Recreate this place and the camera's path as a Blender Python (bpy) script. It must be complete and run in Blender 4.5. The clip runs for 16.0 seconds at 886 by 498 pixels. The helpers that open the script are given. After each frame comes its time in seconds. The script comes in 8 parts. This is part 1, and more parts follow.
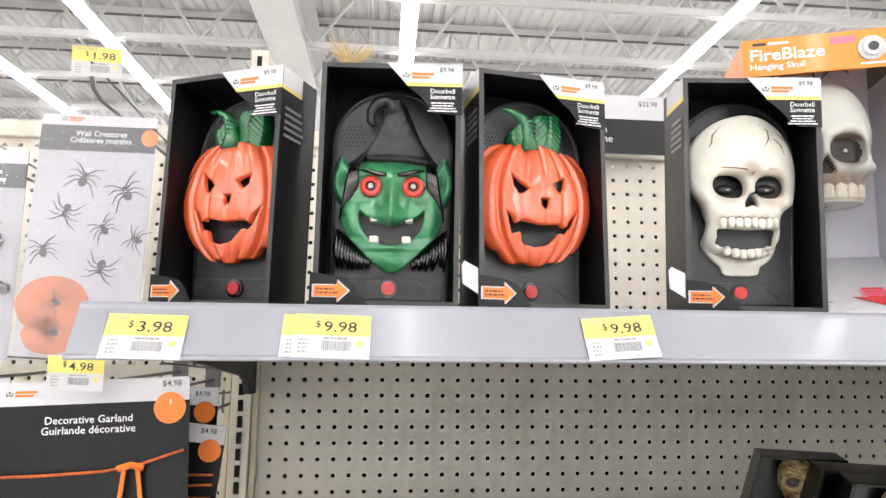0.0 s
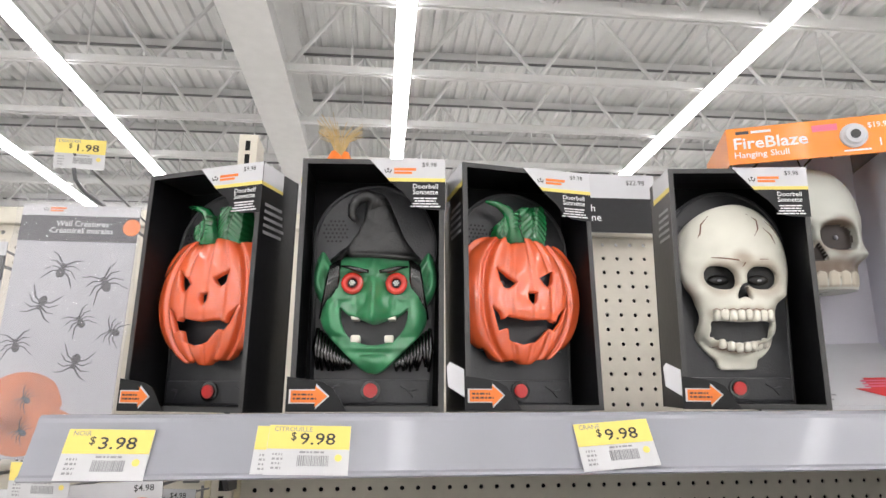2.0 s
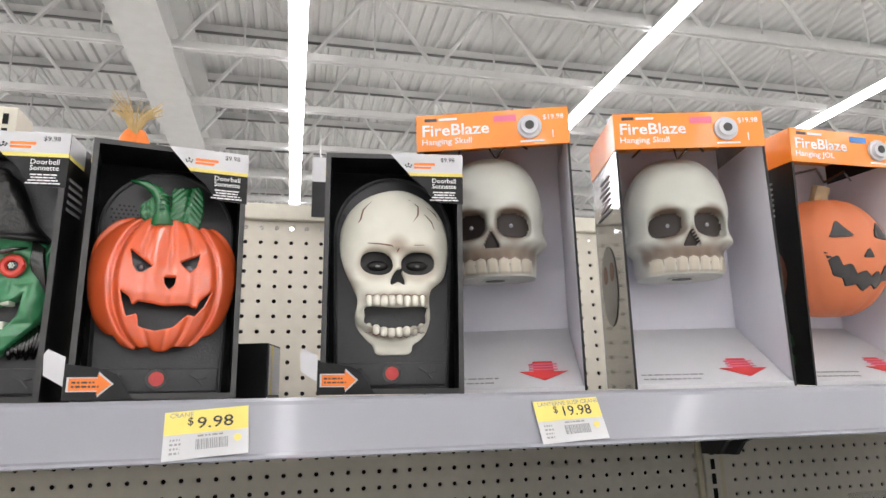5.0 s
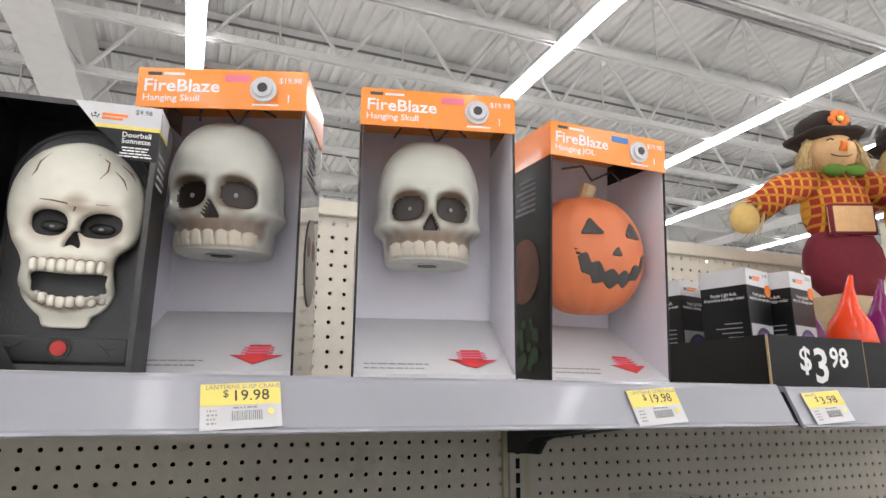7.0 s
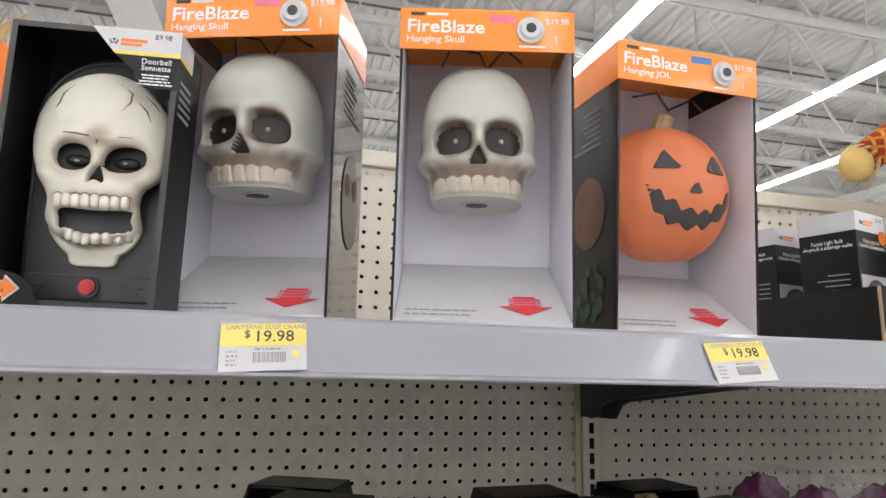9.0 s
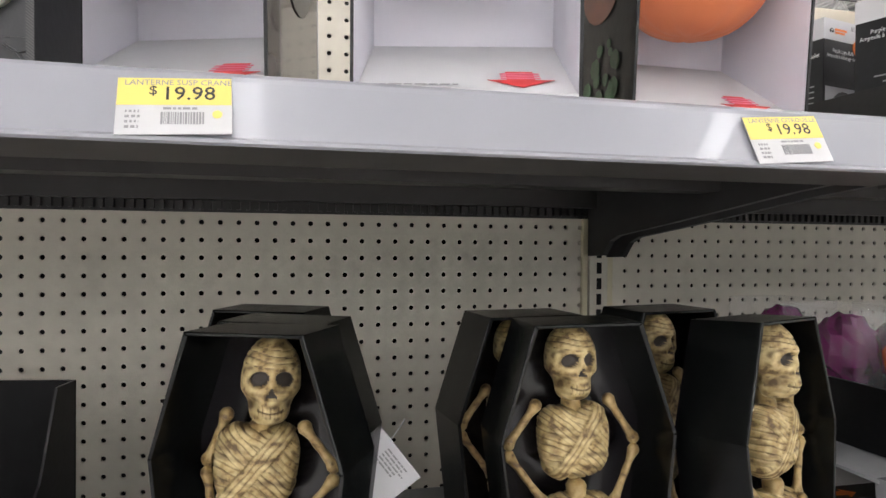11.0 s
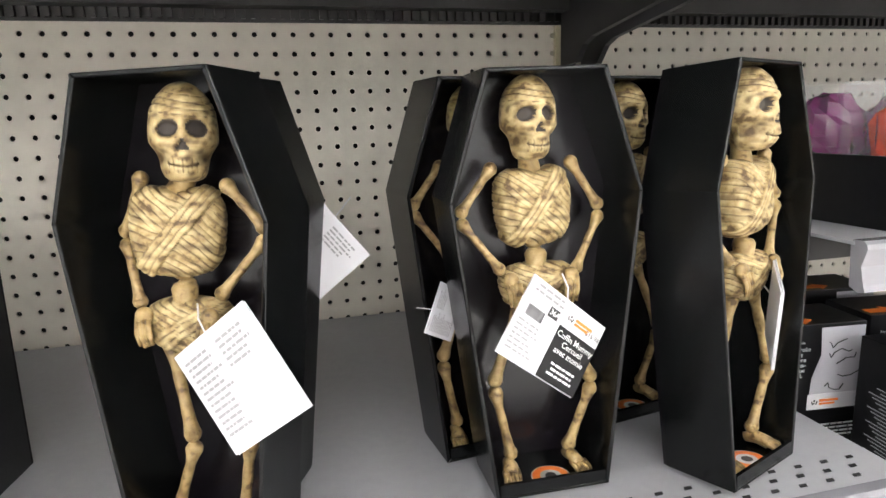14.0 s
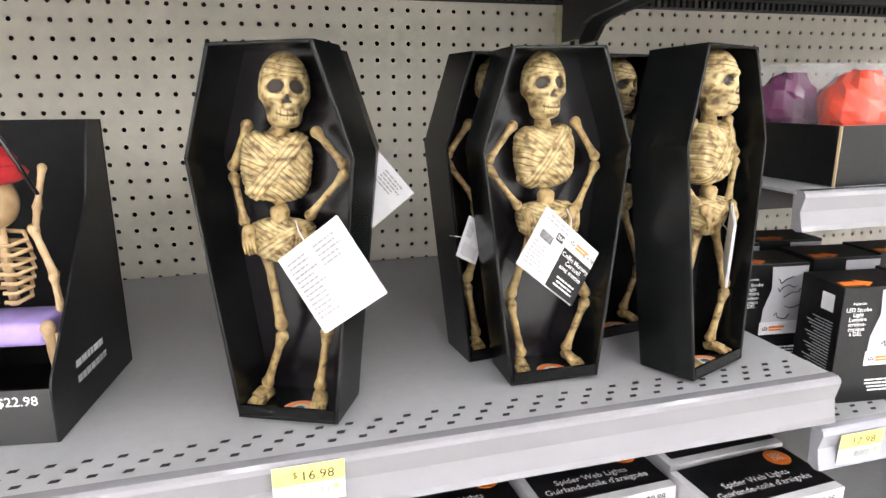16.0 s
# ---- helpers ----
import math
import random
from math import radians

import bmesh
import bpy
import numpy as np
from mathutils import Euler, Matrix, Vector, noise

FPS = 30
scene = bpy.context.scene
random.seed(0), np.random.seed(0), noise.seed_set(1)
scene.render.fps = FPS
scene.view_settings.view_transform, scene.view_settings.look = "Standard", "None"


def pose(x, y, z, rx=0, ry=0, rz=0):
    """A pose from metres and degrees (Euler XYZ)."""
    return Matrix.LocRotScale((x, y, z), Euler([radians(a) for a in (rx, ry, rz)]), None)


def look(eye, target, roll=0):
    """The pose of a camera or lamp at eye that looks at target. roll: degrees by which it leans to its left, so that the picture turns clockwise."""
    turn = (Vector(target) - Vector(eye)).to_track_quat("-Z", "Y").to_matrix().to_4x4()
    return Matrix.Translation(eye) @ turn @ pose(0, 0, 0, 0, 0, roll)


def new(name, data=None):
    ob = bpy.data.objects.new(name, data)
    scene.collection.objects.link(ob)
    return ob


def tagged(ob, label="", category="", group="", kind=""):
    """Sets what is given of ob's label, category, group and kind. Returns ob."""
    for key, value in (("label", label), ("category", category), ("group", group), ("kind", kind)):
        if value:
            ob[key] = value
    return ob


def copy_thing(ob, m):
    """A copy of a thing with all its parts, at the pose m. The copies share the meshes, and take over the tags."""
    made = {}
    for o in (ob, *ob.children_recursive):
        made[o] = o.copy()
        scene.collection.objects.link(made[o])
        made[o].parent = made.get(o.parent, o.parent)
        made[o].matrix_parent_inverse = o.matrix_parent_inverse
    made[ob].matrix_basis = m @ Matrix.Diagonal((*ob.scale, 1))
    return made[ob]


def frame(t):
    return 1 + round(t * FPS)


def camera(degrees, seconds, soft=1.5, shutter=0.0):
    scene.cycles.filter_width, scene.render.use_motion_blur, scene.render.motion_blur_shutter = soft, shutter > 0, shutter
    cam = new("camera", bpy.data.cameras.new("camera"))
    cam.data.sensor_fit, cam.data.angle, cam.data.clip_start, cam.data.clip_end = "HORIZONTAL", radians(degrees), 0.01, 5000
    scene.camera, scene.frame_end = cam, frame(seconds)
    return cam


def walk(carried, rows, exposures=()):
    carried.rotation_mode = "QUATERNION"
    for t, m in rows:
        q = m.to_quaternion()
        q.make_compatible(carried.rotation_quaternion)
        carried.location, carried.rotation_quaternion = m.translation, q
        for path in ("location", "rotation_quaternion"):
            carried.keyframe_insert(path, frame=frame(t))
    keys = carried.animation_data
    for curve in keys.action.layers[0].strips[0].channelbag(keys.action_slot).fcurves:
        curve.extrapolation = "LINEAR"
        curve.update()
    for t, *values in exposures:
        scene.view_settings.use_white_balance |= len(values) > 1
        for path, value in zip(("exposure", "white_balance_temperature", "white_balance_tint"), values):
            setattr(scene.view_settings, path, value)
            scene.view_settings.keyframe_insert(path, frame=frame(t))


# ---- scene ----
cam = camera(70.1, 16.0)
PATH = [
    (0, (-0.124, 0.043, 1.398), (0.053, 2.014, 1.69), 0.6),
    (0.5, (-0.118, 0.038, 1.437), (0.064, 1.976, 1.893), -0.1),
    (1, (-0.115, 0.044, 1.44), (0.071, 1.973, 1.933), -0.4),
    (1.5, (-0.112, 0.053, 1.433), (0.078, 1.98, 1.932), -0.5),
    (2, (-0.115, 0.055, 1.426), (0.077, 1.982, 1.925), -0.3),
    (2.5, (-0.122, 0.04, 1.42), (0.077, 1.967, 1.917), -0.2),
    (3, (-0.106, 0.016, 1.417), (0.102, 1.943, 1.907), -0.4),
    (3.5, (-0.061, 0.018, 1.425), (0.153, 1.947, 1.91), -0.3),
    (4, (-0.002, 0.016, 1.425), (0.24, 1.942, 1.904), -0.4),
    (4.5, (0.048, 0.018, 1.424), (0.354, 1.937, 1.898), -0.7),
    (5, (0.109, 0.032, 1.421), (0.564, 1.923, 1.885), -1.4),
    (5.2, (0.134, 0.033, 1.419), (0.645, 1.911, 1.879), -1.6),
    (7.3, (0.298, 0.025, 1.402), (1.029, 1.826, 1.872), 0.2),
    (7.5, (0.306, 0.033, 1.39), (1.037, 1.822, 1.903), -0.2),
    (8, (0.327, 0.038, 1.393), (0.93, 1.876, 1.901), 1.0),
    (8.2, (0.328, 0.041, 1.396), (0.872, 1.9, 1.893), 1.6),
    (10.3, (0.363, 0.138, 1.367), (0.814, 2.084, 1.456), 1.9),
    (10.5, (0.368, 0.146, 1.359), (0.824, 2.092, 1.42), 1.5),
    (11, (0.384, 0.164, 1.335), (0.841, 2.111, 1.312), 0.5),
    (11.5, (0.391, 0.174, 1.317), (0.852, 2.118, 1.218), -0.1),
    (12, (0.405, 0.188, 1.295), (0.876, 2.123, 1.107), -0.8),
    (12.5, (0.418, 0.195, 1.28), (0.89, 2.122, 1.027), -1.3),
    (13, (0.423, 0.197, 1.267), (0.903, 2.112, 0.948), -1.6),
    (13.5, (0.426, 0.2, 1.255), (0.908, 2.108, 0.897), -1.8),
    (14, (0.423, 0.199, 1.24), (0.909, 2.097, 0.841), -1.7),
    (14.5, (0.417, 0.185, 1.231), (0.905, 2.077, 0.806), -1.5),
    (15, (0.398, 0.152, 1.225), (0.894, 2.034, 0.766), -1.0),
    (15.5, (0.373, 0.118, 1.23), (0.879, 1.995, 0.758), -0.6),
    (16, (0.349, 0.082, 1.236), (0.873, 1.95, 0.75), -0.3),
]
walk(cam, [(t, look(eye, target, roll)) for t, eye, target, roll in PATH], exposures=[(0, -0.43), (2, -0.85), (5, -0.95), (8.2, -1.0), (10.5, -0.85), (11.2, -0.66), (12.0, -0.25), (13.0, 0.12), (14.0, 0.22), (16.0, 0.28)])

# ---- light ----
world = bpy.data.worlds.new("store_air")
scene.world = world
world.use_nodes = True
world.node_tree.nodes["Background"].inputs[0].default_value = (0.9, 0.95, 1.0, 1)
world.node_tree.nodes["Background"].inputs[1].default_value = 0.02
scene.view_settings.exposure = 0.0
LAMP_STRENGTH = 26.0


# ---- materials ----
def nodes_of(name):
    m = bpy.data.materials.new(name)
    m.use_nodes = True
    return m, m.node_tree.nodes, m.node_tree.links, m.node_tree.nodes["Principled BSDF"]


def paint(name, col, rough=0.5, metal=0.0, grain=0.08, scale=60.0, bump=0.0, bump_scale=200.0, coat=0.0, spec=0.5, stain=0.0, tint=None):
    """A painted, printed or moulded surface: base colour varied at two scales, a fine relief, and uneven gloss."""
    m, nd, ln, b = nodes_of(name)
    tc = nd.new("ShaderNodeTexCoord")
    n1 = nd.new("ShaderNodeTexNoise")
    n1.inputs["Scale"].default_value = scale
    n1.inputs["Detail"].default_value = 5
    n2 = nd.new("ShaderNodeTexNoise")
    n2.inputs["Scale"].default_value = scale / 9
    n2.inputs["Detail"].default_value = 3
    for n in (n1, n2):
        ln.new(tc.outputs["Object"], n.inputs["Vector"])
    mix = nd.new("ShaderNodeMix")
    mix.data_type = "RGBA"
    dark = tint or tuple(c * (1 - grain * 2.2) for c in col)
    mix.inputs[6].default_value = (*dark, 1)
    mix.inputs[7].default_value = (*[min(1, c * (1 + grain)) for c in col], 1)
    add = nd.new("ShaderNodeMath")
    add.operation = "MULTIPLY_ADD"
    ln.new(n1.outputs["Fac"], add.inputs[0])
    add.inputs[1].default_value = 0.55
    half = nd.new("ShaderNodeMath")
    half.operation = "MULTIPLY"
    ln.new(n2.outputs["Fac"], half.inputs[0])
    half.inputs[1].default_value = 0.55 + stain
    ln.new(half.outputs[0], add.inputs[2])
    ramp = nd.new("ShaderNodeMapRange")
    ramp.inputs["From Min"].default_value = 0.3
    ramp.inputs["From Max"].default_value = 0.75
    ln.new(add.outputs[0], ramp.inputs["Value"])
    ln.new(ramp.outputs[0], mix.inputs[0])
    ln.new(mix.outputs[2], b.inputs["Base Color"])
    rr = nd.new("ShaderNodeMapRange")
    rr.inputs["To Min"].default_value = max(0.02, rough - 0.06)
    rr.inputs["To Max"].default_value = min(1, rough + 0.06)
    ln.new(n2.outputs["Fac"], rr.inputs["Value"])
    ln.new(rr.outputs[0], b.inputs["Roughness"])
    b.inputs["Metallic"].default_value = metal
    b.inputs["Coat Weight"].default_value = coat
    b.inputs["Coat Roughness"].default_value = 0.05
    b.inputs["Specular IOR Level"].default_value = spec
    if bump:
        n3 = nd.new("ShaderNodeTexNoise")
        n3.inputs["Scale"].default_value = bump_scale
        n3.inputs["Detail"].default_value = 4
        ln.new(tc.outputs["Object"], n3.inputs["Vector"])
        bp = nd.new("ShaderNodeBump")
        bp.inputs["Strength"].default_value = bump
        bp.inputs["Distance"].default_value = 0.002
        ln.new(n3.outputs["Fac"], bp.inputs["Height"])
        ln.new(bp.outputs[0], b.inputs["Normal"])
    return m


def lamp_mat():
    m, nd, ln, b = nodes_of("lamp_tube_glow")
    b.inputs["Emission Color"].default_value = (1.0, 0.975, 0.99, 1)
    b.inputs["Emission Strength"].default_value = LAMP_STRENGTH
    b.inputs["Base Color"].default_value = (0.9, 0.9, 0.9, 1)
    return m


def clear_plastic(name, col=(1, 1, 1), rough=0.08, alpha=0.25):
    m, nd, ln, b = nodes_of(name)
    b.inputs["Base Color"].default_value = (*col, 1)
    b.inputs["Roughness"].default_value = rough
    b.inputs["Alpha"].default_value = alpha
    tc = nd.new("ShaderNodeTexCoord")
    n3 = nd.new("ShaderNodeTexNoise")
    n3.inputs["Scale"].default_value = 35
    ln.new(tc.outputs["Object"], n3.inputs["Vector"])
    bp = nd.new("ShaderNodeBump")
    bp.inputs["Strength"].default_value = 0.35
    bp.inputs["Distance"].default_value = 0.004
    ln.new(n3.outputs["Fac"], bp.inputs["Height"])
    ln.new(bp.outputs[0], b.inputs["Normal"])
    return m


def crosshatch(name, col):
    """Black card with a fine printed diagonal weave, as on the edges of the packaging."""
    m, nd, ln, b = nodes_of(name)
    tc = nd.new("ShaderNodeTexCoord")
    mp = nd.new("ShaderNodeMapping")
    mp.inputs["Rotation"].default_value = (0.6, 0.6, 0.8)
    ln.new(tc.outputs["Object"], mp.inputs["Vector"])
    w = nd.new("ShaderNodeTexWave")
    w.inputs["Scale"].default_value = 260
    w.inputs["Distortion"].default_value = 0.4
    ln.new(mp.outputs[0], w.inputs["Vector"])
    mix = nd.new("ShaderNodeMix")
    mix.data_type = "RGBA"
    mix.inputs[6].default_value = (*col, 1)
    mix.inputs[7].default_value = (*[c * 4 + 0.014 for c in col], 1)
    ln.new(w.outputs["Fac"], mix.inputs[0])
    ln.new(mix.outputs[2], b.inputs["Base Color"])
    b.inputs["Roughness"].default_value = 0.35
    return m


def airbrushed(name, col, tint, spots, rough, bump=0.1):
    """Moulded plastic with soft airbrushed patches: spots are (x, y, z, inner radius, outer radius) on the mould."""
    m, nd, ln, b = nodes_of(name)
    tc = nd.new("ShaderNodeTexCoord")
    n = nd.new("ShaderNodeTexNoise")
    n.inputs["Scale"].default_value = 45
    n.inputs["Detail"].default_value = 5
    ln.new(tc.outputs["Object"], n.inputs["Vector"])
    base = nd.new("ShaderNodeMix")
    base.data_type = "RGBA"
    base.inputs[6].default_value = (*[c * 0.86 for c in col], 1)
    base.inputs[7].default_value = (*[min(1, c * 1.06) for c in col], 1)
    ln.new(n.outputs["Fac"], base.inputs[0])
    out = base.outputs[2]
    for x, y, z, r0, r1, amount in spots:
        d = nd.new("ShaderNodeVectorMath")
        d.operation = "DISTANCE"
        d.inputs[1].default_value = (x, y, z)
        ln.new(tc.outputs["Object"], d.inputs[0])
        mr = nd.new("ShaderNodeMapRange")
        mr.interpolation_type = "SMOOTHSTEP"
        mr.inputs["From Min"].default_value = r0
        mr.inputs["From Max"].default_value = r1
        mr.inputs["To Min"].default_value = amount
        mr.inputs["To Max"].default_value = 0.0
        ln.new(d.outputs["Value"], mr.inputs["Value"])
        mx = nd.new("ShaderNodeMix")
        mx.data_type = "RGBA"
        ln.new(mr.outputs[0], mx.inputs[0])
        ln.new(out, mx.inputs[6])
        mx.inputs[7].default_value = (*tint, 1)
        out = mx.outputs[2]
    ln.new(out, b.inputs["Base Color"])
    b.inputs["Roughness"].default_value = rough
    bp = nd.new("ShaderNodeBump")
    bp.inputs["Strength"].default_value = bump
    bp.inputs["Distance"].default_value = 0.001
    ln.new(n.outputs["Fac"], bp.inputs["Height"])
    ln.new(bp.outputs[0], b.inputs["Normal"])
    return m


def antiqued(name, light, mid, dark, scale, rough, streak=0.5):
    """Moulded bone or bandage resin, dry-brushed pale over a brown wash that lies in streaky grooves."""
    m, nd, ln, b = nodes_of(name)
    tc = nd.new("ShaderNodeTexCoord")
    mp = nd.new("ShaderNodeMapping")
    mp.inputs["Scale"].default_value = (0.45, 0.6, 1.0)
    ln.new(tc.outputs["Object"], mp.inputs["Vector"])
    w = nd.new("ShaderNodeTexWave")
    w.bands_direction = "Z"
    w.inputs["Scale"].default_value = scale
    w.inputs["Distortion"].default_value = 9
    w.inputs["Detail"].default_value = 3
    w.inputs["Detail Scale"].default_value = 1.6
    ln.new(mp.outputs[0], w.inputs["Vector"])
    n = nd.new("ShaderNodeTexNoise")
    n.inputs["Scale"].default_value = 120
    n.inputs["Detail"].default_value = 6
    ln.new(tc.outputs["Object"], n.inputs["Vector"])
    mul = nd.new("ShaderNodeMath")
    mul.operation = "MULTIPLY_ADD"
    ln.new(w.outputs["Fac"], mul.inputs[0])
    mul.inputs[1].default_value = streak
    hf = nd.new("ShaderNodeMath")
    hf.operation = "MULTIPLY"
    ln.new(n.outputs["Fac"], hf.inputs[0])
    hf.inputs[1].default_value = 1.15 - streak
    ln.new(hf.outputs[0], mul.inputs[2])
    cr = nd.new("ShaderNodeValToRGB")
    cr.color_ramp.elements[0].position, cr.color_ramp.elements[0].color = 0.40, (*dark, 1)
    cr.color_ramp.elements[1].position, cr.color_ramp.elements[1].color = 0.72, (*light, 1)
    e = cr.color_ramp.elements.new(0.50)
    e.color = (*mid, 1)
    ln.new(mul.outputs[0], cr.inputs[0])
    wash = nd.new("ShaderNodeAttribute")
    wash.attribute_name = "brown_wash"
    mx = nd.new("ShaderNodeMix")
    mx.data_type = "RGBA"
    ln.new(wash.outputs["Fac"], mx.inputs[0])
    ln.new(cr.outputs[0], mx.inputs[6])
    mx.inputs[7].default_value = (0.075, 0.043, 0.014, 1)
    ln.new(mx.outputs[2], b.inputs["Base Color"])
    b.inputs["Roughness"].default_value = rough
    bp = nd.new("ShaderNodeBump")
    bp.inputs["Strength"].default_value = 0.7
    bp.inputs["Distance"].default_value = 0.0012
    ln.new(mul.outputs[0], bp.inputs["Height"])
    ln.new(bp.outputs[0], b.inputs["Normal"])
    return m


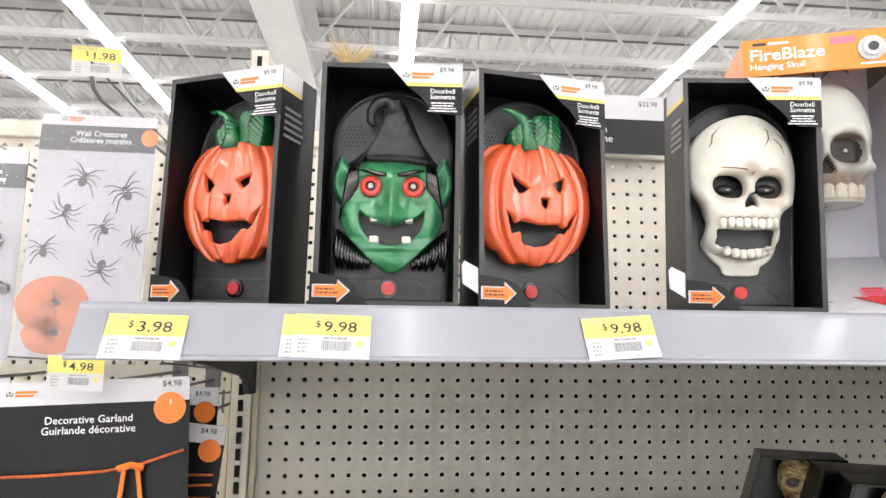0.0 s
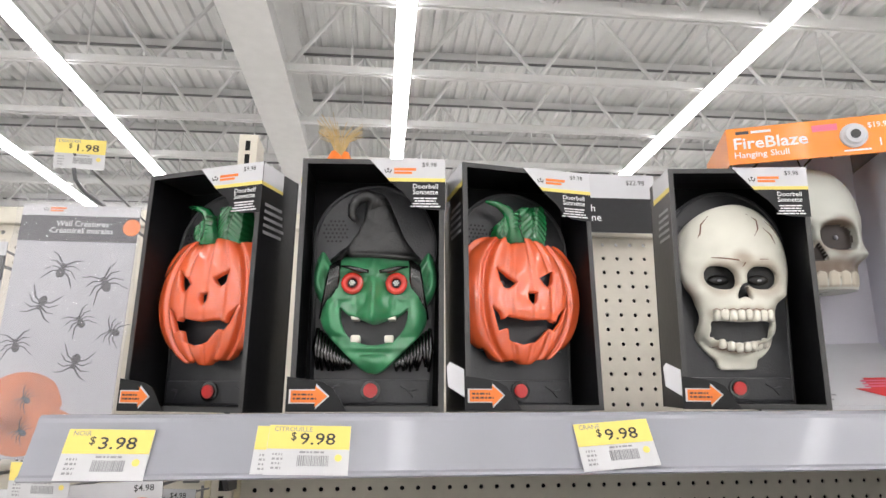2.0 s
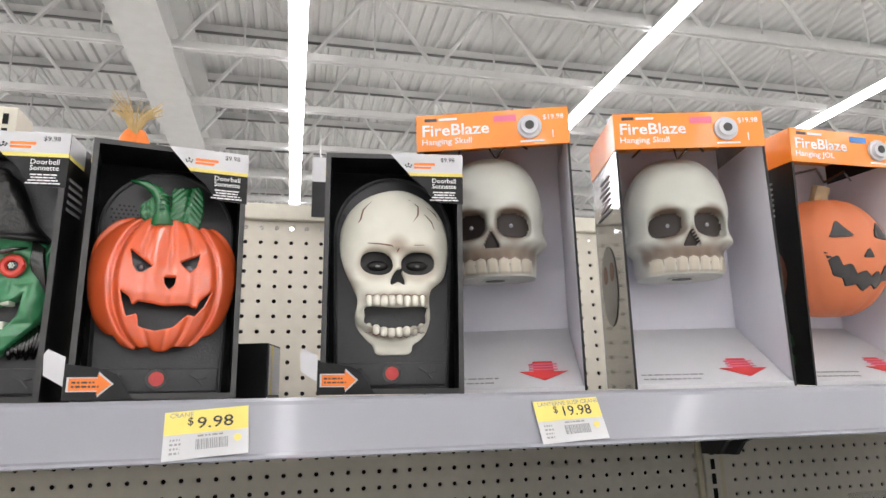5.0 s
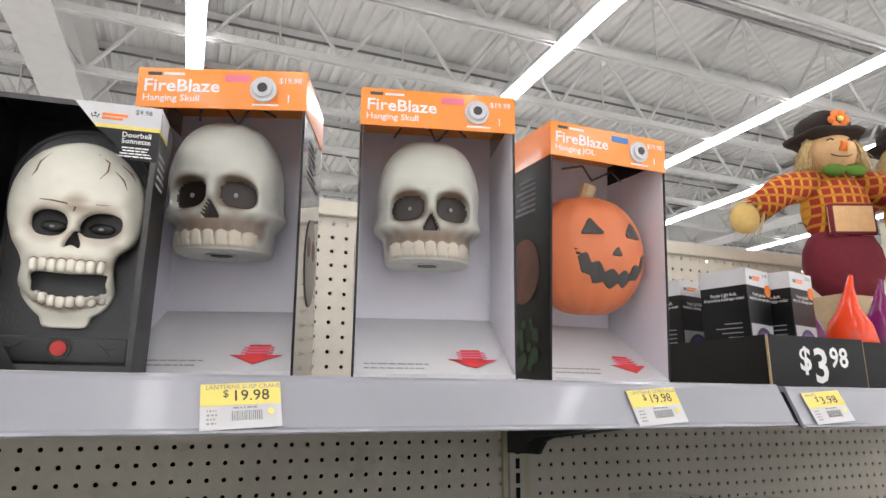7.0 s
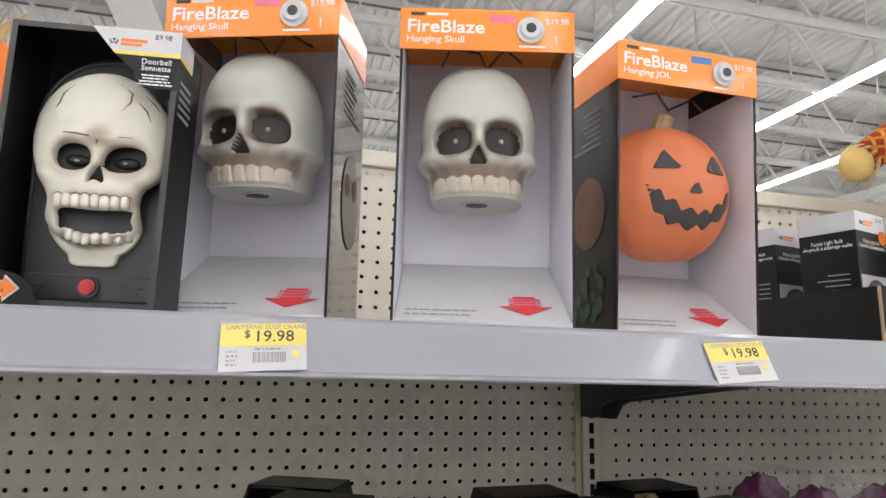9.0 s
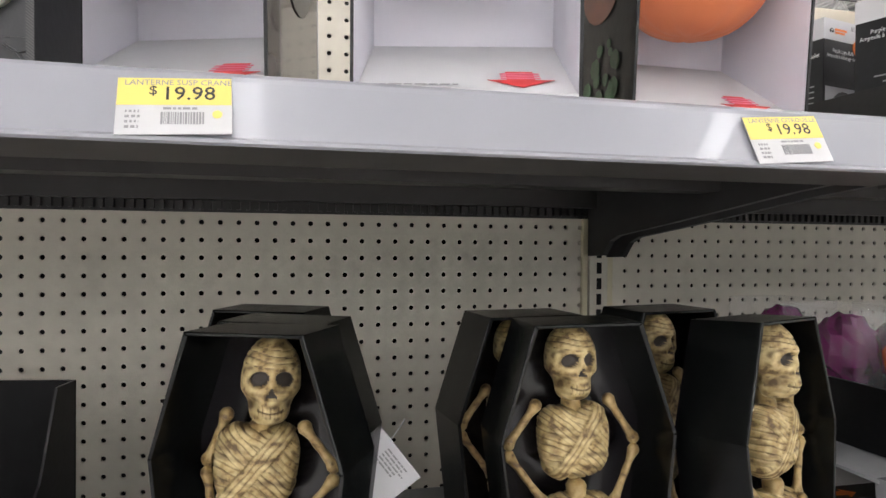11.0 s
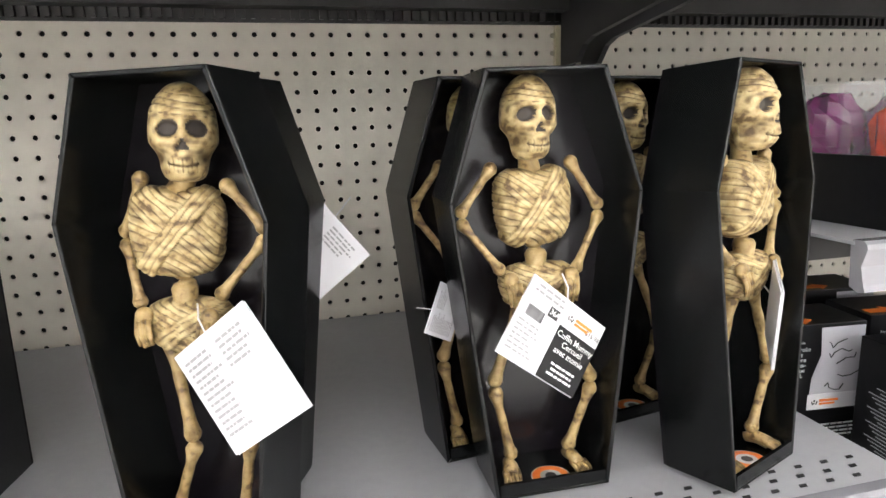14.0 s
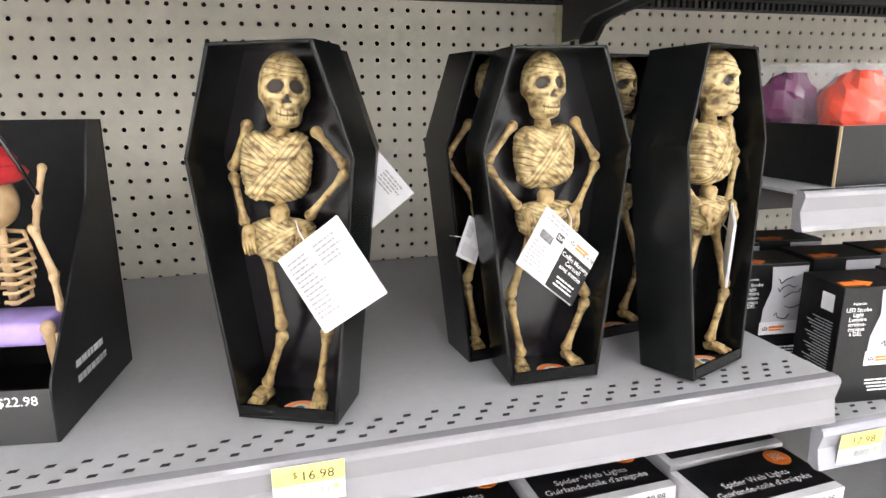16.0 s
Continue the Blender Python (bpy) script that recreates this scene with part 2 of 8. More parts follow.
M = {
    "peg": paint("pegboard_cream_hardboard", (0.68, 0.635, 0.54), 0.55, grain=0.05, scale=40, bump=0.1, stain=0.05),
    # near-black colour standing for shade in the gap behind the pegboard
    "peg_back": paint("pegboard_hole_shade", (0.02, 0.018, 0.016), 0.9),
    "channel": paint("cream_metal_channel", (0.66, 0.60, 0.42), 0.4, grain=0.04),
    "upright": paint("cream_steel_upright", (0.68, 0.64, 0.54), 0.4, grain=0.04),
    "slot": paint("slot_shadow", (0.01, 0.01, 0.01), 0.9),
    "shelf": paint("grey_powder_coated_steel", (0.31, 0.315, 0.325), 0.42, grain=0.04, scale=90, bump=0.08, bump_scale=900),
    "lip": paint("pale_grey_ticket_strip", (0.31, 0.315, 0.35), 0.25, grain=0.02, scale=20, coat=0.3),
    "lip_white": paint("white_grey_ticket_strip", (0.21, 0.21, 0.225), 0.25, grain=0.02, scale=20, coat=0.3),
    "bracket": paint("dark_grey_steel_bracket", (0.040, 0.040, 0.042), 0.45, grain=0.08),
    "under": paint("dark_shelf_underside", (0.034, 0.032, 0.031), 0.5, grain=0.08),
    "floor": paint("polished_floor_tile", (0.68, 0.66, 0.63), 0.3, grain=0.06, scale=6),
    "wall": paint("store_wall_white", (0.76, 0.78, 0.77), 0.7, grain=0.03, scale=3),
    "deck": paint("white_painted_steel_deck", (0.74, 0.74, 0.73), 0.55, grain=0.04, scale=4),
    "steel": paint("white_painted_joist", (0.72, 0.72, 0.71), 0.5, grain=0.04, scale=8),
    "conduit": paint("dark_conduit", (0.16, 0.16, 0.16), 0.4),
    "lamp": lamp_mat(),
    "card_black": paint("black_printed_card", (0.007, 0.007, 0.008), 0.34, grain=0.25, scale=120, bump=0.05, spec=0.3),
    "card_in": paint("black_card_inside", (0.006, 0.006, 0.007), 0.55, grain=0.2, scale=80, spec=0.15),
    "card_edge": crosshatch("black_weave_card", (0.012, 0.012, 0.012)),
    "card_white": paint("white_card", (0.60, 0.60, 0.62), 0.5, grain=0.02, scale=50),
    "card_lilac": paint("pale_lilac_white_card", (0.70, 0.69, 0.76), 0.5, grain=0.02, scale=30),
    "card_kraft": paint("raw_kraft_card", (0.45, 0.33, 0.20), 0.8),
    "orange_card": paint("orange_printed_card", (0.90, 0.27, 0.02), 0.3, grain=0.03, coat=0.3),
    "orange_ink": paint("orange_ink", (0.88, 0.22, 0.03), 0.45),
    "yellow_ink": paint("yellow_ink", (0.80, 0.66, 0.17), 0.5, grain=0.02),
    "tag_paper": paint("white_ticket_paper", (0.58, 0.58, 0.59), 0.5, grain=0.02),
    "ink": paint("black_ink", (0.035, 0.035, 0.035), 0.5),
    "grey_ink": paint("grey_ink", (0.30, 0.30, 0.31), 0.6),
    "white_ink": paint("white_ink", (0.85, 0.85, 0.85), 0.5),
    "red_ink": paint("red_ink", (0.72, 0.05, 0.05), 0.45),
    "pink_ink": paint("pink_ink", (0.80, 0.18, 0.28), 0.45),
    "blue_ink": paint("blue_ink", (0.05, 0.22, 0.55), 0.45),
    "bell_plate": paint("charcoal_moulded_plastic", (0.026, 0.027, 0.030), 0.36, grain=0.1, scale=200, bump=0.15, bump_scale=500),
    "pumpkin": paint("glossy_orange_plastic", (0.74, 0.115, 0.035), 0.24, grain=0.05, scale=15, coat=1.0),
    "stem": paint("glossy_green_plastic", (0.008, 0.15, 0.040), 0.22, grain=0.2, scale=60, coat=1.0),
    "witch": paint("green_vinyl", (0.045, 0.25, 0.105), 0.30, grain=0.12, scale=40, coat=0.8),
    "hat": paint("black_textured_vinyl", (0.009, 0.009, 0.009), 0.30, bump=0.25, bump_scale=350),
    "hair": paint("glossy_black_vinyl", (0.006, 0.006, 0.006), 0.18, coat=1.0),
    "red_eye": paint("red_plastic", (0.62, 0.035, 0.02), 0.25, coat=0.5),
    "smoky": paint("smoky_grey_lens", (0.055, 0.058, 0.065), 0.25, coat=0.3),
    "lens": paint("clear_lamp_lens", (0.30, 0.30, 0.32), 0.12, coat=0.6),
    "ivory_dull": paint("dull_ivory_plastic", (0.47, 0.43, 0.35), 0.4, grain=0.1, scale=60),
    "tooth": paint("ivory_white_vinyl", (0.78, 0.75, 0.66), 0.3, coat=0.3),
    "bone": airbrushed("aged_ivory_vinyl", (0.70, 0.69, 0.60), (0.22, 0.12, 0.06), [(0.004, -0.028, 0.1255, 0.002, 0.013, 0.6), (-0.040, -0.010, 0.094, 0.004, 0.018, 0.7), (0.037, -0.010, 0.091, 0.004, 0.016, 0.55), (-0.0145, -0.020, 0.1105, 0.013, 0.020, 0.4), (0.0215, -0.020, 0.1105, 0.014, 0.021, 0.4), (0.004, -0.022, 0.098, 0.003, 0.012, 0.35), (-0.019, -0.016, 0.0800, 0.003, 0.0105, 0.65), (-0.008, -0.019, 0.0805, 0.003, 0.0105, 0.65), (0.003, -0.020, 0.0805, 0.003, 0.0105, 0.65), (0.014, -0.019, 0.0805, 0.003, 0.0105, 0.65), (0.025, -0.016, 0.0800, 0.003, 0.0105, 0.65), (-0.016, -0.014, 0.0500, 0.003, 0.0100, 0.6), (-0.004, -0.016, 0.0480, 0.003, 0.0100, 0.6), (0.009, -0.016, 0.0480, 0.003, 0.0100, 0.6), (0.021, -0.014, 0.0500, 0.003, 0.0100, 0.6)], 0.36, 0.25),
    "bone_dark": paint("brown_antiquing", (0.16, 0.07, 0.04), 0.5),
    "socket_brown": paint("near_black_brown_socket", (0.022, 0.014, 0.011), 0.45),
    "side_dim": paint("dark_glossy_photo_print", (0.17, 0.040, 0.014), 0.35, grain=0.4, scale=30, tint=(0.06, 0.016, 0.008)),
    "side_photo": paint("glossy_brown_grey_photo_print", (0.20, 0.18, 0.165), 0.16, grain=0.3, scale=18, tint=(0.035, 0.030, 0.028), coat=0.9),
    "foliage_dim": paint("dark_foliage_print", (0.010, 0.070, 0.016), 0.4, grain=0.4, scale=40),
    "socket": paint("black_socket", (0.003, 0.003, 0.003), 0.42),
    "button": paint("red_push_button", (0.60, 0.03, 0.03), 0.3, coat=0.3),
    "skull_grey": airbrushed("pale_grey_green_plastic", (0.50, 0.51, 0.46), (0.12, 0.065, 0.035), [(0.0178, -0.040, 0.0, 0.011, 0.0185, 0.9), (-0.0178, -0.040, 0.0, 0.011, 0.0185, 0.9), (0.0, -0.048, -0.010, 0.004, 0.012, 0.6)] + [(x, y, -0.0240, 0.0035, 0.0125, 0.75) for x, y in ((0.034, -0.024), (0.027, -0.036), (0.018, -0.044), (0.009, -0.047), (0.0, -0.048), (-0.009, -0.047), (-0.018, -0.044), (-0.027, -0.036), (-0.034, -0.024))], 0.42),
    "side_skull": paint("dim_skull_print", (0.17, 0.165, 0.15), 0.3, grain=0.2, scale=25),
    "jack": paint("matt_orange_plastic", (0.60, 0.17, 0.065), 0.48, grain=0.06, scale=20),
    "mummy": antiqued("antiqued_bone_resin", (0.46, 0.34, 0.155), (0.31, 0.21, 0.08), (0.09, 0.052, 0.02), 40, 0.5, 0.06),
    "mummy_socket": paint("dark_brown_wash", (0.045, 0.036, 0.03), 0.6, grain=0.2, scale=120),
    "wrap": antiqued("antiqued_bandage_resin", (0.56, 0.45, 0.23), (0.36, 0.26, 0.11), (0.12, 0.075, 0.028), 40, 0.55, 0.06),
    "coffin": paint("satin_black_plastic", (0.0035, 0.004, 0.004), 0.26, grain=0.15, scale=30, spec=0.32),
    "coffin_in": paint("glossy_black_liner", (0.006, 0.005, 0.0065), 0.24, grain=0.1, scale=20, coat=0.1, spec=0.4),
    "bone_toy": paint("tan_bone_plastic", (0.50, 0.36, 0.20), 0.5, grain=0.18, scale=60, tint=(0.22, 0.13, 0.06)),
    "red_felt": paint("red_felt", (0.42, 0.015, 0.02), 0.9, bump=0.4, bump_scale=600),
    "lilac_felt": paint("lilac_foam", (0.42, 0.32, 0.72), 0.8),
    "purple_ink": paint("purple_print", (0.10, 0.03, 0.28), 0.35),
    "straw": paint("straw", (0.66, 0.50, 0.24), 0.8, grain=0.2),
    "hat_felt": paint("dark_brown_felt", (0.035, 0.025, 0.022), 0.95, bump=0.4, bump_scale=400),
    "flesh_cloth": paint("tan_cloth_face", (0.70, 0.44, 0.22), 0.85),
    "burgundy": paint("burgundy_corduroy", (0.16, 0.012, 0.025), 0.9, bump=0.5, bump_scale=300),
    "hand_cloth": paint("yellow_felt_hand", (0.72, 0.50, 0.18), 0.9),
    "leaf_green": paint("green_felt", (0.09, 0.20, 0.02), 0.85),
    "bag": clear_plastic("clear_bag_film", (0.9, 0.9, 0.95), 0.12, 0.16),
    "clam": clear_plastic("clear_clamshell", (0.95, 0.95, 1.0), 0.06, 0.08),
    "orange_clear": clear_plastic("orange_tinted_plastic", (0.85, 0.06, 0.01), 0.1, 0.92),
    "purple_clear": clear_plastic("purple_tinted_plastic", (0.17, 0.003, 0.10), 0.1, 0.92),
    "grey_card": paint("grey_photo_card", (0.43, 0.43, 0.46), 0.45, grain=0.06, scale=12),
    "shadow_ink": paint("charcoal_print", (0.05, 0.05, 0.055), 0.4),
    "pk_print": paint("pumpkin_photo_print", (0.52, 0.17, 0.065), 0.4, grain=0.2, scale=30),
    "rope": paint("orange_black_twine", (0.62, 0.13, 0.02), 0.8, grain=0.4, scale=300, tint=(0.03, 0.02, 0.02)),
}


# ---- mesh helpers ----
def part(name, bm, material, parent=None, label="", m=None, smooth=False):
    me = bpy.data.meshes.new(name)
    bm.to_mesh(me)
    bm.free()
    for k in (material if isinstance(material, (list, tuple)) else [material]):
        me.materials.append(M[k])
    if smooth:
        me.shade_smooth()
    ob = new(name, me)
    if parent is not None:
        ob.parent = parent
    if m is not None:
        ob.matrix_basis = m
    if label:
        tagged(ob, label)
    return ob


def thing(name, m, label, category, group="", kind=""):
    ob = new(name)
    ob.empty_display_size = 0.02
    ob.matrix_basis = m
    return tagged(ob, label, category, group, kind)


def box(bm, x0, x1, y0, y1, z0, z1, bevel=0.0):
    v = [bm.verts.new((x, y, z)) for z in (z0, z1) for y in (y0, y1) for x in (x0, x1)]
    fs = [bm.faces.new([v[i] for i in q]) for q in ((0, 2, 3, 1), (4, 5, 7, 6), (0, 1, 5, 4), (1, 3, 7, 5), (3, 2, 6, 7), (2, 0, 4, 6))]
    if bevel:
        es = list({e for f in fs for e in f.edges})
        bmesh.ops.bevel(bm, geom=es, offset=bevel, segments=2, affect="EDGES", profile=0.6)
    return bm


def bx(*a, bevel=0.0):
    return box(bmesh.new(), *a, bevel=bevel)


def prism(bm, pts, d0, d1, axis="y"):
    """A flat outline (x, z) given thickness along y from d0 to d1; other axes: 'x' takes (y, z), 'z' takes (x, y)."""
    def at(p, d):
        return {"y": (p[0], d, p[1]), "x": (d, p[0], p[1]), "z": (p[0], p[1], d)}[axis]
    a = [bm.verts.new(at(p, d0)) for p in pts]
    b = [bm.verts.new(at(p, d1)) for p in pts]
    n = len(pts)
    bm.faces.new(a)
    bm.faces.new(b[::-1])
    for i in range(n):
        bm.faces.new((a[i], b[i], b[(i + 1) % n], a[(i + 1) % n]))
    bmesh.ops.recalc_face_normals(bm, faces=bm.faces[:])
    return bm


def tube(bm, pts, radii, seg=10, flat=1.0, cap=True):
    """A tube along pts with a radius at each; flat squeezes it along its own second axis."""
    pts = [Vector(p) for p in pts]
    if not isinstance(radii, (list, tuple)):
        radii = [radii] * len(pts)
    rings, up = [], None
    for i, p in enumerate(pts):
        d = (pts[min(i + 1, len(pts) - 1)] - pts[max(i - 1, 0)]).normalized()
        if up is None:
            up = d.orthogonal().normalized()
        side = d.cross(up)
        side = side.normalized() if side.length > 1e-6 else d.orthogonal().normalized()
        up = side.cross(d).normalized()
        rings.append([bm.verts.new(p + radii[i] * (math.cos(2 * math.pi * k / seg) * side + flat * math.sin(2 * math.pi * k / seg) * up)) for k in range(seg)])
    for a, b in zip(rings, rings[1:]):
        for k in range(seg):
            bm.faces.new((a[k], a[(k + 1) % seg], b[(k + 1) % seg], b[k]))
    if cap:
        bm.faces.new(rings[0][::-1])
        bm.faces.new(rings[-1])
    return bm


def ball(bm, c, r, seg=14, rings=9, fn=None):
    """A rounded lump; r is a radius or three; fn(direction) scales it."""
    r = Vector(r if isinstance(r, (list, tuple)) else (r, r, r))
    c = Vector(c)
    rows = []
    for i in range(rings + 1):
        a = math.pi * i / rings
        if i in (0, rings):
            d = Vector((0, 0, math.cos(a)))
            rows.append([bm.verts.new(c + r * d * (fn(d) if fn else 1))])
        else:
            row = []
            for k in range(seg):
                b = 2 * math.pi * k / seg
                d = Vector((math.sin(a) * math.cos(b), math.sin(a) * math.sin(b), math.cos(a)))
                row.append(bm.verts.new(c + r * d * (fn(d) if fn else 1)))
            rows.append(row)
    for i in range(rings):
        a, b = rows[i], rows[i + 1]
        for k in range(seg):
            q = (k + 1) % seg
            if len(a) == 1:
                bm.faces.new((a[0], b[k], b[q]))
            elif len(b) == 1:
                bm.faces.new((a[k], b[0], a[q]))
            else:
                bm.faces.new((a[k], b[k], b[q], a[q]))
    return bm


def disc(bm, c, r, d0, d1, seg=20, axis="y"):
    pts = [(c[0] + r * math.cos(2 * math.pi * k / seg), c[1] + r * math.sin(2 * math.pi * k / seg)) for k in range(seg)]
    return prism(bm, pts, d0, d1, axis)


def letters(name, text, size, material, parent, m, label="", align="LEFT", depth=0.0004, width=None, spacing=1.0, shear=0.0, weight=0.006):
    """Writing in Blender's built-in font as a thin mesh; it lies in its local xz plane and faces -y."""
    cu = bpy.data.curves.new(name, "FONT")
    cu.body, cu.size, cu.align_x, cu.extrude, cu.resolution_u = text, size, align, 0.0, 2
    cu.space_line, cu.space_character, cu.shear, cu.offset = spacing, 1.0, shear, size * weight
    tmp = bpy.data.objects.new(name, cu)
    me = bpy.data.meshes.new_from_object(tmp)
    bpy.data.objects.remove(tmp)
    bpy.data.curves.remove(cu)
    me.transform(pose(0, 0, 0, 90))
    if width:
        xs = [v.co.x for v in me.vertices]
        k = width / (max(xs) - min(xs))
        me.transform(Matrix.Diagonal((k, 1, 1, 1)))
    me.materials.clear()
    me.materials.append(M[material])
    ob = new(name, me)
    ob.parent = parent
    ob.matrix_basis = m
    if label:
        tagged(ob, label)
    return ob


def inside(p, poly):
    x, y = p
    c = False
    for i in range(len(poly)):
        (x0, y0), (x1, y1) = poly[i - 1], poly[i]
        if (y0 > y) != (y1 > y) and x < (x1 - x0) * (y - y0) / (y1 - y0) + x0:
            c = not c
    return c


def nearest(p, polys):
    best, out = 1e9, p
    for poly in polys:
        for i in range(len(poly)):
            ax, ay = poly[i - 1]
            bx_, by = poly[i]
            dx, dy = bx_ - ax, by - ay
            L = dx * dx + dy * dy
            t = 0 if L == 0 else max(0, min(1, ((p[0] - ax) * dx + (p[1] - ay) * dy) / L))
            q = (ax + t * dx, ay + t * dy)
            d = (q[0] - p[0]) ** 2 + (q[1] - p[1]) ** 2
            if d < best:
                best, out = d, q
    return out, math.sqrt(best)


def smooth_loop(pts, n=4):
    """A closed outline rounded by a Catmull-Rom curve."""
    out = []
    k = len(pts)
    for i in range(k):
        p0, p1, p2, p3 = pts[i - 1], pts[i], pts[(i + 1) % k], pts[(i + 2) % k]
        for j in range(n):
            t = j / n
            out.append(tuple(0.5 * (2 * b + (c - a) * t + (2 * a - 5 * b + 4 * c - d) * t * t + (3 * b - a - 3 * c + d) * t ** 3) for a, b, c, d in zip(p0, p1, p2, p3)))
    return out


def relief(outline, holes, height, step, back=0.0, rim=0.0, shell=0.0):
    """A moulded mask: the outline (x, z) filled with a fine grid whose front stands height(x, z, edge) before y = 0, with real holes
    and a wall round every edge, down to y = back or as thick as the shell."""
    bm = bmesh.new()
    xs = [p[0] for p in outline]
    zs = [p[1] for p in outline]
    nx, nz = int((max(xs) - min(xs)) / step) + 2, int((max(zs) - min(zs)) / step) + 2
    x0, z0 = min(xs) - step * 0.5, min(zs) - step * 0.5
    polys = [outline] + holes
    grid = {}
    for i in range(nx + 1):
        for j in range(nz + 1):
            p = (x0 + i * step, z0 + j * step)
            if inside(p, outline) and not any(inside(p, h) for h in holes):
                grid[i, j] = bm.verts.new((p[0], 0, p[1]))
    for (i, j), v in list(grid.items()):
        q = [grid.get(k) for k in ((i, j), (i + 1, j), (i + 1, j + 1), (i, j + 1))]
        if all(q):
            bm.faces.new(q)
        elif sum(x is not None for x in q) == 3:
            bm.faces.new([x for x in q if x])
    loose = [v for v in bm.verts if not v.link_faces]
    bmesh.ops.delete(bm, geom=loose, context="VERTS")
    edge = [e for e in bm.edges if len(e.link_faces) == 1]
    rimv = {v for e in edge for v in e.verts}
    for v in rimv:
        q, d = nearest((v.co.x, v.co.z), polys)
        if d < step * 2.2:
            v.co.x, v.co.z = q
    for v in bm.verts:
        d = nearest((v.co.x, v.co.z), polys)[1] if rim else 1
        v.co.y = -height(v.co.x, v.co.z, d)
    new_e = bmesh.ops.extrude_edge_only(bm, edges=edge)["geom"]
    for v in [g for g in new_e if isinstance(g, bmesh.types.BMVert)]:
        v.co.y = min(back, v.co.y + shell) if shell else back
    bmesh.ops.recalc_face_normals(bm, faces=bm.faces[:])
    return bm


def bumpf(x, z, cx, cz, rx, rz):
    """A smooth round swelling between 0 and 1."""
    d = ((x - cx) / rx) ** 2 + ((z - cz) / rz) ** 2
    return math.exp(-d * 1.6)


# ---- the large structure ----
PEG_Y, PITCH, PEG_X0, PEG_Z0 = 1.12, 0.0254, -0.33, 1.36
FRONT = 0.53
TOP_SHELF, LOW_SHELF = 1.424, 0.958


def structure(name, bm, mat, label, category="structure"):
    return tagged(part(name, bm, mat), label, category, kind="structure")


structure("floor", bx(-16, 20, -30, 30, -0.1, 0), "floor", "polished pale store floor", "floor")
for n, a in (("wall_north", (-16, 20, 30, 30.2, 0, 6.6)), ("wall_south", (-16, 20, -30.2, -30, 0, 6.6)), ("wall_west", (-16.2, -16, -30, 30, 0, 6.6)), ("wall_east", (20, 20.2, -30, 30, 0, 6.6))):
    structure(n, bx(*a), "wall", "plain pale painted store wall", "wall")


def deck():
    bm = bmesh.new()
    z, per = 6.15, 0.16
    prof = []
    x = -16.0
    while x < 20:
        prof += [(x, z), (x + per * 0.42, z), (x + per * 0.55, z + 0.04), (x + per * 0.87, z + 0.04)]
        x += per
    a = [bm.verts.new((p[0], -30, p[1])) for p in prof]
    b = [bm.verts.new((p[0], 30, p[1])) for p in prof]
    for i in range(len(prof) - 1):
        bm.faces.new((a[i], a[i + 1], b[i + 1], b[i]))
    box(bm, -16, 20, -30, 30, z + 0.1, z + 0.2)
    return bm


structure("ceiling", deck(), "deck", "white painted corrugated steel roof deck", "ceiling")


def joist(y, seed):
    """An open-web steel joist across the ceiling."""
    r = random.Random(seed)
    t = thing("roof_joist", pose(0, y, 0), "white painted open-web steel roof joist under the deck", "roof joist", "roof joists", "structure")
    bm = bmesh.new()
    for dy in (-0.05, 0.02):
        box(bm, -15.9, 19.9, dy, dy + 0.03, 6.02, 6.13)
    part("top_chord", bm, "steel", t)
    bm = bmesh.new()
    for dy in (-0.045, 0.015):
        box(bm, -15.9, 19.9, dy, dy + 0.03, 5.04, 5.12)
    part("bottom_chord", bm, "steel", t)
    bm = bmesh.new()
    x, up = -15.5 + r.random() * 0.5, True
    while x < 19:
        x2 = x + 0.70
        tube(bm, [(x, 0, 5.08 if up else 6.05), (x2, 0, 6.05 if up else 5.08)], 0.025, 6)
        if up:
            tube(bm, [(x2, 0, 6.05), (x2, 0, 5.08)], 0.012, 6)
        x, up = x2, not up
    part("web_bars", bm, "steel", t)
    bm = bmesh.new()
    tube(bm, [(-15.9, -0.1, 5.98), (19.9, -0.1, 5.98)], 0.018, 6)
    part("conduit", bm, "conduit", t, "dark conduit run along the joist")
    return t


for i in range(19):
    joist(0.0 + 1.28 * i, i)


def girder(x, w):
    t = thing("roof_girder", pose(x, 0, 0), "white painted steel girder carrying the roof joists", "girder", "", "structure")
    bm = bmesh.new()
    box(bm, -w / 2, w / 2, -29.9, 29.9, 5.0, 5.04)
    part("bottom_flange", bm, "steel", t)
    part("web", bx(-0.02, 0.02, -29.9, 29.9, 5.042, 5.95), "steel", t)
    part("top_flange", bx(-w / 2, w / 2, -29.9, 29.9, 5.952, 6.0), "steel", t)
    return t


girder(-1.425, 0.47)
girder(-10.6, 0.56)
girder(11.5, 0.56)


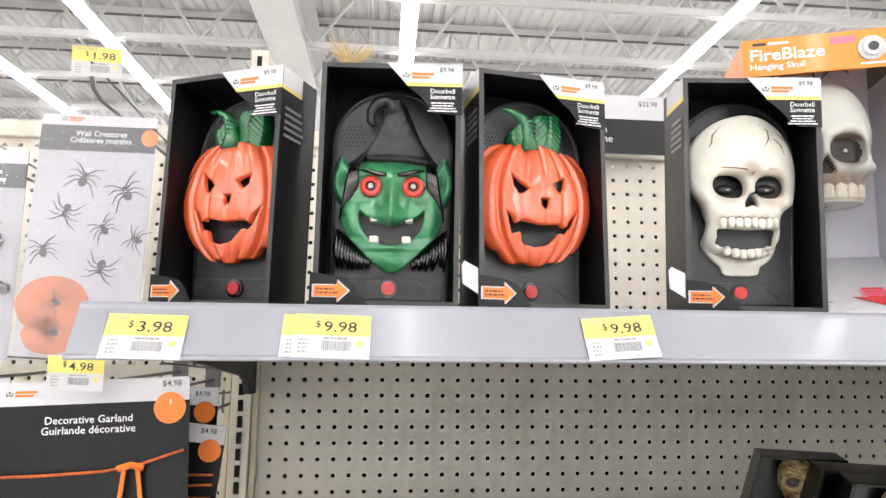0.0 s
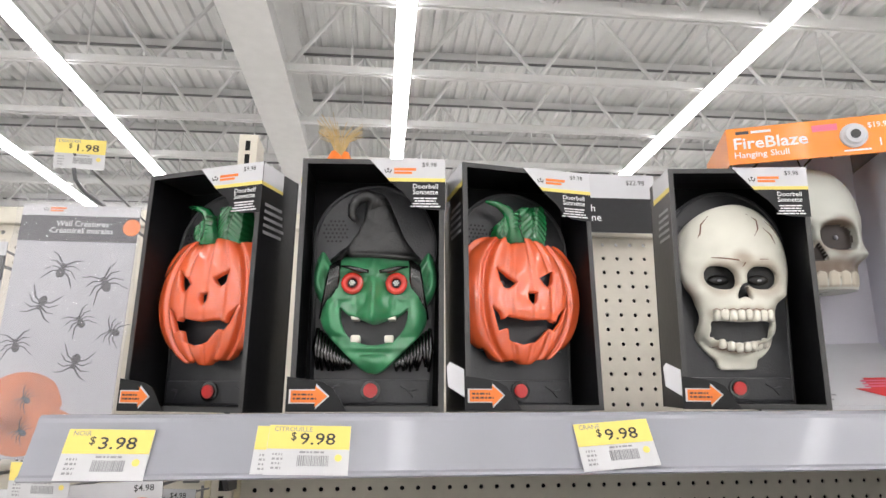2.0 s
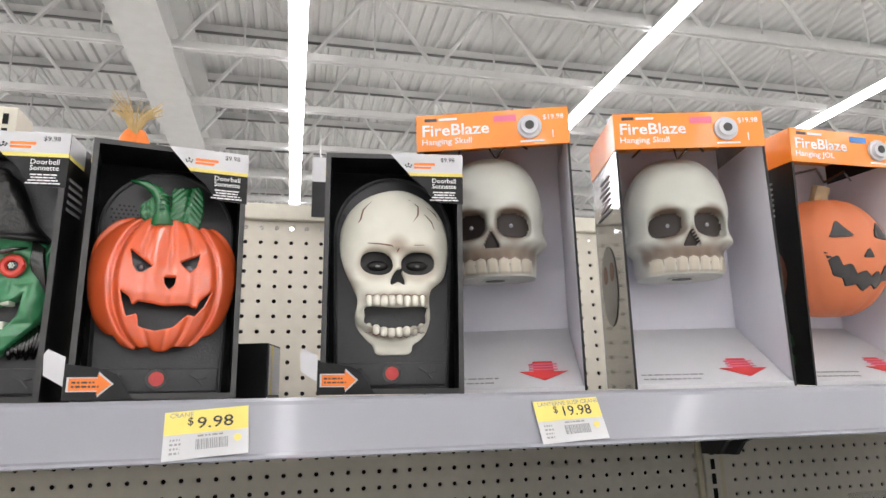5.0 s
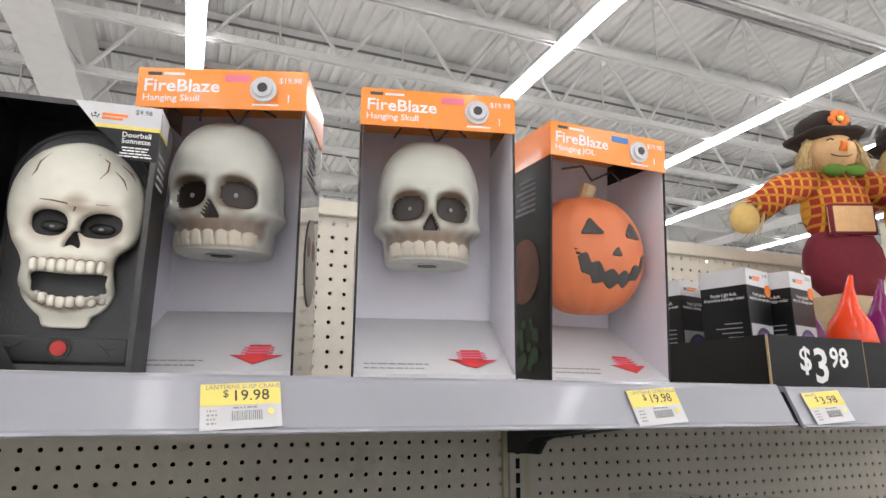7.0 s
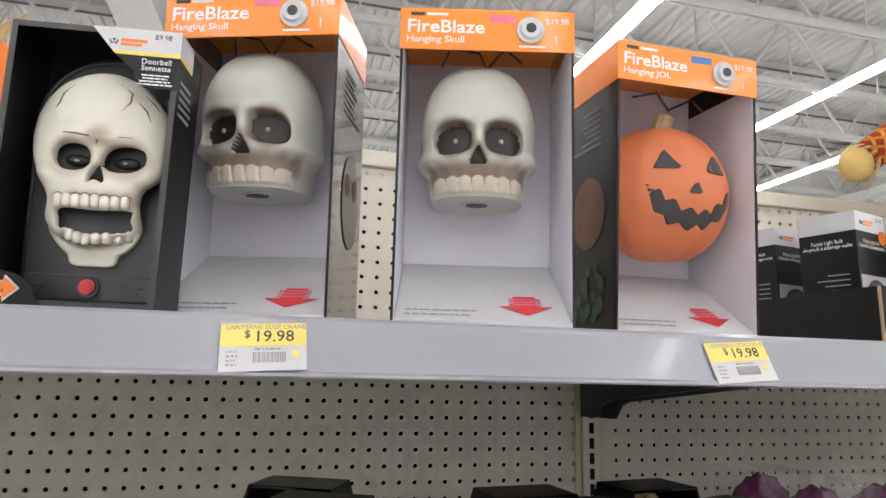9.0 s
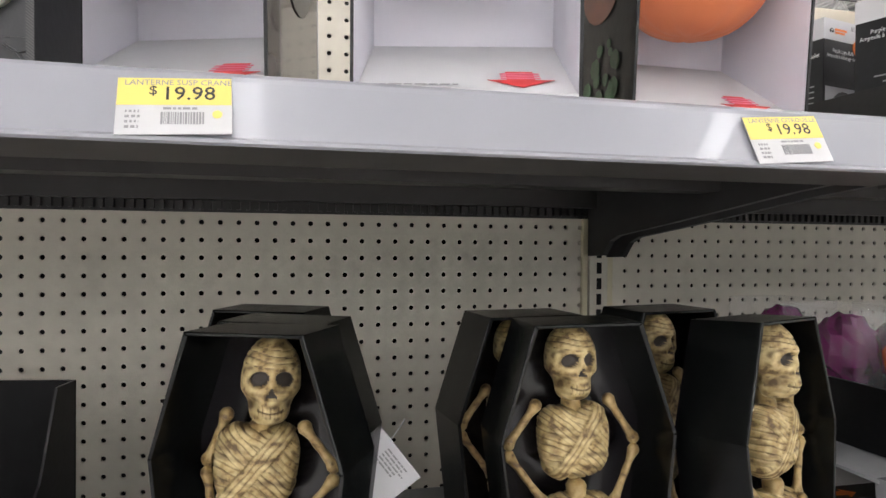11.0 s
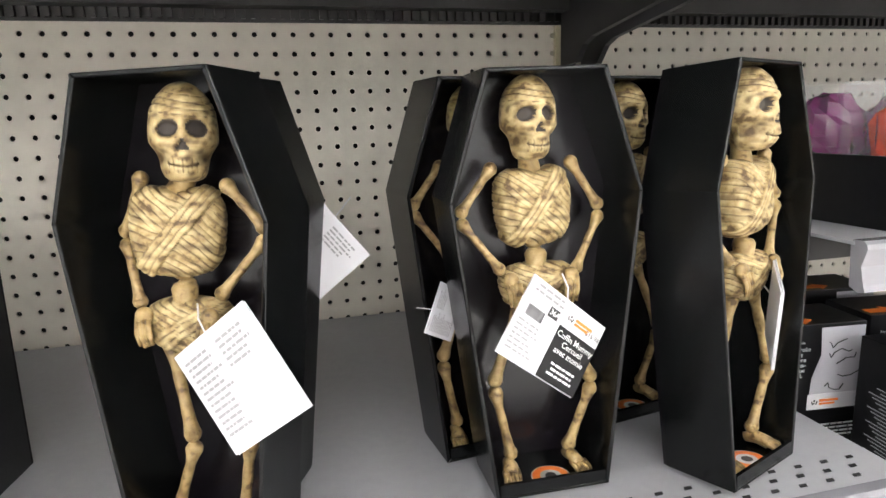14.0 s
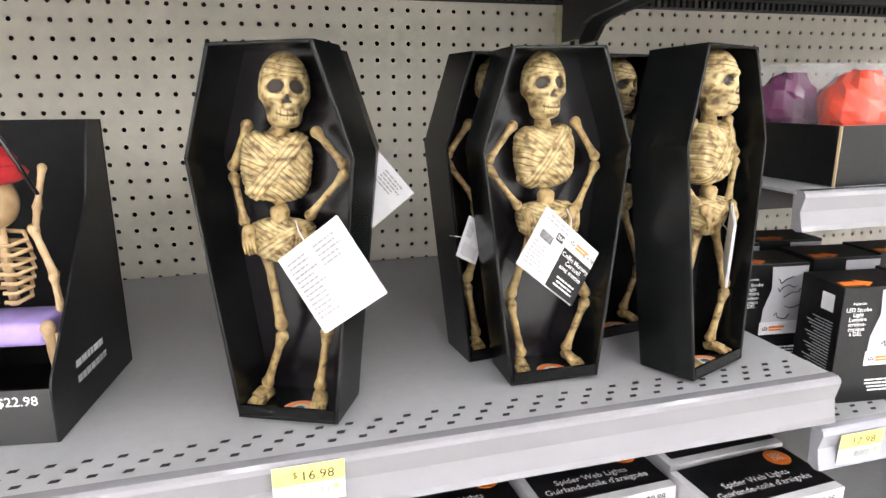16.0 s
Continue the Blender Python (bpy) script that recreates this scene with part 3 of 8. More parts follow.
def strip_light(x, y0, y1, z=5.0, w=0.17, rod=1.1):
    t = thing("strip_light", pose(x, 0, z), "long glowing white fluorescent strip light hung from the roof; low rear rows are added", "ceiling light", "strip lights", "")
    part("housing", bx(-w / 2 - 0.01, w / 2 + 0.01, y0, y1, 0.03, 0.08), "steel", t)
    tube_me, rod_me = None, None
    y = y0
    while y < y1 - 0.1:
        if tube_me is None:
            d = part("diffuser", bx(-w / 2, w / 2, 0.01, 2.43, 0.0, 0.028), "lamp", t, "glowing white diffuser", pose(0, y, 0))
            bm = bmesh.new()
            tube(bm, [(0, 0.6, 0.08), (0, 0.6, rod)], 0.004, 5)
            r = part("hanger", bm, "steel", t, "", pose(0, y, 0))
            tube_me, rod_me = d.data, r.data
        else:
            for nm, me in (("diffuser", tube_me), ("hanger", rod_me)):
                o = new(nm, me)
                o.parent = t
                o.matrix_basis = pose(0, y, 0)
        y += 2.44
    return t


for x in (-12.6, -9.0, -5.3, -3.58, 0.07, 3.66, 7.0, 9.3, 12.9, 16.5):
    strip_light(x, -28.0, 24.0)
# denser, lower rear rows: unseen fill added to brighten the boards under the shelves
for x in (-10.8, -7.2, -4.4, -1.75, 1.86, 5.3, 8.1, 11.1):
    strip_light(x, -28.0, -6.5, 4.3, 0.24, 1.9)


def sculpt(bm, place, index, wash, seg, rings):
    """A closed moulded lump: place(direction) is a point of its skin, index the face's material, wash its brown antiquing."""
    lay = bm.verts.layers.float.get("brown_wash") or bm.verts.layers.float.new("brown_wash")
    rows, dirs = [], []
    for i in range(rings + 1):
        a = math.pi * i / rings
        n = 1 if i in (0, rings) else seg
        ds = [Vector((math.sin(a) * math.cos(2 * math.pi * k / seg), math.sin(a) * math.sin(2 * math.pi * k / seg), math.cos(a))) for k in range(n)]
        dirs.append(ds)
        rows.append([bm.verts.new(place(d)) for d in ds])
        for v, d in zip(rows[-1], ds):
            v[lay] = wash(d)
    for i in range(rings):
        a, b = rows[i], rows[i + 1]
        for k in range(seg):
            q = (k + 1) % seg
            if len(a) == 1:
                f = bm.faces.new((a[0], b[k], b[q]))
            elif len(b) == 1:
                f = bm.faces.new((a[k], b[0], a[q]))
            else:
                f = bm.faces.new((a[k], b[k], b[q], a[q]))
            f.material_index = index((dirs[i][min(k, len(dirs[i]) - 1)] + dirs[i + 1][min(q, len(dirs[i + 1]) - 1)]).normalized())


def smooth01(x):
    x = max(0.0, min(1.0, x))
    return x * x * (3 - 2 * x)


def gauss(x):
    return math.exp(-x * x)


def strand(u, width):
    """0 in the groove between two bandage strips, 1 on top of a strip."""
    q = (u / width) % 1.0
    return smooth01(min(q, 1 - q) * 5.5)


def lump_noise(x, y, z, k):
    return noise.noise(Vector((x * k, y * k, z * k)))


# ---- the shelving ----
def peg_panel(x0, cols, z_top, rows, t_par):
    """A pegboard panel: round holes cut through a thin board, one inch apart, x0 being its first column of holes."""
    r, seg, th = 0.0037, 8, 0.0032
    V, F = [], []
    h = PITCH / 2
    ring = [(math.cos(math.radians(22.5 + 45 * k)), math.sin(math.radians(22.5 + 45 * k))) for k in range(seg)]
    sq = [(1, 0.41), (0.41, 1), (-0.41, 1), (-1, 0.41), (-1, -0.41), (-0.41, -1), (0.41, -1), (1, -0.41)]
    corner = {0: (1, 1), 2: (-1, 1), 4: (-1, -1), 6: (1, -1)}
    for i in range(cols):
        for j in range(rows):
            cx, cz = x0 + i * PITCH, z_top - j * PITCH
            b = len(V)
            V += [(cx + r * a, 0, cz + r * c) for a, c in ring]
            V += [(cx + r * a, th, cz + r * c) for a, c in ring]
            V += [(cx + h * a, 0, cz + h * c) for a, c in sq]
            V += [(cx + h * a, 0, cz + h * c) for a, c in ((1, 1), (-1, 1), (-1, -1), (1, -1))]
            for k in range(seg):
                q = (k + 1) % seg
                F.append((b + k, b + q, b + 8 + q, b + 8 + k))
                if k in corner:
                    F.append((b + k, b + 16 + k, b + 24 + k // 2, b + 16 + q, b + q))
                else:
                    F.append((b + k, b + 16 + k, b + 16 + q, b + q))
    me = bpy.data.meshes.new("pegboard_panel")
    me.from_pydata(V, [], F)
    me.materials.append(M["peg"])
    ob = new("pegboard_panel", me)
    ob.parent = t_par
    ob.matrix_basis = pose(0, PEG_Y, 0)
    return ob


gondola = thing("gondola_wall", pose(0, 0, 0), "cream perforated pegboard back wall of the shelving run with steel uprights", "shelving wall", "", "structure")
for first, lift in ((PEG_X0 - PITCH * 47, 0.0), (PEG_X0, 0.0), (PEG_X0 + PITCH * 48 + 0.006, 0.005)):
    peg_panel(first, 47, PEG_Z0 + PITCH * 14 + lift, 48, gondola)
for x in (-1.56, -0.352, 0.867, 2.09):
    u = part("upright", bx(x - 0.016, x + 0.016, PEG_Y - 0.012, PEG_Y + 0.05, 0.0, 1.90, bevel=0.002), "upright", gondola, "cream slotted steel upright")
    bm = bmesh.new()
    for s in range(62):
        box(bm, x - 0.004, x + 0.004, PEG_Y - 0.0135, PEG_Y - 0.0122, 0.32 + s * 0.0254, 0.338 + s * 0.0254)
    part("slots", bm, "slot", u)
    for sx, w in ((x - 0.027, 0.0095), (x + 0.0175, 0.0095)):
        part("channel", bx(sx, sx + w, PEG_Y - 0.008, PEG_Y, 0.1, 1.76, bevel=0.0015), "channel", gondola, "cream metal edge channel of the pegboard")
for x0, x1 in ((-1.54, -0.37), (-0.334, 0.849), (0.886, 2.07)):
    part("top_rail", bx(x0, x1, PEG_Y - 0.012, PEG_Y + 0.006, 1.728, 1.757, bevel=0.003), "upright", gondola, "cream metal rail along the pegboard top")
# added board: its near-black colour paints the shade inside the peg holes
part("hole_shade_board", bx(-1.55, 2.1, PEG_Y + 0.045, PEG_Y + 0.055, 0.1, 1.72), "peg_back", gondola, "added dark board giving the perforations their shade")


def shelf(x0, x1, front, top, lip_h, lip_mat, label, perforated=False, bracket=True, sloped=False):
    t = thing("shelf", pose(0, 0, top), label, "shelf", "gondola shelves")
    back = PEG_Y - 0.014
    bm = bx(x0, x1, front + 0.012, back, -0.003, 0.0)
    part("deck", bm, "shelf", t)
    # thin sheet just below the deck, much darker than the grey deck
    part("underside", bx(x0 + 0.001, x1 - 0.001, front + 0.016, back - 0.001, -0.0034, -0.0031), "under", t, "dark underside sheet")
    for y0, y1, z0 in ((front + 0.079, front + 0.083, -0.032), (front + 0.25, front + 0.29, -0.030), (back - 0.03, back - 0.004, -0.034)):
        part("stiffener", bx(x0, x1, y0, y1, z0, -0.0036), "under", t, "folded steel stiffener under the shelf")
    # teeth of the rear rail
    bm = bmesh.new()
    n = int((x1 - x0) / 0.0127)
    for i in range(n):
        box(bm, x0 + i * 0.0127, x0 + i * 0.0127 + 0.006, back - 0.0035, back + 0.004, -0.046, -0.004)
    box(bm, x0, x1, back + 0.0045, back + 0.007, -0.05, -0.004)
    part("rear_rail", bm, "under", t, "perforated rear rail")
    # the ticket strip: a curved channel with a bead along both edges
    bm = bmesh.new()
    prof = [(front + 0.014, 0.0015), (front + 0.004, 0.0015), (front + 0.001, -0.001), (front, -0.005), (front + 0.0045, -lip_h * 0.5), (front + 0.001, -lip_h + 0.005), (front - 0.001, -lip_h), (front + 0.006, -lip_h - 0.0015), (front + 0.014, -lip_h + 0.002), (front + 0.016, -0.004)]
    if sloped:
        f = front
        prof = [(f + 0.004, 0.0015), (f - 0.005, 0.0012), (f - 0.0078, -0.0012), (f - 0.0085, -0.004), (f - 0.0235, -0.0362), (f - 0.0262, -0.0378), (f - 0.0265, -0.0395), (f - 0.0240, -0.0408), (f - 0.0205, -0.0385), (f - 0.0050, -0.0050), (f + 0.004, -0.0035)]
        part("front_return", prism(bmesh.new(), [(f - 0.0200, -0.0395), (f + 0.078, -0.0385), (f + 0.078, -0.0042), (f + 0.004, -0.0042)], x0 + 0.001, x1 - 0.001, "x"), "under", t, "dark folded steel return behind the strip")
    prism(bm, prof, x0 + 0.001, x1 - 0.001, "x")
    part("ticket_strip", bm, lip_mat, t, "moulded ticket strip along the shelf front", smooth=False)
    if perforated:
        bm = bmesh.new()
        for row in range(3):
            i = 0
            while x0 + 0.02 + i * 0.0254 < x1 - 0.02:
                cx, cy = x0 + 0.02 + i * 0.0254 + row * 0.0085, front + 0.026 + row * 0.0115
                prism(bm, [(cx - 0.0040, cy - 0.0018), (cx + 0.0026, cy - 0.0018), (cx + 0.0040, cy + 0.0018), (cx - 0.0026, cy + 0.0018)], 0.0002, 0.0006, "z")
                i += 1
        tagged(part("perforation", bm, "slot", t, "rows of small slots along the shelf edge"), kind="stuff")
    if bracket:
        for bxx in (x0 + 0.012, x1 - 0.012):
            bm = bmesh.new()
            pts = [(back, -0.005), (front + 0.09, -0.005), (front + 0.09, -0.034), (back - 0.43, -0.039), (back - 0.22, -0.064), (back - 0.095, -0.078), (back - 0.072, -0.086), (back - 0.060, -0.098), (back - 0.050, -0.108), (back, -0.110)]
            prism(bm, pts, bxx - 0.004, bxx + 0.004, "x")
            part("bracket", bm, "bracket", t, "dark steel shelf bracket")
    return t


shelf(-0.345, 0.862, FRONT, TOP_SHELF, 0.043, "lip", "grey steel shelf with pale ticket strip carrying boxed novelties", sloped=True)
shelf(0.871, 2.085, FRONT, TOP_SHELF - 0.002, 0.043, "lip", "grey steel shelf with pale ticket strip carrying light bulbs", sloped=True)
shelf(-0.345, 0.884, 0.528, LOW_SHELF, 0.047, "lip_white", "grey steel shelf with slotted front carrying toy coffins", True)
shelf(0.871, 2.085, 0.590, 1.134, 0.040, "lip_white", "grey steel shelf carrying lamp trays")
shelf(0.890, 2.085, 0.545, 0.888, 0.045, "lip", "grey steel shelf carrying strobe light boxes", True)
shelf(-0.345, 0.884, 0.50, 0.745, 0.045, "lip", "grey steel shelf carrying boxed web lights")
shelf(0.890, 2.085, 0.50, 0.62, 0.045, "lip", "grey steel lower shelf")


# ---- boxed novelty doorbells ----
def card_tray(t, w, h, d, th=0.0016, outer="card_black", inner="card_in"):
    """An open-fronted card box: back, top, bottom and two sides, each a panel of its own."""
    part("back_panel", bx(-w / 2, w / 2, d - th, d, 0, h), inner, t)
    for n, a in (("side_panel", (-w / 2, -w / 2 + th, 0.0005, d - th - 0.0002, 0.0005, h - 0.0005)), ("side_panel", (w / 2 - th, w / 2, 0.0005, d - th - 0.0002, 0.0005, h - 0.0005))):
        part(n, bx(*a), outer, t)
    part("top_panel", bx(-w / 2 + th + 0.0002, w / 2 - th - 0.0002, 0.0005, d - th - 0.0002, h - th, h), outer, t)
    part("bottom_panel", bx(-w / 2 + th + 0.0002, w / 2 - th - 0.0002, 0.0005, d - th - 0.0002, 0, th), outer, t)


def front_frame(t, w, h, e, mat, y0=-0.0006, y1=0.0004):
    bm = bmesh.new()
    box(bm, -w / 2, -w / 2 + e, y0, y1, 0, h)
    box(bm, w / 2 - e, w / 2, y0, y1, 0, h)
    box(bm, -w / 2 + e, w / 2 - e, y0, y1, 0, e)
    box(bm, -w / 2 + e, w / 2 - e, y0, y1, h - e, h)
    part("front_edge", bm, mat, t, "black woven-print front edge")


def brand_mark(t, x, z, s, y):
    """A plain little emblem and bars standing for the maker's mark."""
    bm = bmesh.new()
    tube(bm, [(x - s * 0.5, y, z + s * 0.2), (x - s * 0.3, y, z - s * 0.3), (x, y, z - s * 0.05), (x + s * 0.3, y, z - s * 0.3), (x + s * 0.5, y, z + s * 0.2)], s * 0.09, 5)
    disc(bm, (x, z + s * 0.3), s * 0.16, y - 0.0002, y + 0.0002, 10)
    part("emblem", bm, "ink", t)
    bm = bmesh.new()
    box(bm, x + s * 0.9, x + s * 4.2, y - 0.0002, y + 0.0002, z + s * 0.08, z + s * 0.48)
    box(bm, x + s * 0.9, x + s * 3.6, y - 0.0002, y + 0.0002, z - s * 0.45, z - s * 0.1)
    part("brand_bar", bm, "orange_ink", t)


def text_bars(t, x, z, w, lines, pitch, mat, y, align=0, seed=1, name="small_print"):
    """Rows of small print too small to read, as plain bars."""
    r = random.Random(seed)
    bm = bmesh.new()
    for i in range(lines):
        ww = w * (0.65 + 0.35 * r.random())
        x0 = x if align == 0 else x - ww / 2
        zz = z - i * pitch
        xx = x0
        while xx < x0 + ww:
            wl = min(w * (0.08 + 0.16 * r.random()), x0 + ww - xx)
            box(bm, xx, xx + wl, y - 0.0001, y + 0.0001, zz, zz + pitch * 0.45)
            xx += wl + pitch * 0.3
    part(name, bm, mat, t)


def bell_box(m, label, tab=False):
    """The printed box: black tray, corner label at the top, arrow flap at the bottom, and the bell's arched plate with button and speaker."""
    w, h, d = 0.1174, 0.204, 0.055
    t = thing("doorbell_box", m, label, "boxed doorbell", "boxed novelty doorbells")
    card_tray(t, w, h, d)
    front_frame(t, w, h, 0.0042, "card_edge")
    # corner label
    y = -0.0012
    lab = [(-0.004, h + 0.0005), (0.0595, h + 0.0005), (0.0595, h - 0.044), (0.040, h - 0.043), (0.032, h - 0.038), (0.026, h - 0.030), (0.014, h - 0.020)]
    cl = part("corner_label", prism(bmesh.new(), lab, y, y + 0.0006), "card_black", t, "black and white printed corner label")
    part("white_band", prism(bmesh.new(), [(-0.004, h + 0.0004), (0.0594, h + 0.0004), (0.0594, h - 0.0165), (0.011, h - 0.0165)], y - 0.0004, y - 0.0001), "card_white", cl)
    part("yellow_band", prism(bmesh.new(), [(0.011, h - 0.0166), (0.0594, h - 0.0166), (0.0594, h - 0.0195), (0.0135, h - 0.0195)], y - 0.0004, y - 0.0001), "yellow_ink", cl)
    brand_mark(cl, 0.012, h - 0.0105, 0.0055, y - 0.0006)
    letters("price_print", "$9.98", 0.0055, "ink", cl, pose(0.040, y - 0.0006, h - 0.0065))
    letters("title_print", "Doorbell\nSonnette", 0.0058, "white_ink", cl, pose(0.043, y - 0.0003, h - 0.0255), align="CENTER", spacing=0.85)
    text_bars(cl, 0.043, h - 0.0345, 0.026, 4, 0.0023, "white_ink", y - 0.0002, 1, 3)
    # wrap of the label round the right side
    sd = part("side_label", bx(w / 2 + 0.0001, w / 2 + 0.0006, 0.0, 0.03, h - 0.0165, h), "card_white", t)
    part("side_stripe", bx(w / 2 + 0.0001, w / 2 + 0.0006, 0.0, 0.03, h - 0.0195, h - 0.0167), "yellow_ink", sd)
    part("side_label", bx(-w / 2 - 0.0006, -w / 2 - 0.0001, 0.0, d * 0.8, h - 0.0165, h), "card_white", t)
    part("side_stripe", bx(-w / 2 - 0.0006, -w / 2 - 0.0001, 0.0, d * 0.8, h - 0.021, h - 0.0167), "yellow_ink", t)
    for s in (-1, 1):
        bm = bmesh.new()
        r = random.Random(5)
        for i in range(5):
            box(bm, s * (w / 2 + 0.0003) - 0.0002, s * (w / 2 + 0.0003) + 0.0002, 0.006, 0.022 + 0.014 * r.random(), h - 0.036 - i * 0.006, h - 0.0335 - i * 0.006)
        part("side_print", bm, "grey_ink", t)
    # arrow flap at the lower left
    fl = [(-0.0605, 0.0), (-0.002, 0.0), (-0.006, 0.004), (-0.011, 0.011), (-0.018, 0.0185), (-0.027, 0.022), (-0.040, 0.024), (-0.0605, 0.026)]
    fl = [(-0.0605 + (a + 0.0605) * 0.80, b) for a, b in fl]
    f = part("arrow_flap", prism(bmesh.new(), fl, -0.0034, -0.0024), "card_black", t, "black card flap with a printed orange arrow")
    arr = [(-0.058, 0.006), (-0.035, 0.006), (-0.035, 0.002), (-0.0235, 0.0115), (-0.035, 0.0205), (-0.035, 0.0165), (-0.058, 0.0165)]
    arr = [(-0.0605 + (a + 0.0605) * 0.88, b) for a, b in arr]
    part("arrow_edge", prism(bmesh.new(), arr, -0.0039, -0.0035), "card_white", f)
    c = (-0.0433, 0.0112)
    part("arrow", prism(bmesh.new(), [(c[0] + (p[0] - c[0]) * 0.9, c[1] + (p[1] - c[1]) * 0.84) for p in arr], -0.0043, -0.0040), "orange_ink", f)
    text_bars(f, -0.055, 0.012, 0.018, 2, 0.003, "ink", -0.0045, 0, 9)
    if tab:
        part("flap_tab", prism(bmesh.new(), [(-0.0606, 0.010), (-0.0735, 0.018), (-0.0745, 0.033), (-0.0720, 0.0365), (-0.0606, 0.031)], -0.0030, -0.0024), "card_white", f, "white inner side of the bent flap")
    # moulded plate
    py = d - 0.017
    out = [(-0.0500, 0.003), (0.0500, 0.003), (0.0535, 0.142)]
    out += [(0.0535 * math.cos(a), 0.142 + 0.0525 * math.sin(a)) for a in [math.pi * k / 20 for k in range(1, 20)]] + [(-0.0535, 0.142)]
    pl = part("moulded_plate", prism(bmesh.new(), out, py, d - 0.0018), "bell_plate", t, "charcoal moulded arch-topped plate")
    rim = [(p[0] * 0.965, 0.004 + (p[1] - 0.004) * 0.985 + 0.001, 0) for p in out]
    bm = bmesh.new()
    tube(bm, [(p[0], py, p[1]) for p in rim] + [(rim[0][0], py, rim[0][1])], 0.0016, 6)
    part("rim", bm, "bell_plate", pl, smooth=True)
    part("foot_panel", bx(-0.047, 0.047, py - 0.0028, py + 0.001, 0.006, 0.0255, bevel=0.0012), "bell_plate", pl)
    bm = bmesh.new()
    for g in (([(0.024, 0.021), (0.031, 0.0165), (0.035, 0.0115)], [(0.031, 0.0165), (0.038, 0.018)]), ([(-0.026, 0.021), (-0.034, 0.017), (-0.041, 0.018)], [(-0.034, 0.017), (-0.037, 0.010)])):
        bm = bmesh.new()
        for q in g:
            tube(bm, [(a, py - 0.0030, b) for a, b in q], 0.0009, 5)
        part("branch_motif", bm, "bell_plate", pl)
    bm = bmesh.new()
    r = random.Random(2)
    for i in range(6):
        for j in range(6):
            if 0.4 < math.hypot(i - 2.5, j - 2.5) < 3.2:
                disc(bm, (-0.0445 + i * 0.0036 + (j % 2) * 0.0018, 0.143 + j * 0.0036), 0.0010, py - 0.0004, py + 0.0001, 6)
    part("speaker_holes", bm, "slot", pl)
    bm = bmesh.new()
    disc(bm, (0, 0.0165), 0.0082, py - 0.006, py - 0.0029, 20)
    bt = part("button_ring", bm, "hair", pl)
    bm = bmesh.new()
    disc(bm, (0, 0.0165), 0.0058, py - 0.0085, py - 0.0061, 20)
    bmesh.ops.bevel(bm, geom=[e for e in bm.edges if abs(e.verts[0].co.y - e.verts[1].co.y) < 1e-6], offset=0.0008, segments=2, affect="EDGES")
    part("button", bm, "button", bt, "round red push button", smooth=False)
    return t, py


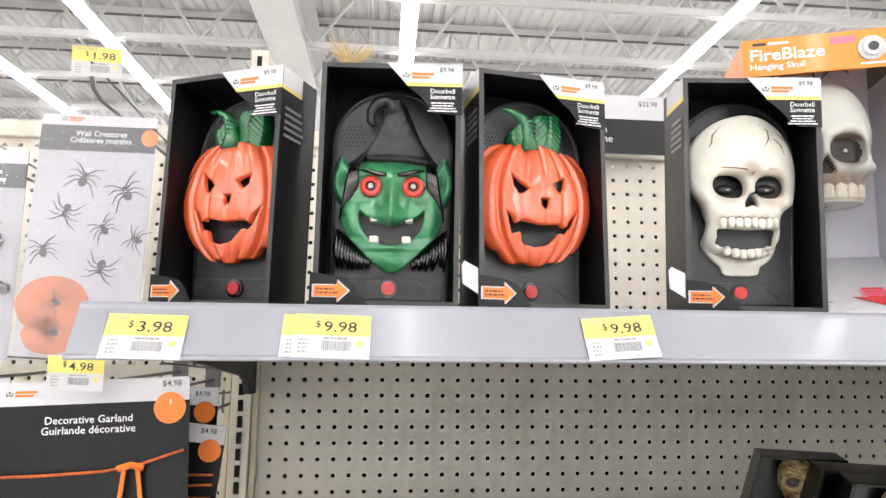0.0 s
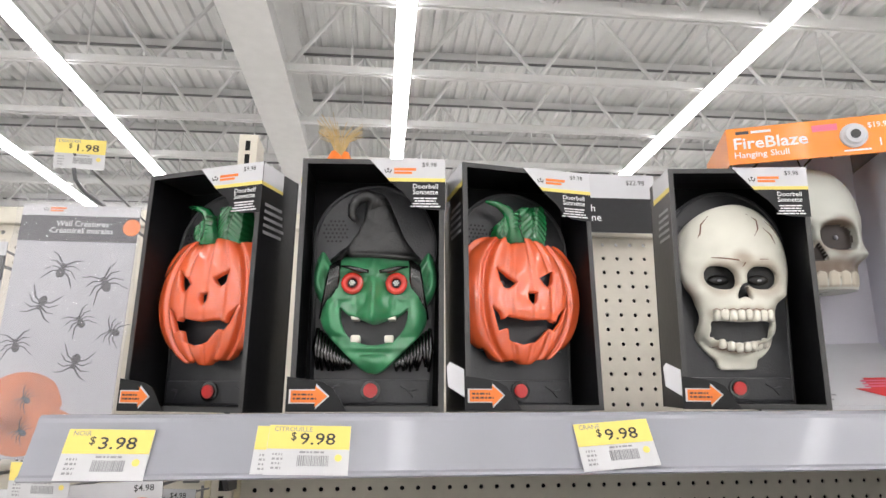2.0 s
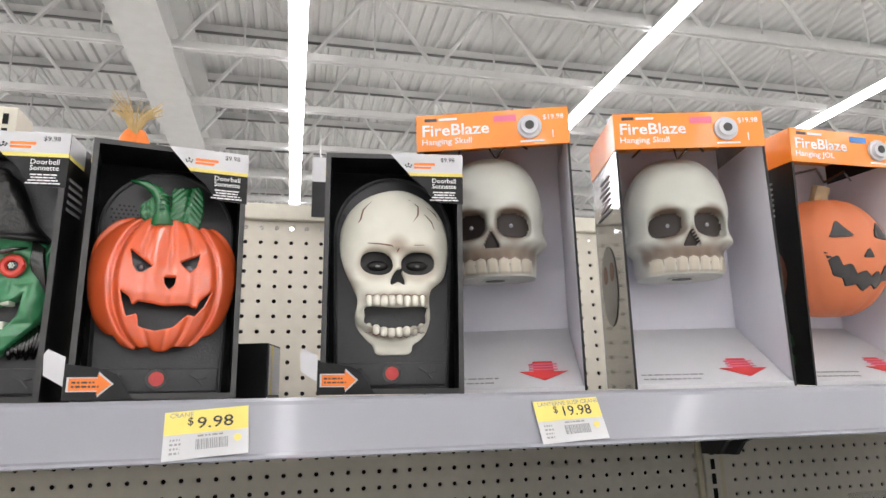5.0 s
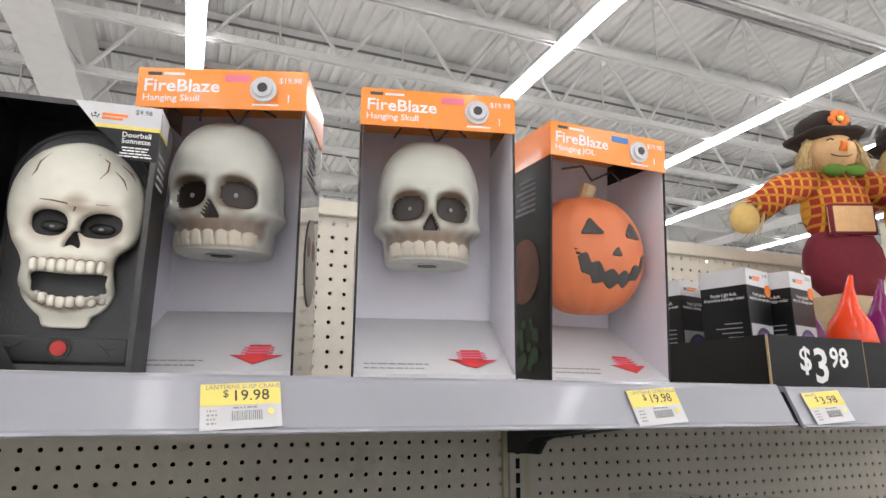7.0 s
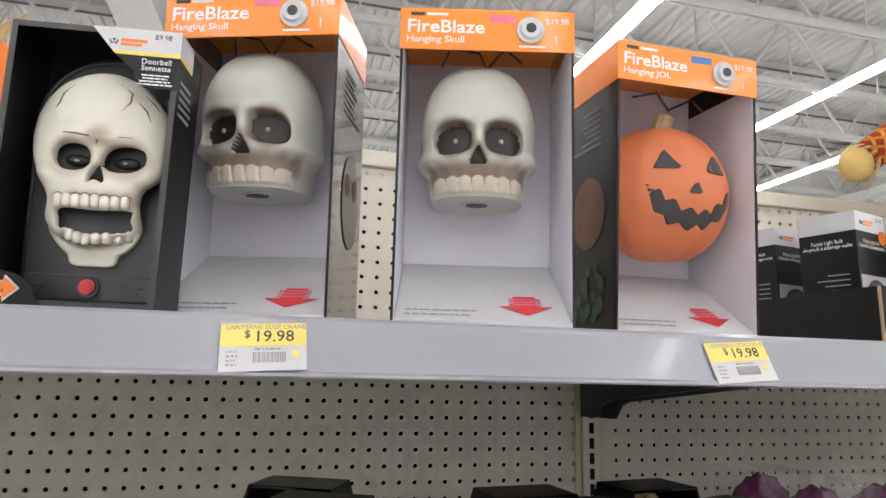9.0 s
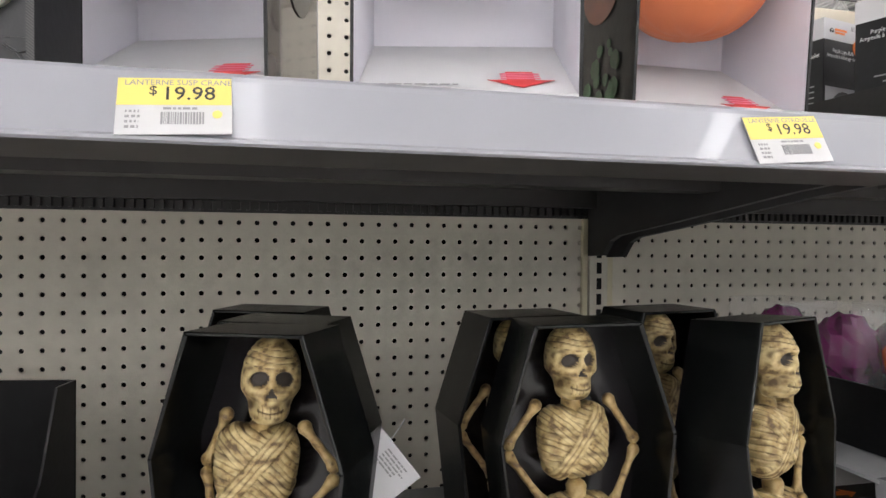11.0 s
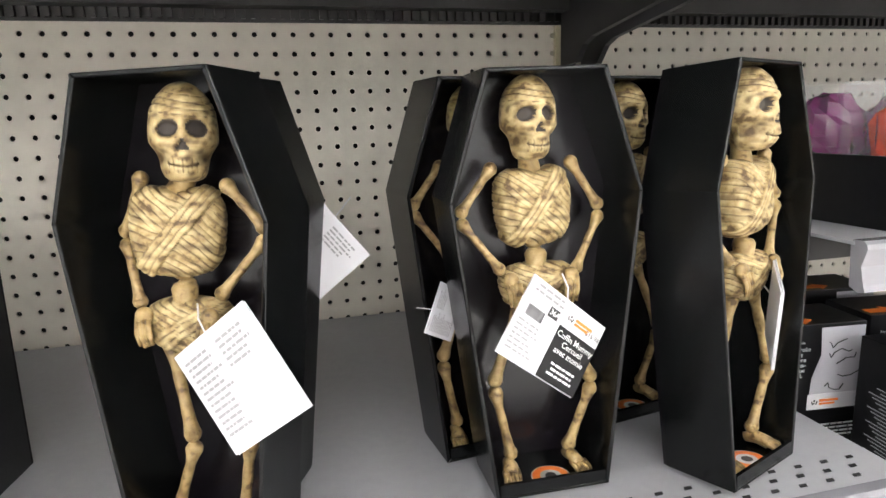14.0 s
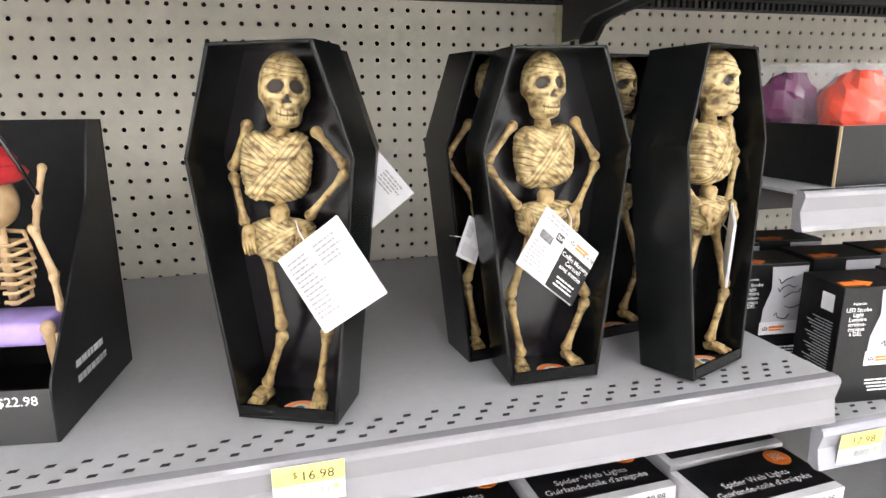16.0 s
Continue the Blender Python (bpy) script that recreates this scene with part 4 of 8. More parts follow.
def pumpkin_face(t, py):
    mm = 0.001
    out = smooth_loop([(a * mm, b * mm) for a, b in ((56, 97), (55, 118), (47, 135), (36, 144), (24, 142), (10, 146), (-8, 147), (-24, 149), (-40, 144), (-52, 128), (-56, 105), (-54, 80), (-47, 60), (-38, 51), (-34, 50.5), (-28, 43), (-18, 39.5), (-9, 41), (-3, 38), (5, 38), (11, 41.5), (22, 42), (29, 46), (32, 50), (40, 53), (49, 66), (54, 82))], 3)
    eyes = [[(-0.0262, 0.1190), (-0.0090, 0.1045), (-0.0150, 0.0995), (-0.0200, 0.0988), (-0.0235, 0.1050)], [(0.0262, 0.1172), (0.0240, 0.1060), (0.0195, 0.1008), (0.0150, 0.1040), (0.0112, 0.1090)]]
    nose = [[(0.0, 0.0962), (0.0090, 0.0966), (0.0080, 0.0892), (0.0040, 0.0855), (0.0008, 0.0895)]]
    mouth = [[(a * mm, b * mm) for a, b in ((-31, 85), (-24, 79.5), (-21.5, 72.5), (-17.5, 76.5), (1, 73), (20, 74.5), (25.5, 71), (28, 78), (37, 86.5), (31.5, 73.5), (24.5, 65), (20, 67), (9, 56), (-4, 53), (-16, 56.5), (-17.5, 66.5), (-25, 64), (-28, 73.5))]]

    def height(x, z, e):
        v = max(-1, min(1, (z - 0.094) / 0.060))
        half = 0.058 * math.sqrt(max(0.08, 1 - v * v))
        u = max(-1, min(1, x / half))
        h = 0.005 + 0.026 * math.sqrt(max(0, 1 - 0.92 * u * u)) * math.sqrt(max(0.05, 1 - 0.86 * v * v))
        for c, w, d in ((-0.64, 0.045, 0.0062), (-0.27, 0.045, 0.0026), (0.10, 0.04, 0.0016), (0.40, 0.045, 0.0026), (0.70, 0.045, 0.0055)):
            h -= d * math.exp(-((u - c) / w) ** 2) * (0.5 + 0.5 * abs(v))
        return max(0.003, h + 0.0016 * bumpf(x, z, 0.002, 0.080, 0.034, 0.010))
    f = part("pumpkin_face", relief(out, eyes + nose + mouth, height, 0.0012, 0.0, shell=0.007), "pumpkin", t, "glossy orange jack-o'-lantern face", pose(0, py, 0), smooth=True)
    for ex, ez in ((-0.0180, 0.1055), (0.0190, 0.1060)):
        part("eye_lamp", ball(bmesh.new(), (ex, -0.0155, ez), 0.0030, 12, 8), "lens", f, smooth=True)
    part("eye_lens", bx(-0.0285, 0.0285, -0.0150, -0.0130, 0.0970, 0.1210), "smoky", f, "smoky grey lens behind the cut eyes")
    part("dark_inside", bx(-0.034, 0.040, -0.0060, -0.001, 0.050, 0.0965), "bell_plate", f)
    bm = bmesh.new()
    pts = [(-0.0310, 0.1785), (-0.0200, 0.1765), (-0.0115, 0.1715), (-0.0070, 0.1640), (-0.0055, 0.1530), (-0.0050, 0.1410)]
    tube(bm, [(a, -0.017, b) for a, b in pts], [0.0014, 0.0030, 0.0050, 0.0062, 0.0068, 0.0100], 12)
    st = part("stem", bm, "stem", f, "glossy green stem and leaf", smooth=True)
    bm = bmesh.new()
    for k in range(7):
        z = 0.142 + k * 0.0042
        tube(bm, [(-0.0120, -0.0185, z - 0.001), (-0.0055, -0.0245, z), (0.0010, -0.0185, z - 0.001)], 0.0012, 6)
    part("stem_ridges", bm, "stem", st, smooth=True)
    for leaf, cx, cz, tilt in (([(0.0005, 0.139), (0.0010, 0.158), (0.0015, 0.1745), (0.0120, 0.1765), (0.0235, 0.1775), (0.0268, 0.161), (0.0235, 0.142), (0.0120, 0.1375)], 0.0135, 0.157, 1), ([(-0.0110, 0.146), (-0.0205, 0.147), (-0.0222, 0.156), (-0.0170, 0.162), (-0.0115, 0.166)], -0.0165, 0.155, -1)):
        def lh(x, z, e, cx=cx, cz=cz, tilt=tilt):
            vein = abs(math.sin((abs(x - cx) * 0.7 + (z - cz) * 0.7) * 820))
            return 0.015 + 0.005 * bumpf(x, z, cx, cz, 0.012, 0.020) + 0.0013 * vein - 0.0022 * math.exp(-((x - cx - tilt * 0.15 * (z - cz)) / 0.0013) ** 2)
        part("leaf", relief(smooth_loop(leaf, 5), [], lh, 0.0010, 0.0), "stem", st, smooth=True)


def witch_face(t, py):
    half = [(0.031, 0.126), (0.0335, 0.112), (0.0345, 0.100), (0.0385, 0.090), (0.0425, 0.082), (0.0437, 0.073), (0.0385, 0.062), (0.028, 0.051), (0.017, 0.040), (0.009, 0.033), (0.003, 0.0300)]
    out = smooth_loop(half + [(-x, z) for x, z in half[::-1]], 3)
    mouth = smooth_loop([(-0.0280, 0.0830), (-0.0215, 0.0775), (-0.0100, 0.0735), (0.0, 0.0700), (0.0100, 0.0735), (0.0215, 0.0775), (0.0280, 0.0825), (0.0262, 0.0680), (0.017, 0.0565), (0.0, 0.0520), (-0.017, 0.0565), (-0.0262, 0.0680)], 3)

    def height(x, z, e):
        u, v = x / 0.047, (z - 0.082) / 0.056
        h = 0.005 + 0.012 * math.sqrt(max(0, 1 - u * u - v * v * 0.8))
        h += 0.0165 * bumpf(x, z, 0, 0.0740, 0.0085, 0.014) + 0.008 * bumpf(x, z, 0, 0.094, 0.0055, 0.018)
        h += 0.0065 * (bumpf(x, z, 0.0345, 0.0760, 0.012, 0.016) + bumpf(x, z, -0.0345, 0.0760, 0.012, 0.016))
        h += 0.0045 * (bumpf(x, z, 0.0095, 0.0755, 0.005, 0.006) + bumpf(x, z, -0.0095, 0.0755, 0.005, 0.006))
        h += 0.0050 * (bumpf(x, z, 0.0180, 0.1145, 0.016, 0.0045) + bumpf(x, z, -0.0180, 0.1145, 0.016, 0.0045))
        h -= 0.0045 * (bumpf(x, z, 0.0182, 0.1030, 0.0115, 0.0095) + bumpf(x, z, -0.0182, 0.1030, 0.0115, 0.0095))
        h += 0.0060 * bumpf(x, z, 0, 0.0385, 0.011, 0.008) - 0.0030 * bumpf(x, z, 0, 0.0462, 0.014, 0.0026)
        h += 0.0030 * bumpf(x, z, 0, 0.0498, 0.020, 0.0022)
        for s in (-1, 1):
            h -= 0.0024 * (bumpf(x, z, s * 0.0255, 0.0905, 0.009, 0.0024) + bumpf(x, z, s * 0.0305, 0.0820, 0.0030, 0.010) + bumpf(x, z, s * 0.0150, 0.0870, 0.0026, 0.007))
            h -= 0.0016 * bumpf(x, z, s * 0.0290, 0.0590, 0.010, 0.0022)
        h -= 0.0025 * bumpf(x, z, 0, 0.1145, 0.0026, 0.009)
        return h + 0.0011 * noise.noise(Vector((x * 170, 0.3, z * 170)))
    f = part("witch_face", relief(out, [mouth], height, 0.0012, 0.0), "witch", t, "green grinning witch face", pose(0.0015, py, 0), smooth=True)
    part("dark_mouth", bx(-0.029, 0.029, -0.003, -0.001, 0.050, 0.084), "bell_plate", f)
    for s in (-1, 1):
        ear = smooth_loop([(s * 0.0335, 0.092), (s * 0.0345, 0.112), (s * 0.0385, 0.123), (s * 0.0455, 0.1320), (s * 0.0510, 0.118), (s * 0.0515, 0.104), (s * 0.0475, 0.092), (s * 0.0425, 0.087)], 4)
        part("ear", relief(ear, [], lambda x, z, e: 0.007 + 0.005 * min(1, e / 0.004) - 0.0075 * bumpf(abs(x), z, 0.0435, 0.107, 0.0050, 0.012), 0.0011, 0.0, rim=1), "witch", f, smooth=True)
        bm = bmesh.new()
        cx, cz = s * 0.0182, 0.1030
        tube(bm, [(cx + 0.0066 * math.cos(a), -0.0165, cz + 0.0066 * math.sin(a)) for a in [2 * math.pi * k / 24 for k in range(25)]], 0.0028, 8)
        disc(bm, (cx, cz), 0.0072, -0.0155, -0.010, 20)
        e = part("eye_ring", bm, "red_eye", f, "red ringed eye", smooth=False)
        part("eye_lamp", ball(bmesh.new(), (cx, -0.0160, cz), (0.0048, 0.0026, 0.0048), 14, 8), "hair", e, smooth=True)
        bm = bmesh.new()
        for k in range(6):
            a = k * math.pi / 3
            ball(bm, (cx + 0.0017 * math.cos(a), -0.0188, cz + 0.0017 * math.sin(a)), 0.0008, 6, 4)
        ball(bm, (cx, -0.0190, cz), 0.0009, 6, 4)
        part("pupil", bm, "tooth", e, "ring of clear lamp beads", smooth=True)
        bm = bmesh.new()
        tube(bm, [(s * 0.0045, -0.0215, 0.1120), (s * 0.012, -0.0225, 0.1128), (s * 0.020, -0.0215, 0.1152), (s * 0.0275, -0.0175, 0.1172)], [0.0017, 0.0023, 0.0018, 0.0008], 7)
        part("eyebrow", bm, "hair", f, smooth=True)
        r = random.Random(20 + s)
        bm = bmesh.new()
        for k in range(12):
            x0 = s * (0.018 + 0.0026 * k)
            z0, z1 = 0.043 + 0.0022 * k, 0.0315 + 0.004 * r.random()
            tube(bm, [(x0, -0.003, z0), (x0 + s * 0.001, -0.0065, (z0 + z1) / 2), (x0 + s * (r.random() - 0.5) * 0.006, -0.0045, z1)], [0.0018, 0.0026, 0.0012], 6)
        part("hair", bm, "hair", f, smooth=True)
        bm = bmesh.new()
        for k in range(6):
            x0 = s * (0.0300 + 0.0013 * k)
            tube(bm, [(x0, -0.013, 0.1235 - 0.001 * k), (x0 + s * 0.0012, -0.0145, 0.108), (x0 + s * (0.002 + 0.0012 * k), -0.011, 0.094 - 0.004 * k)], [0.0018, 0.0025, 0.001], 6)
        part("hair", bm, "hair", f, smooth=True)
    for x, z, w, hh in ((-0.0150, 0.0725, 0.0034, 0.0062), (0.0150, 0.0728, 0.0034, 0.0062), (-0.0145, 0.0545, 0.0038, 0.0060), (0.0130, 0.0545, 0.0038, 0.0060)):
        part("tooth", bx(x - w, x + w, -0.016, -0.004, z, z + hh, bevel=0.0014), "tooth", f, "square white tooth")
    hat = smooth_loop([(-0.0385, 0.1225), (-0.0330, 0.1285), (-0.0235, 0.1345), (-0.0165, 0.1430), (-0.0115, 0.1530), (-0.0090, 0.1630), (-0.0080, 0.1730), (0.0000, 0.1800), (0.0085, 0.1765), (0.0140, 0.1665), (0.0185, 0.1560), (0.0245, 0.1420), (0.0315, 0.1330), (0.0385, 0.1245), (0.0260, 0.1235), (0.0, 0.1255), (-0.0200, 0.1260), (-0.0240, 0.1305), (-0.0280, 0.1240)], 4)

    def hh(x, z, e):
        c = 0.001 + (z - 0.125) * 0.03
        w = 0.037 - (z - 0.122) * 0.50
        crease = 0.0004 * math.sin((z - 0.6 * abs(x - 0.004)) * 420) * bumpf(x, z, 0.004, 0.150, 0.03, 0.02)
        return 0.009 + 0.013 * math.sqrt(max(0, 1 - ((x - c) / max(0.007, w)) ** 2)) + 0.003 * bumpf(0, z, 0, 0.1245, 1, 0.004) + crease
    ht = part("hat", relief(hat, [], hh, 0.0012, 0.0), "hat", f, "black crooked witch hat", smooth=True)
    bm = bmesh.new()
    pts = [(0.0030, 0.1680), (0.0000, 0.1765), (-0.0075, 0.1800), (-0.0155, 0.1770), (-0.0205, 0.1695), (-0.0205, 0.1615), (-0.0165, 0.1570)]
    tube(bm, [(a, -0.015, b) for a, b in pts], [0.0100, 0.0075, 0.0060, 0.0050, 0.0043, 0.0036, 0.0020], 10)
    part("hat_tip", bm, "hat", ht, smooth=True)


def skull_face(t, py):
    mm = 0.001
    out = smooth_loop([(a * mm, b * mm) for a, b in ((3, 177), (18, 174), (31, 167), (42, 154), (47.5, 140), (48.5, 120), (45, 100), (38, 92), (33.5, 88), (31.5, 78), (33, 63), (30, 52), (24, 44.5), (18, 40.5), (15.5, 33), (0, 32), (-13.5, 32.6), (-17, 40), (-22, 44.5), (-30, 54), (-33, 63), (-30.5, 78), (-35, 90), (-41, 102), (-45.5, 116), (-47, 130), (-45, 146), (-37, 160), (-20, 172))], 3)

    def ell(cx, cz, rx, rz, tilt):
        return [(cx + rx * math.copysign(abs(math.cos(a)) ** 0.85, math.cos(a)), cz + rz * math.copysign(abs(math.sin(a)) ** 0.85, math.sin(a)) + tilt * math.cos(a)) for a in [2 * math.pi * k / 26 for k in range(26)]]
    eyes = [ell(-0.0145, 0.1105, 0.0142, 0.0108, -0.0015), ell(0.0215, 0.1105, 0.0150, 0.0106, 0.0015)]
    nose = [smooth_loop([(0.0040, 0.1055), (0.0098, 0.0965), (0.0094, 0.0910), (0.0040, 0.0935), (-0.0016, 0.0907), (-0.0020, 0.0965)], 3)]
    mouth = [smooth_loop([(-0.0225, 0.0735), (0.0025, 0.0725), (0.0275, 0.0735), (0.0285, 0.0660), (0.0270, 0.0580), (0.0025, 0.0545), (-0.0225, 0.0580), (-0.0240, 0.0660)], 3)]

    def height(x, z, e):
        u, v = x / 0.0515, (z - 0.118) / 0.068
        h = 0.005 + 0.022 * math.sqrt(max(0, 1 - u * u - v * v * 0.85))
        h -= 0.0045 * (bumpf(x, z, -0.0145, 0.1105, 0.017, 0.0135) + bumpf(x, z, 0.0215, 0.1105, 0.017, 0.0135))
        h += 0.0042 * bumpf(x, z, 0.0035, 0.1245, 0.030, 0.0055)
        h += 0.0038 * (bumpf(x, z, -0.033, 0.0965, 0.009, 0.007) + bumpf(x, z, 0.037, 0.0965, 0.009, 0.007))
        h += 0.0025 * bumpf(x, z, 0.0025, 0.0860, 0.026, 0.006) + 0.0035 * bumpf(x, z, 0.001, 0.046, 0.022, 0.008)
        h += 0.0026 * bumpf(x, z, 0.004, 0.1065, 0.0035, 0.009)
        h -= 0.0035 * (bumpf(x, z, -0.036, 0.083, 0.010, 0.009) + bumpf(x, z, 0.037, 0.083, 0.010, 0.009))
        return h + 0.0007 * noise.noise(Vector((x * 90, 0.7, z * 90)))
    f = part("skull_face", relief(out, eyes + nose + mouth, height, 0.0012, 0.0, shell=0.008), "bone", t, "aged ivory skull face", pose(0, py, 0), smooth=True)
    part("dark_socket", bx(-0.031, 0.0385, -0.0120, -0.0100, 0.090, 0.1225), "socket", f)
    part("dark_mouth", bx(-0.025, 0.029, -0.004, -0.001, 0.053, 0.076), "bell_plate", f)
    for x in (-0.0135, 0.0210):
        part("eye_lamp", ball(bmesh.new(), (x, -0.0135, 0.1095), (0.0095, 0.003, 0.0045), 12, 8), "socket", f, smooth=True)
        part("lamp_bead", ball(bmesh.new(), (x, -0.0170, 0.1085), (0.0022, 0.001, 0.0012), 8, 6), "lens", f, smooth=True)
    for k in range(8):
        x = -0.0205 + k * 0.00655
        bow = ((x - 0.0025) / 0.024) ** 2
        w = 0.00305 - 0.0004 * (k in (0, 7))
        part("tooth", ball(bmesh.new(), (x, -height(x, 0.0800, 1) - 0.0004, 0.0775 + 0.0006 * math.sin(k * 2.1)), (w, 0.0036, 0.0050), 10, 8, lambda d: (abs(d.x) ** 3 + abs(d.y) ** 3 + abs(d.z) ** 3) ** (-1 / 3)), "tooth", f, "ivory tooth" if k == 0 else "", smooth=True)
        part("tooth", ball(bmesh.new(), (x, -height(x, 0.0500, 1) - 0.0004, 0.0510 + 0.0050 * bow + 0.0005 * math.sin(k * 1.7)), (w, 0.0036, 0.0044), 10, 8, lambda d: (abs(d.x) ** 3 + abs(d.y) ** 3 + abs(d.z) ** 3) ** (-1 / 3)), "tooth", f, smooth=True)
    bm = bmesh.new()
    for q in ([(0.013, 0.168), (0.0215, 0.162), (0.0215, 0.154), (0.017, 0.147)], [(-0.020, 0.166), (-0.027, 0.158), (-0.0285, 0.150), (-0.031, 0.146)], [(0.027, 0.155), (0.033, 0.149), (0.0365, 0.141)], [(0.030, 0.162), (0.037, 0.156), (0.041, 0.150)], [(-0.022, 0.1275), (-0.012, 0.1262), (-0.002, 0.1245), (0.003, 0.122)], [(0.018, 0.1255), (0.027, 0.1262)], [(0.004, 0.128), (0.0045, 0.122), (0.003, 0.119)]):
        tube(bm, [(a, -height(a, b, 1) + 0.0002, b) for a, b in q], [0.0004] + [0.0008] * (len(q) - 2) + [0.0003], 5)
    part("cracks", bm, "bone_dark", f, "fine brown painted cracks")
    bm = bmesh.new()
    for k in range(8):
        x = -0.0205 + k * 0.00655
        for z in (0.0832, 0.0462 + 0.0050 * ((x - 0.0025) / 0.024) ** 2):
            up = 1 if z > 0.07 else -1
            tube(bm, [(x - 0.0030, -height(x - 0.003, z - up * 0.001, 1) - 0.0002, z - up * 0.0012), (x, -height(x, z, 1) - 0.0001, z), (x + 0.0030, -height(x + 0.003, z - up * 0.001, 1) - 0.0002, z - up * 0.0012)], 0.0004, 4)
    part("gum_lines", bm, "bone_dark", f)


BELL = [
    ("pumpkin", (-0.2721, 0.5891, 1.3, 0.1, 1.16, -24.2), "black boxed doorbell with glossy orange pumpkin face, turned aside on shelf"),
    ("witch", (-0.1244, 0.5518, 0.5, 0.5, 0.41, -3.8), "black boxed doorbell with green witch face and black hat"),
    ("pumpkin", (0.0088, 0.5577, 0.8, -0.7, 0.08, 10.1), "black boxed doorbell with orange jack-o'-lantern face and green stem"),
    ("skull", (0.1894, 0.5531, 0.8, 2.5, 0.74, -7.4), "black boxed doorbell with aged ivory skull face"),
]
for kind, (x, y, up, rx, ry, rz), lab in BELL:
    t, py = bell_box(pose(x, y, TOP_SHELF + 0.0016 + up * 0.001, rx, ry, rz), lab, x > 0)
    {"pumpkin": pumpkin_face, "witch": witch_face, "skull": skull_face}[kind](t, py)
# the small dark box lying in the gap
sb = thing("small_carton", pose(0.085, 0.66, TOP_SHELF + 0.0016, 0, 0, -12), "small black printed carton lying behind the doorbells", "carton")
part("carton", bx(-0.03, 0.002, 0, 0.05, 0, 0.052, bevel=0.001), "card_black", sb)
part("end_label", bx(0.0022, 0.0026, 0.004, 0.046, 0.004, 0.050), "card_white", sb)
part("end_stripe", bx(0.0027, 0.0030, 0.010, 0.014, 0.004, 0.050), "yellow_ink", sb)


# ---- boxed hanging lanterns ----
def lantern_box(m, label, jack=False):
    w, h, d, hd = 0.148, 0.270, 0.106, 0.037
    t = thing("lantern_box", m, label, "boxed lantern", "boxed hanging lanterns")
    th = 0.0016
    part("back_panel", bx(-w / 2, w / 2, d - th, d, 0, h), "card_lilac", t)
    for s in (-1, 1):
        sp = part("side_panel", bx(*(sorted((s * w / 2, s * (w / 2 - th)))), 0.0005, d - th - 0.0002, 0, h), "card_black" if jack else "side_photo", t, "glossy printed side panel")
        part("inner_lining", bx(*(sorted((s * (w / 2 - th - 0.0002), s * (w / 2 - th - 0.0009)))), 0.0012, d - th - 0.0004, 0.001, h - hd * 0.7), "card_lilac", sp)
        part("orange_cap", bx(*(sorted((s * (w / 2 + 0.0002), s * (w / 2 + 0.0008)))), 0.0, d, h - hd, h), "orange_card", sp)
        # printed picture on the side
        xo = s * (w / 2 + 0.0006)
        bm = bmesh.new()
        if jack:
            prism(bm, [(0.055 + 0.034 * math.cos(a), 0.115 + 0.036 * math.sin(a)) for a in [2 * math.pi * k / 20 for k in range(20)]], *sorted((xo, xo + s * 0.0003)), "x")
            pic = part("side_picture", bm, "side_dim", sp)
            bm = bmesh.new()
            r = random.Random(8)
            for k in range(26):
                cy, cz, rr = 0.02 + 0.08 * r.random(), 0.012 + 0.05 * r.random(), 0.003 + 0.006 * r.random()
                prism(bm, [(cy + rr * math.cos(a), cz + rr * math.sin(a)) for a in [2 * math.pi * q / 7 for q in range(7)]], *sorted((xo + s * (0.0004 + 0.00001 * k), xo + s * (0.0006 + 0.00001 * k))), "x")
            part("foliage_print", bm, "foliage_dim", pic)
        else:
            prism(bm, [(0.06 + 0.03 * math.cos(a), 0.105 + 0.042 * math.sin(a)) for a in [2 * math.pi * k / 20 for k in range(20)]], *sorted((xo, xo + s * 0.0003)), "x")
            pic = part("side_picture", bm, "side_skull", sp)
            bm = bmesh.new()
            for cy in (0.046, 0.072):
                prism(bm, [(cy + 0.008 * math.cos(a), 0.118 + 0.010 * math.sin(a)) for a in [2 * math.pi * k / 12 for k in range(12)]], *sorted((xo + s * 0.0004, xo + s * 0.0007)), "x")
            part("picture_eyes", bm, "bone_dark", pic)
        bm = bmesh.new()
        r = random.Random(4)
        for k in range(7):
            box(bm, *sorted((xo, xo + s * 0.0003)), 0.03, 0.06 + 0.03 * r.random(), h - hd - 0.018 - k * 0.006, h - hd - 0.0155 - k * 0.006)
        part("side_print", bm, "grey_ink", sp)
    part("bottom_panel", bx(-w / 2 + th, w / 2 - th, 0.0005, d - th - 0.0002, 0, th), "card_white", t)
    part("top_panel", bx(-w / 2 + th, w / 2 - th, 0.0005, d - th - 0.0002, h - th, h), "orange_card", t)
    # sloping white floor with the red arrow
    bm = bmesh.new()
    prism(bm, [(0.001, 0.004), (d - 0.003, 0.062), (d - 0.003, 0.0600), (0.001, 0.0022)], -w / 2 + th + 0.0012, w / 2 - th - 0.0012, "x")
    fl = part("floor_card", bm, "card_white", t, "white sloping inner card")
    tilt = pose(0, 0.001, 0.0046, math.degrees(math.atan2(0.058, d - 0.004)))
    bm = bmesh.new()
    arr = [(0.028, 0.045), (0.047, 0.045), (0.047, 0.026), (0.060, 0.026), (0.0375, 0.010), (0.015, 0.026), (0.028, 0.026)]
    prism(bm, arr, 0.0002, 0.0005, "z")
    ar = part("red_arrow", bm, "red_ink", fl, "printed red arrow", tilt)
    bm = bmesh.new()
    for z in range(3):
        box(bm, 0.024, 0.051, 0.028 + z * 0.005, 0.0305 + z * 0.005, 0.0005, 0.0007)
    part("arrow_print", bm, "pink_ink", fl, "", tilt)
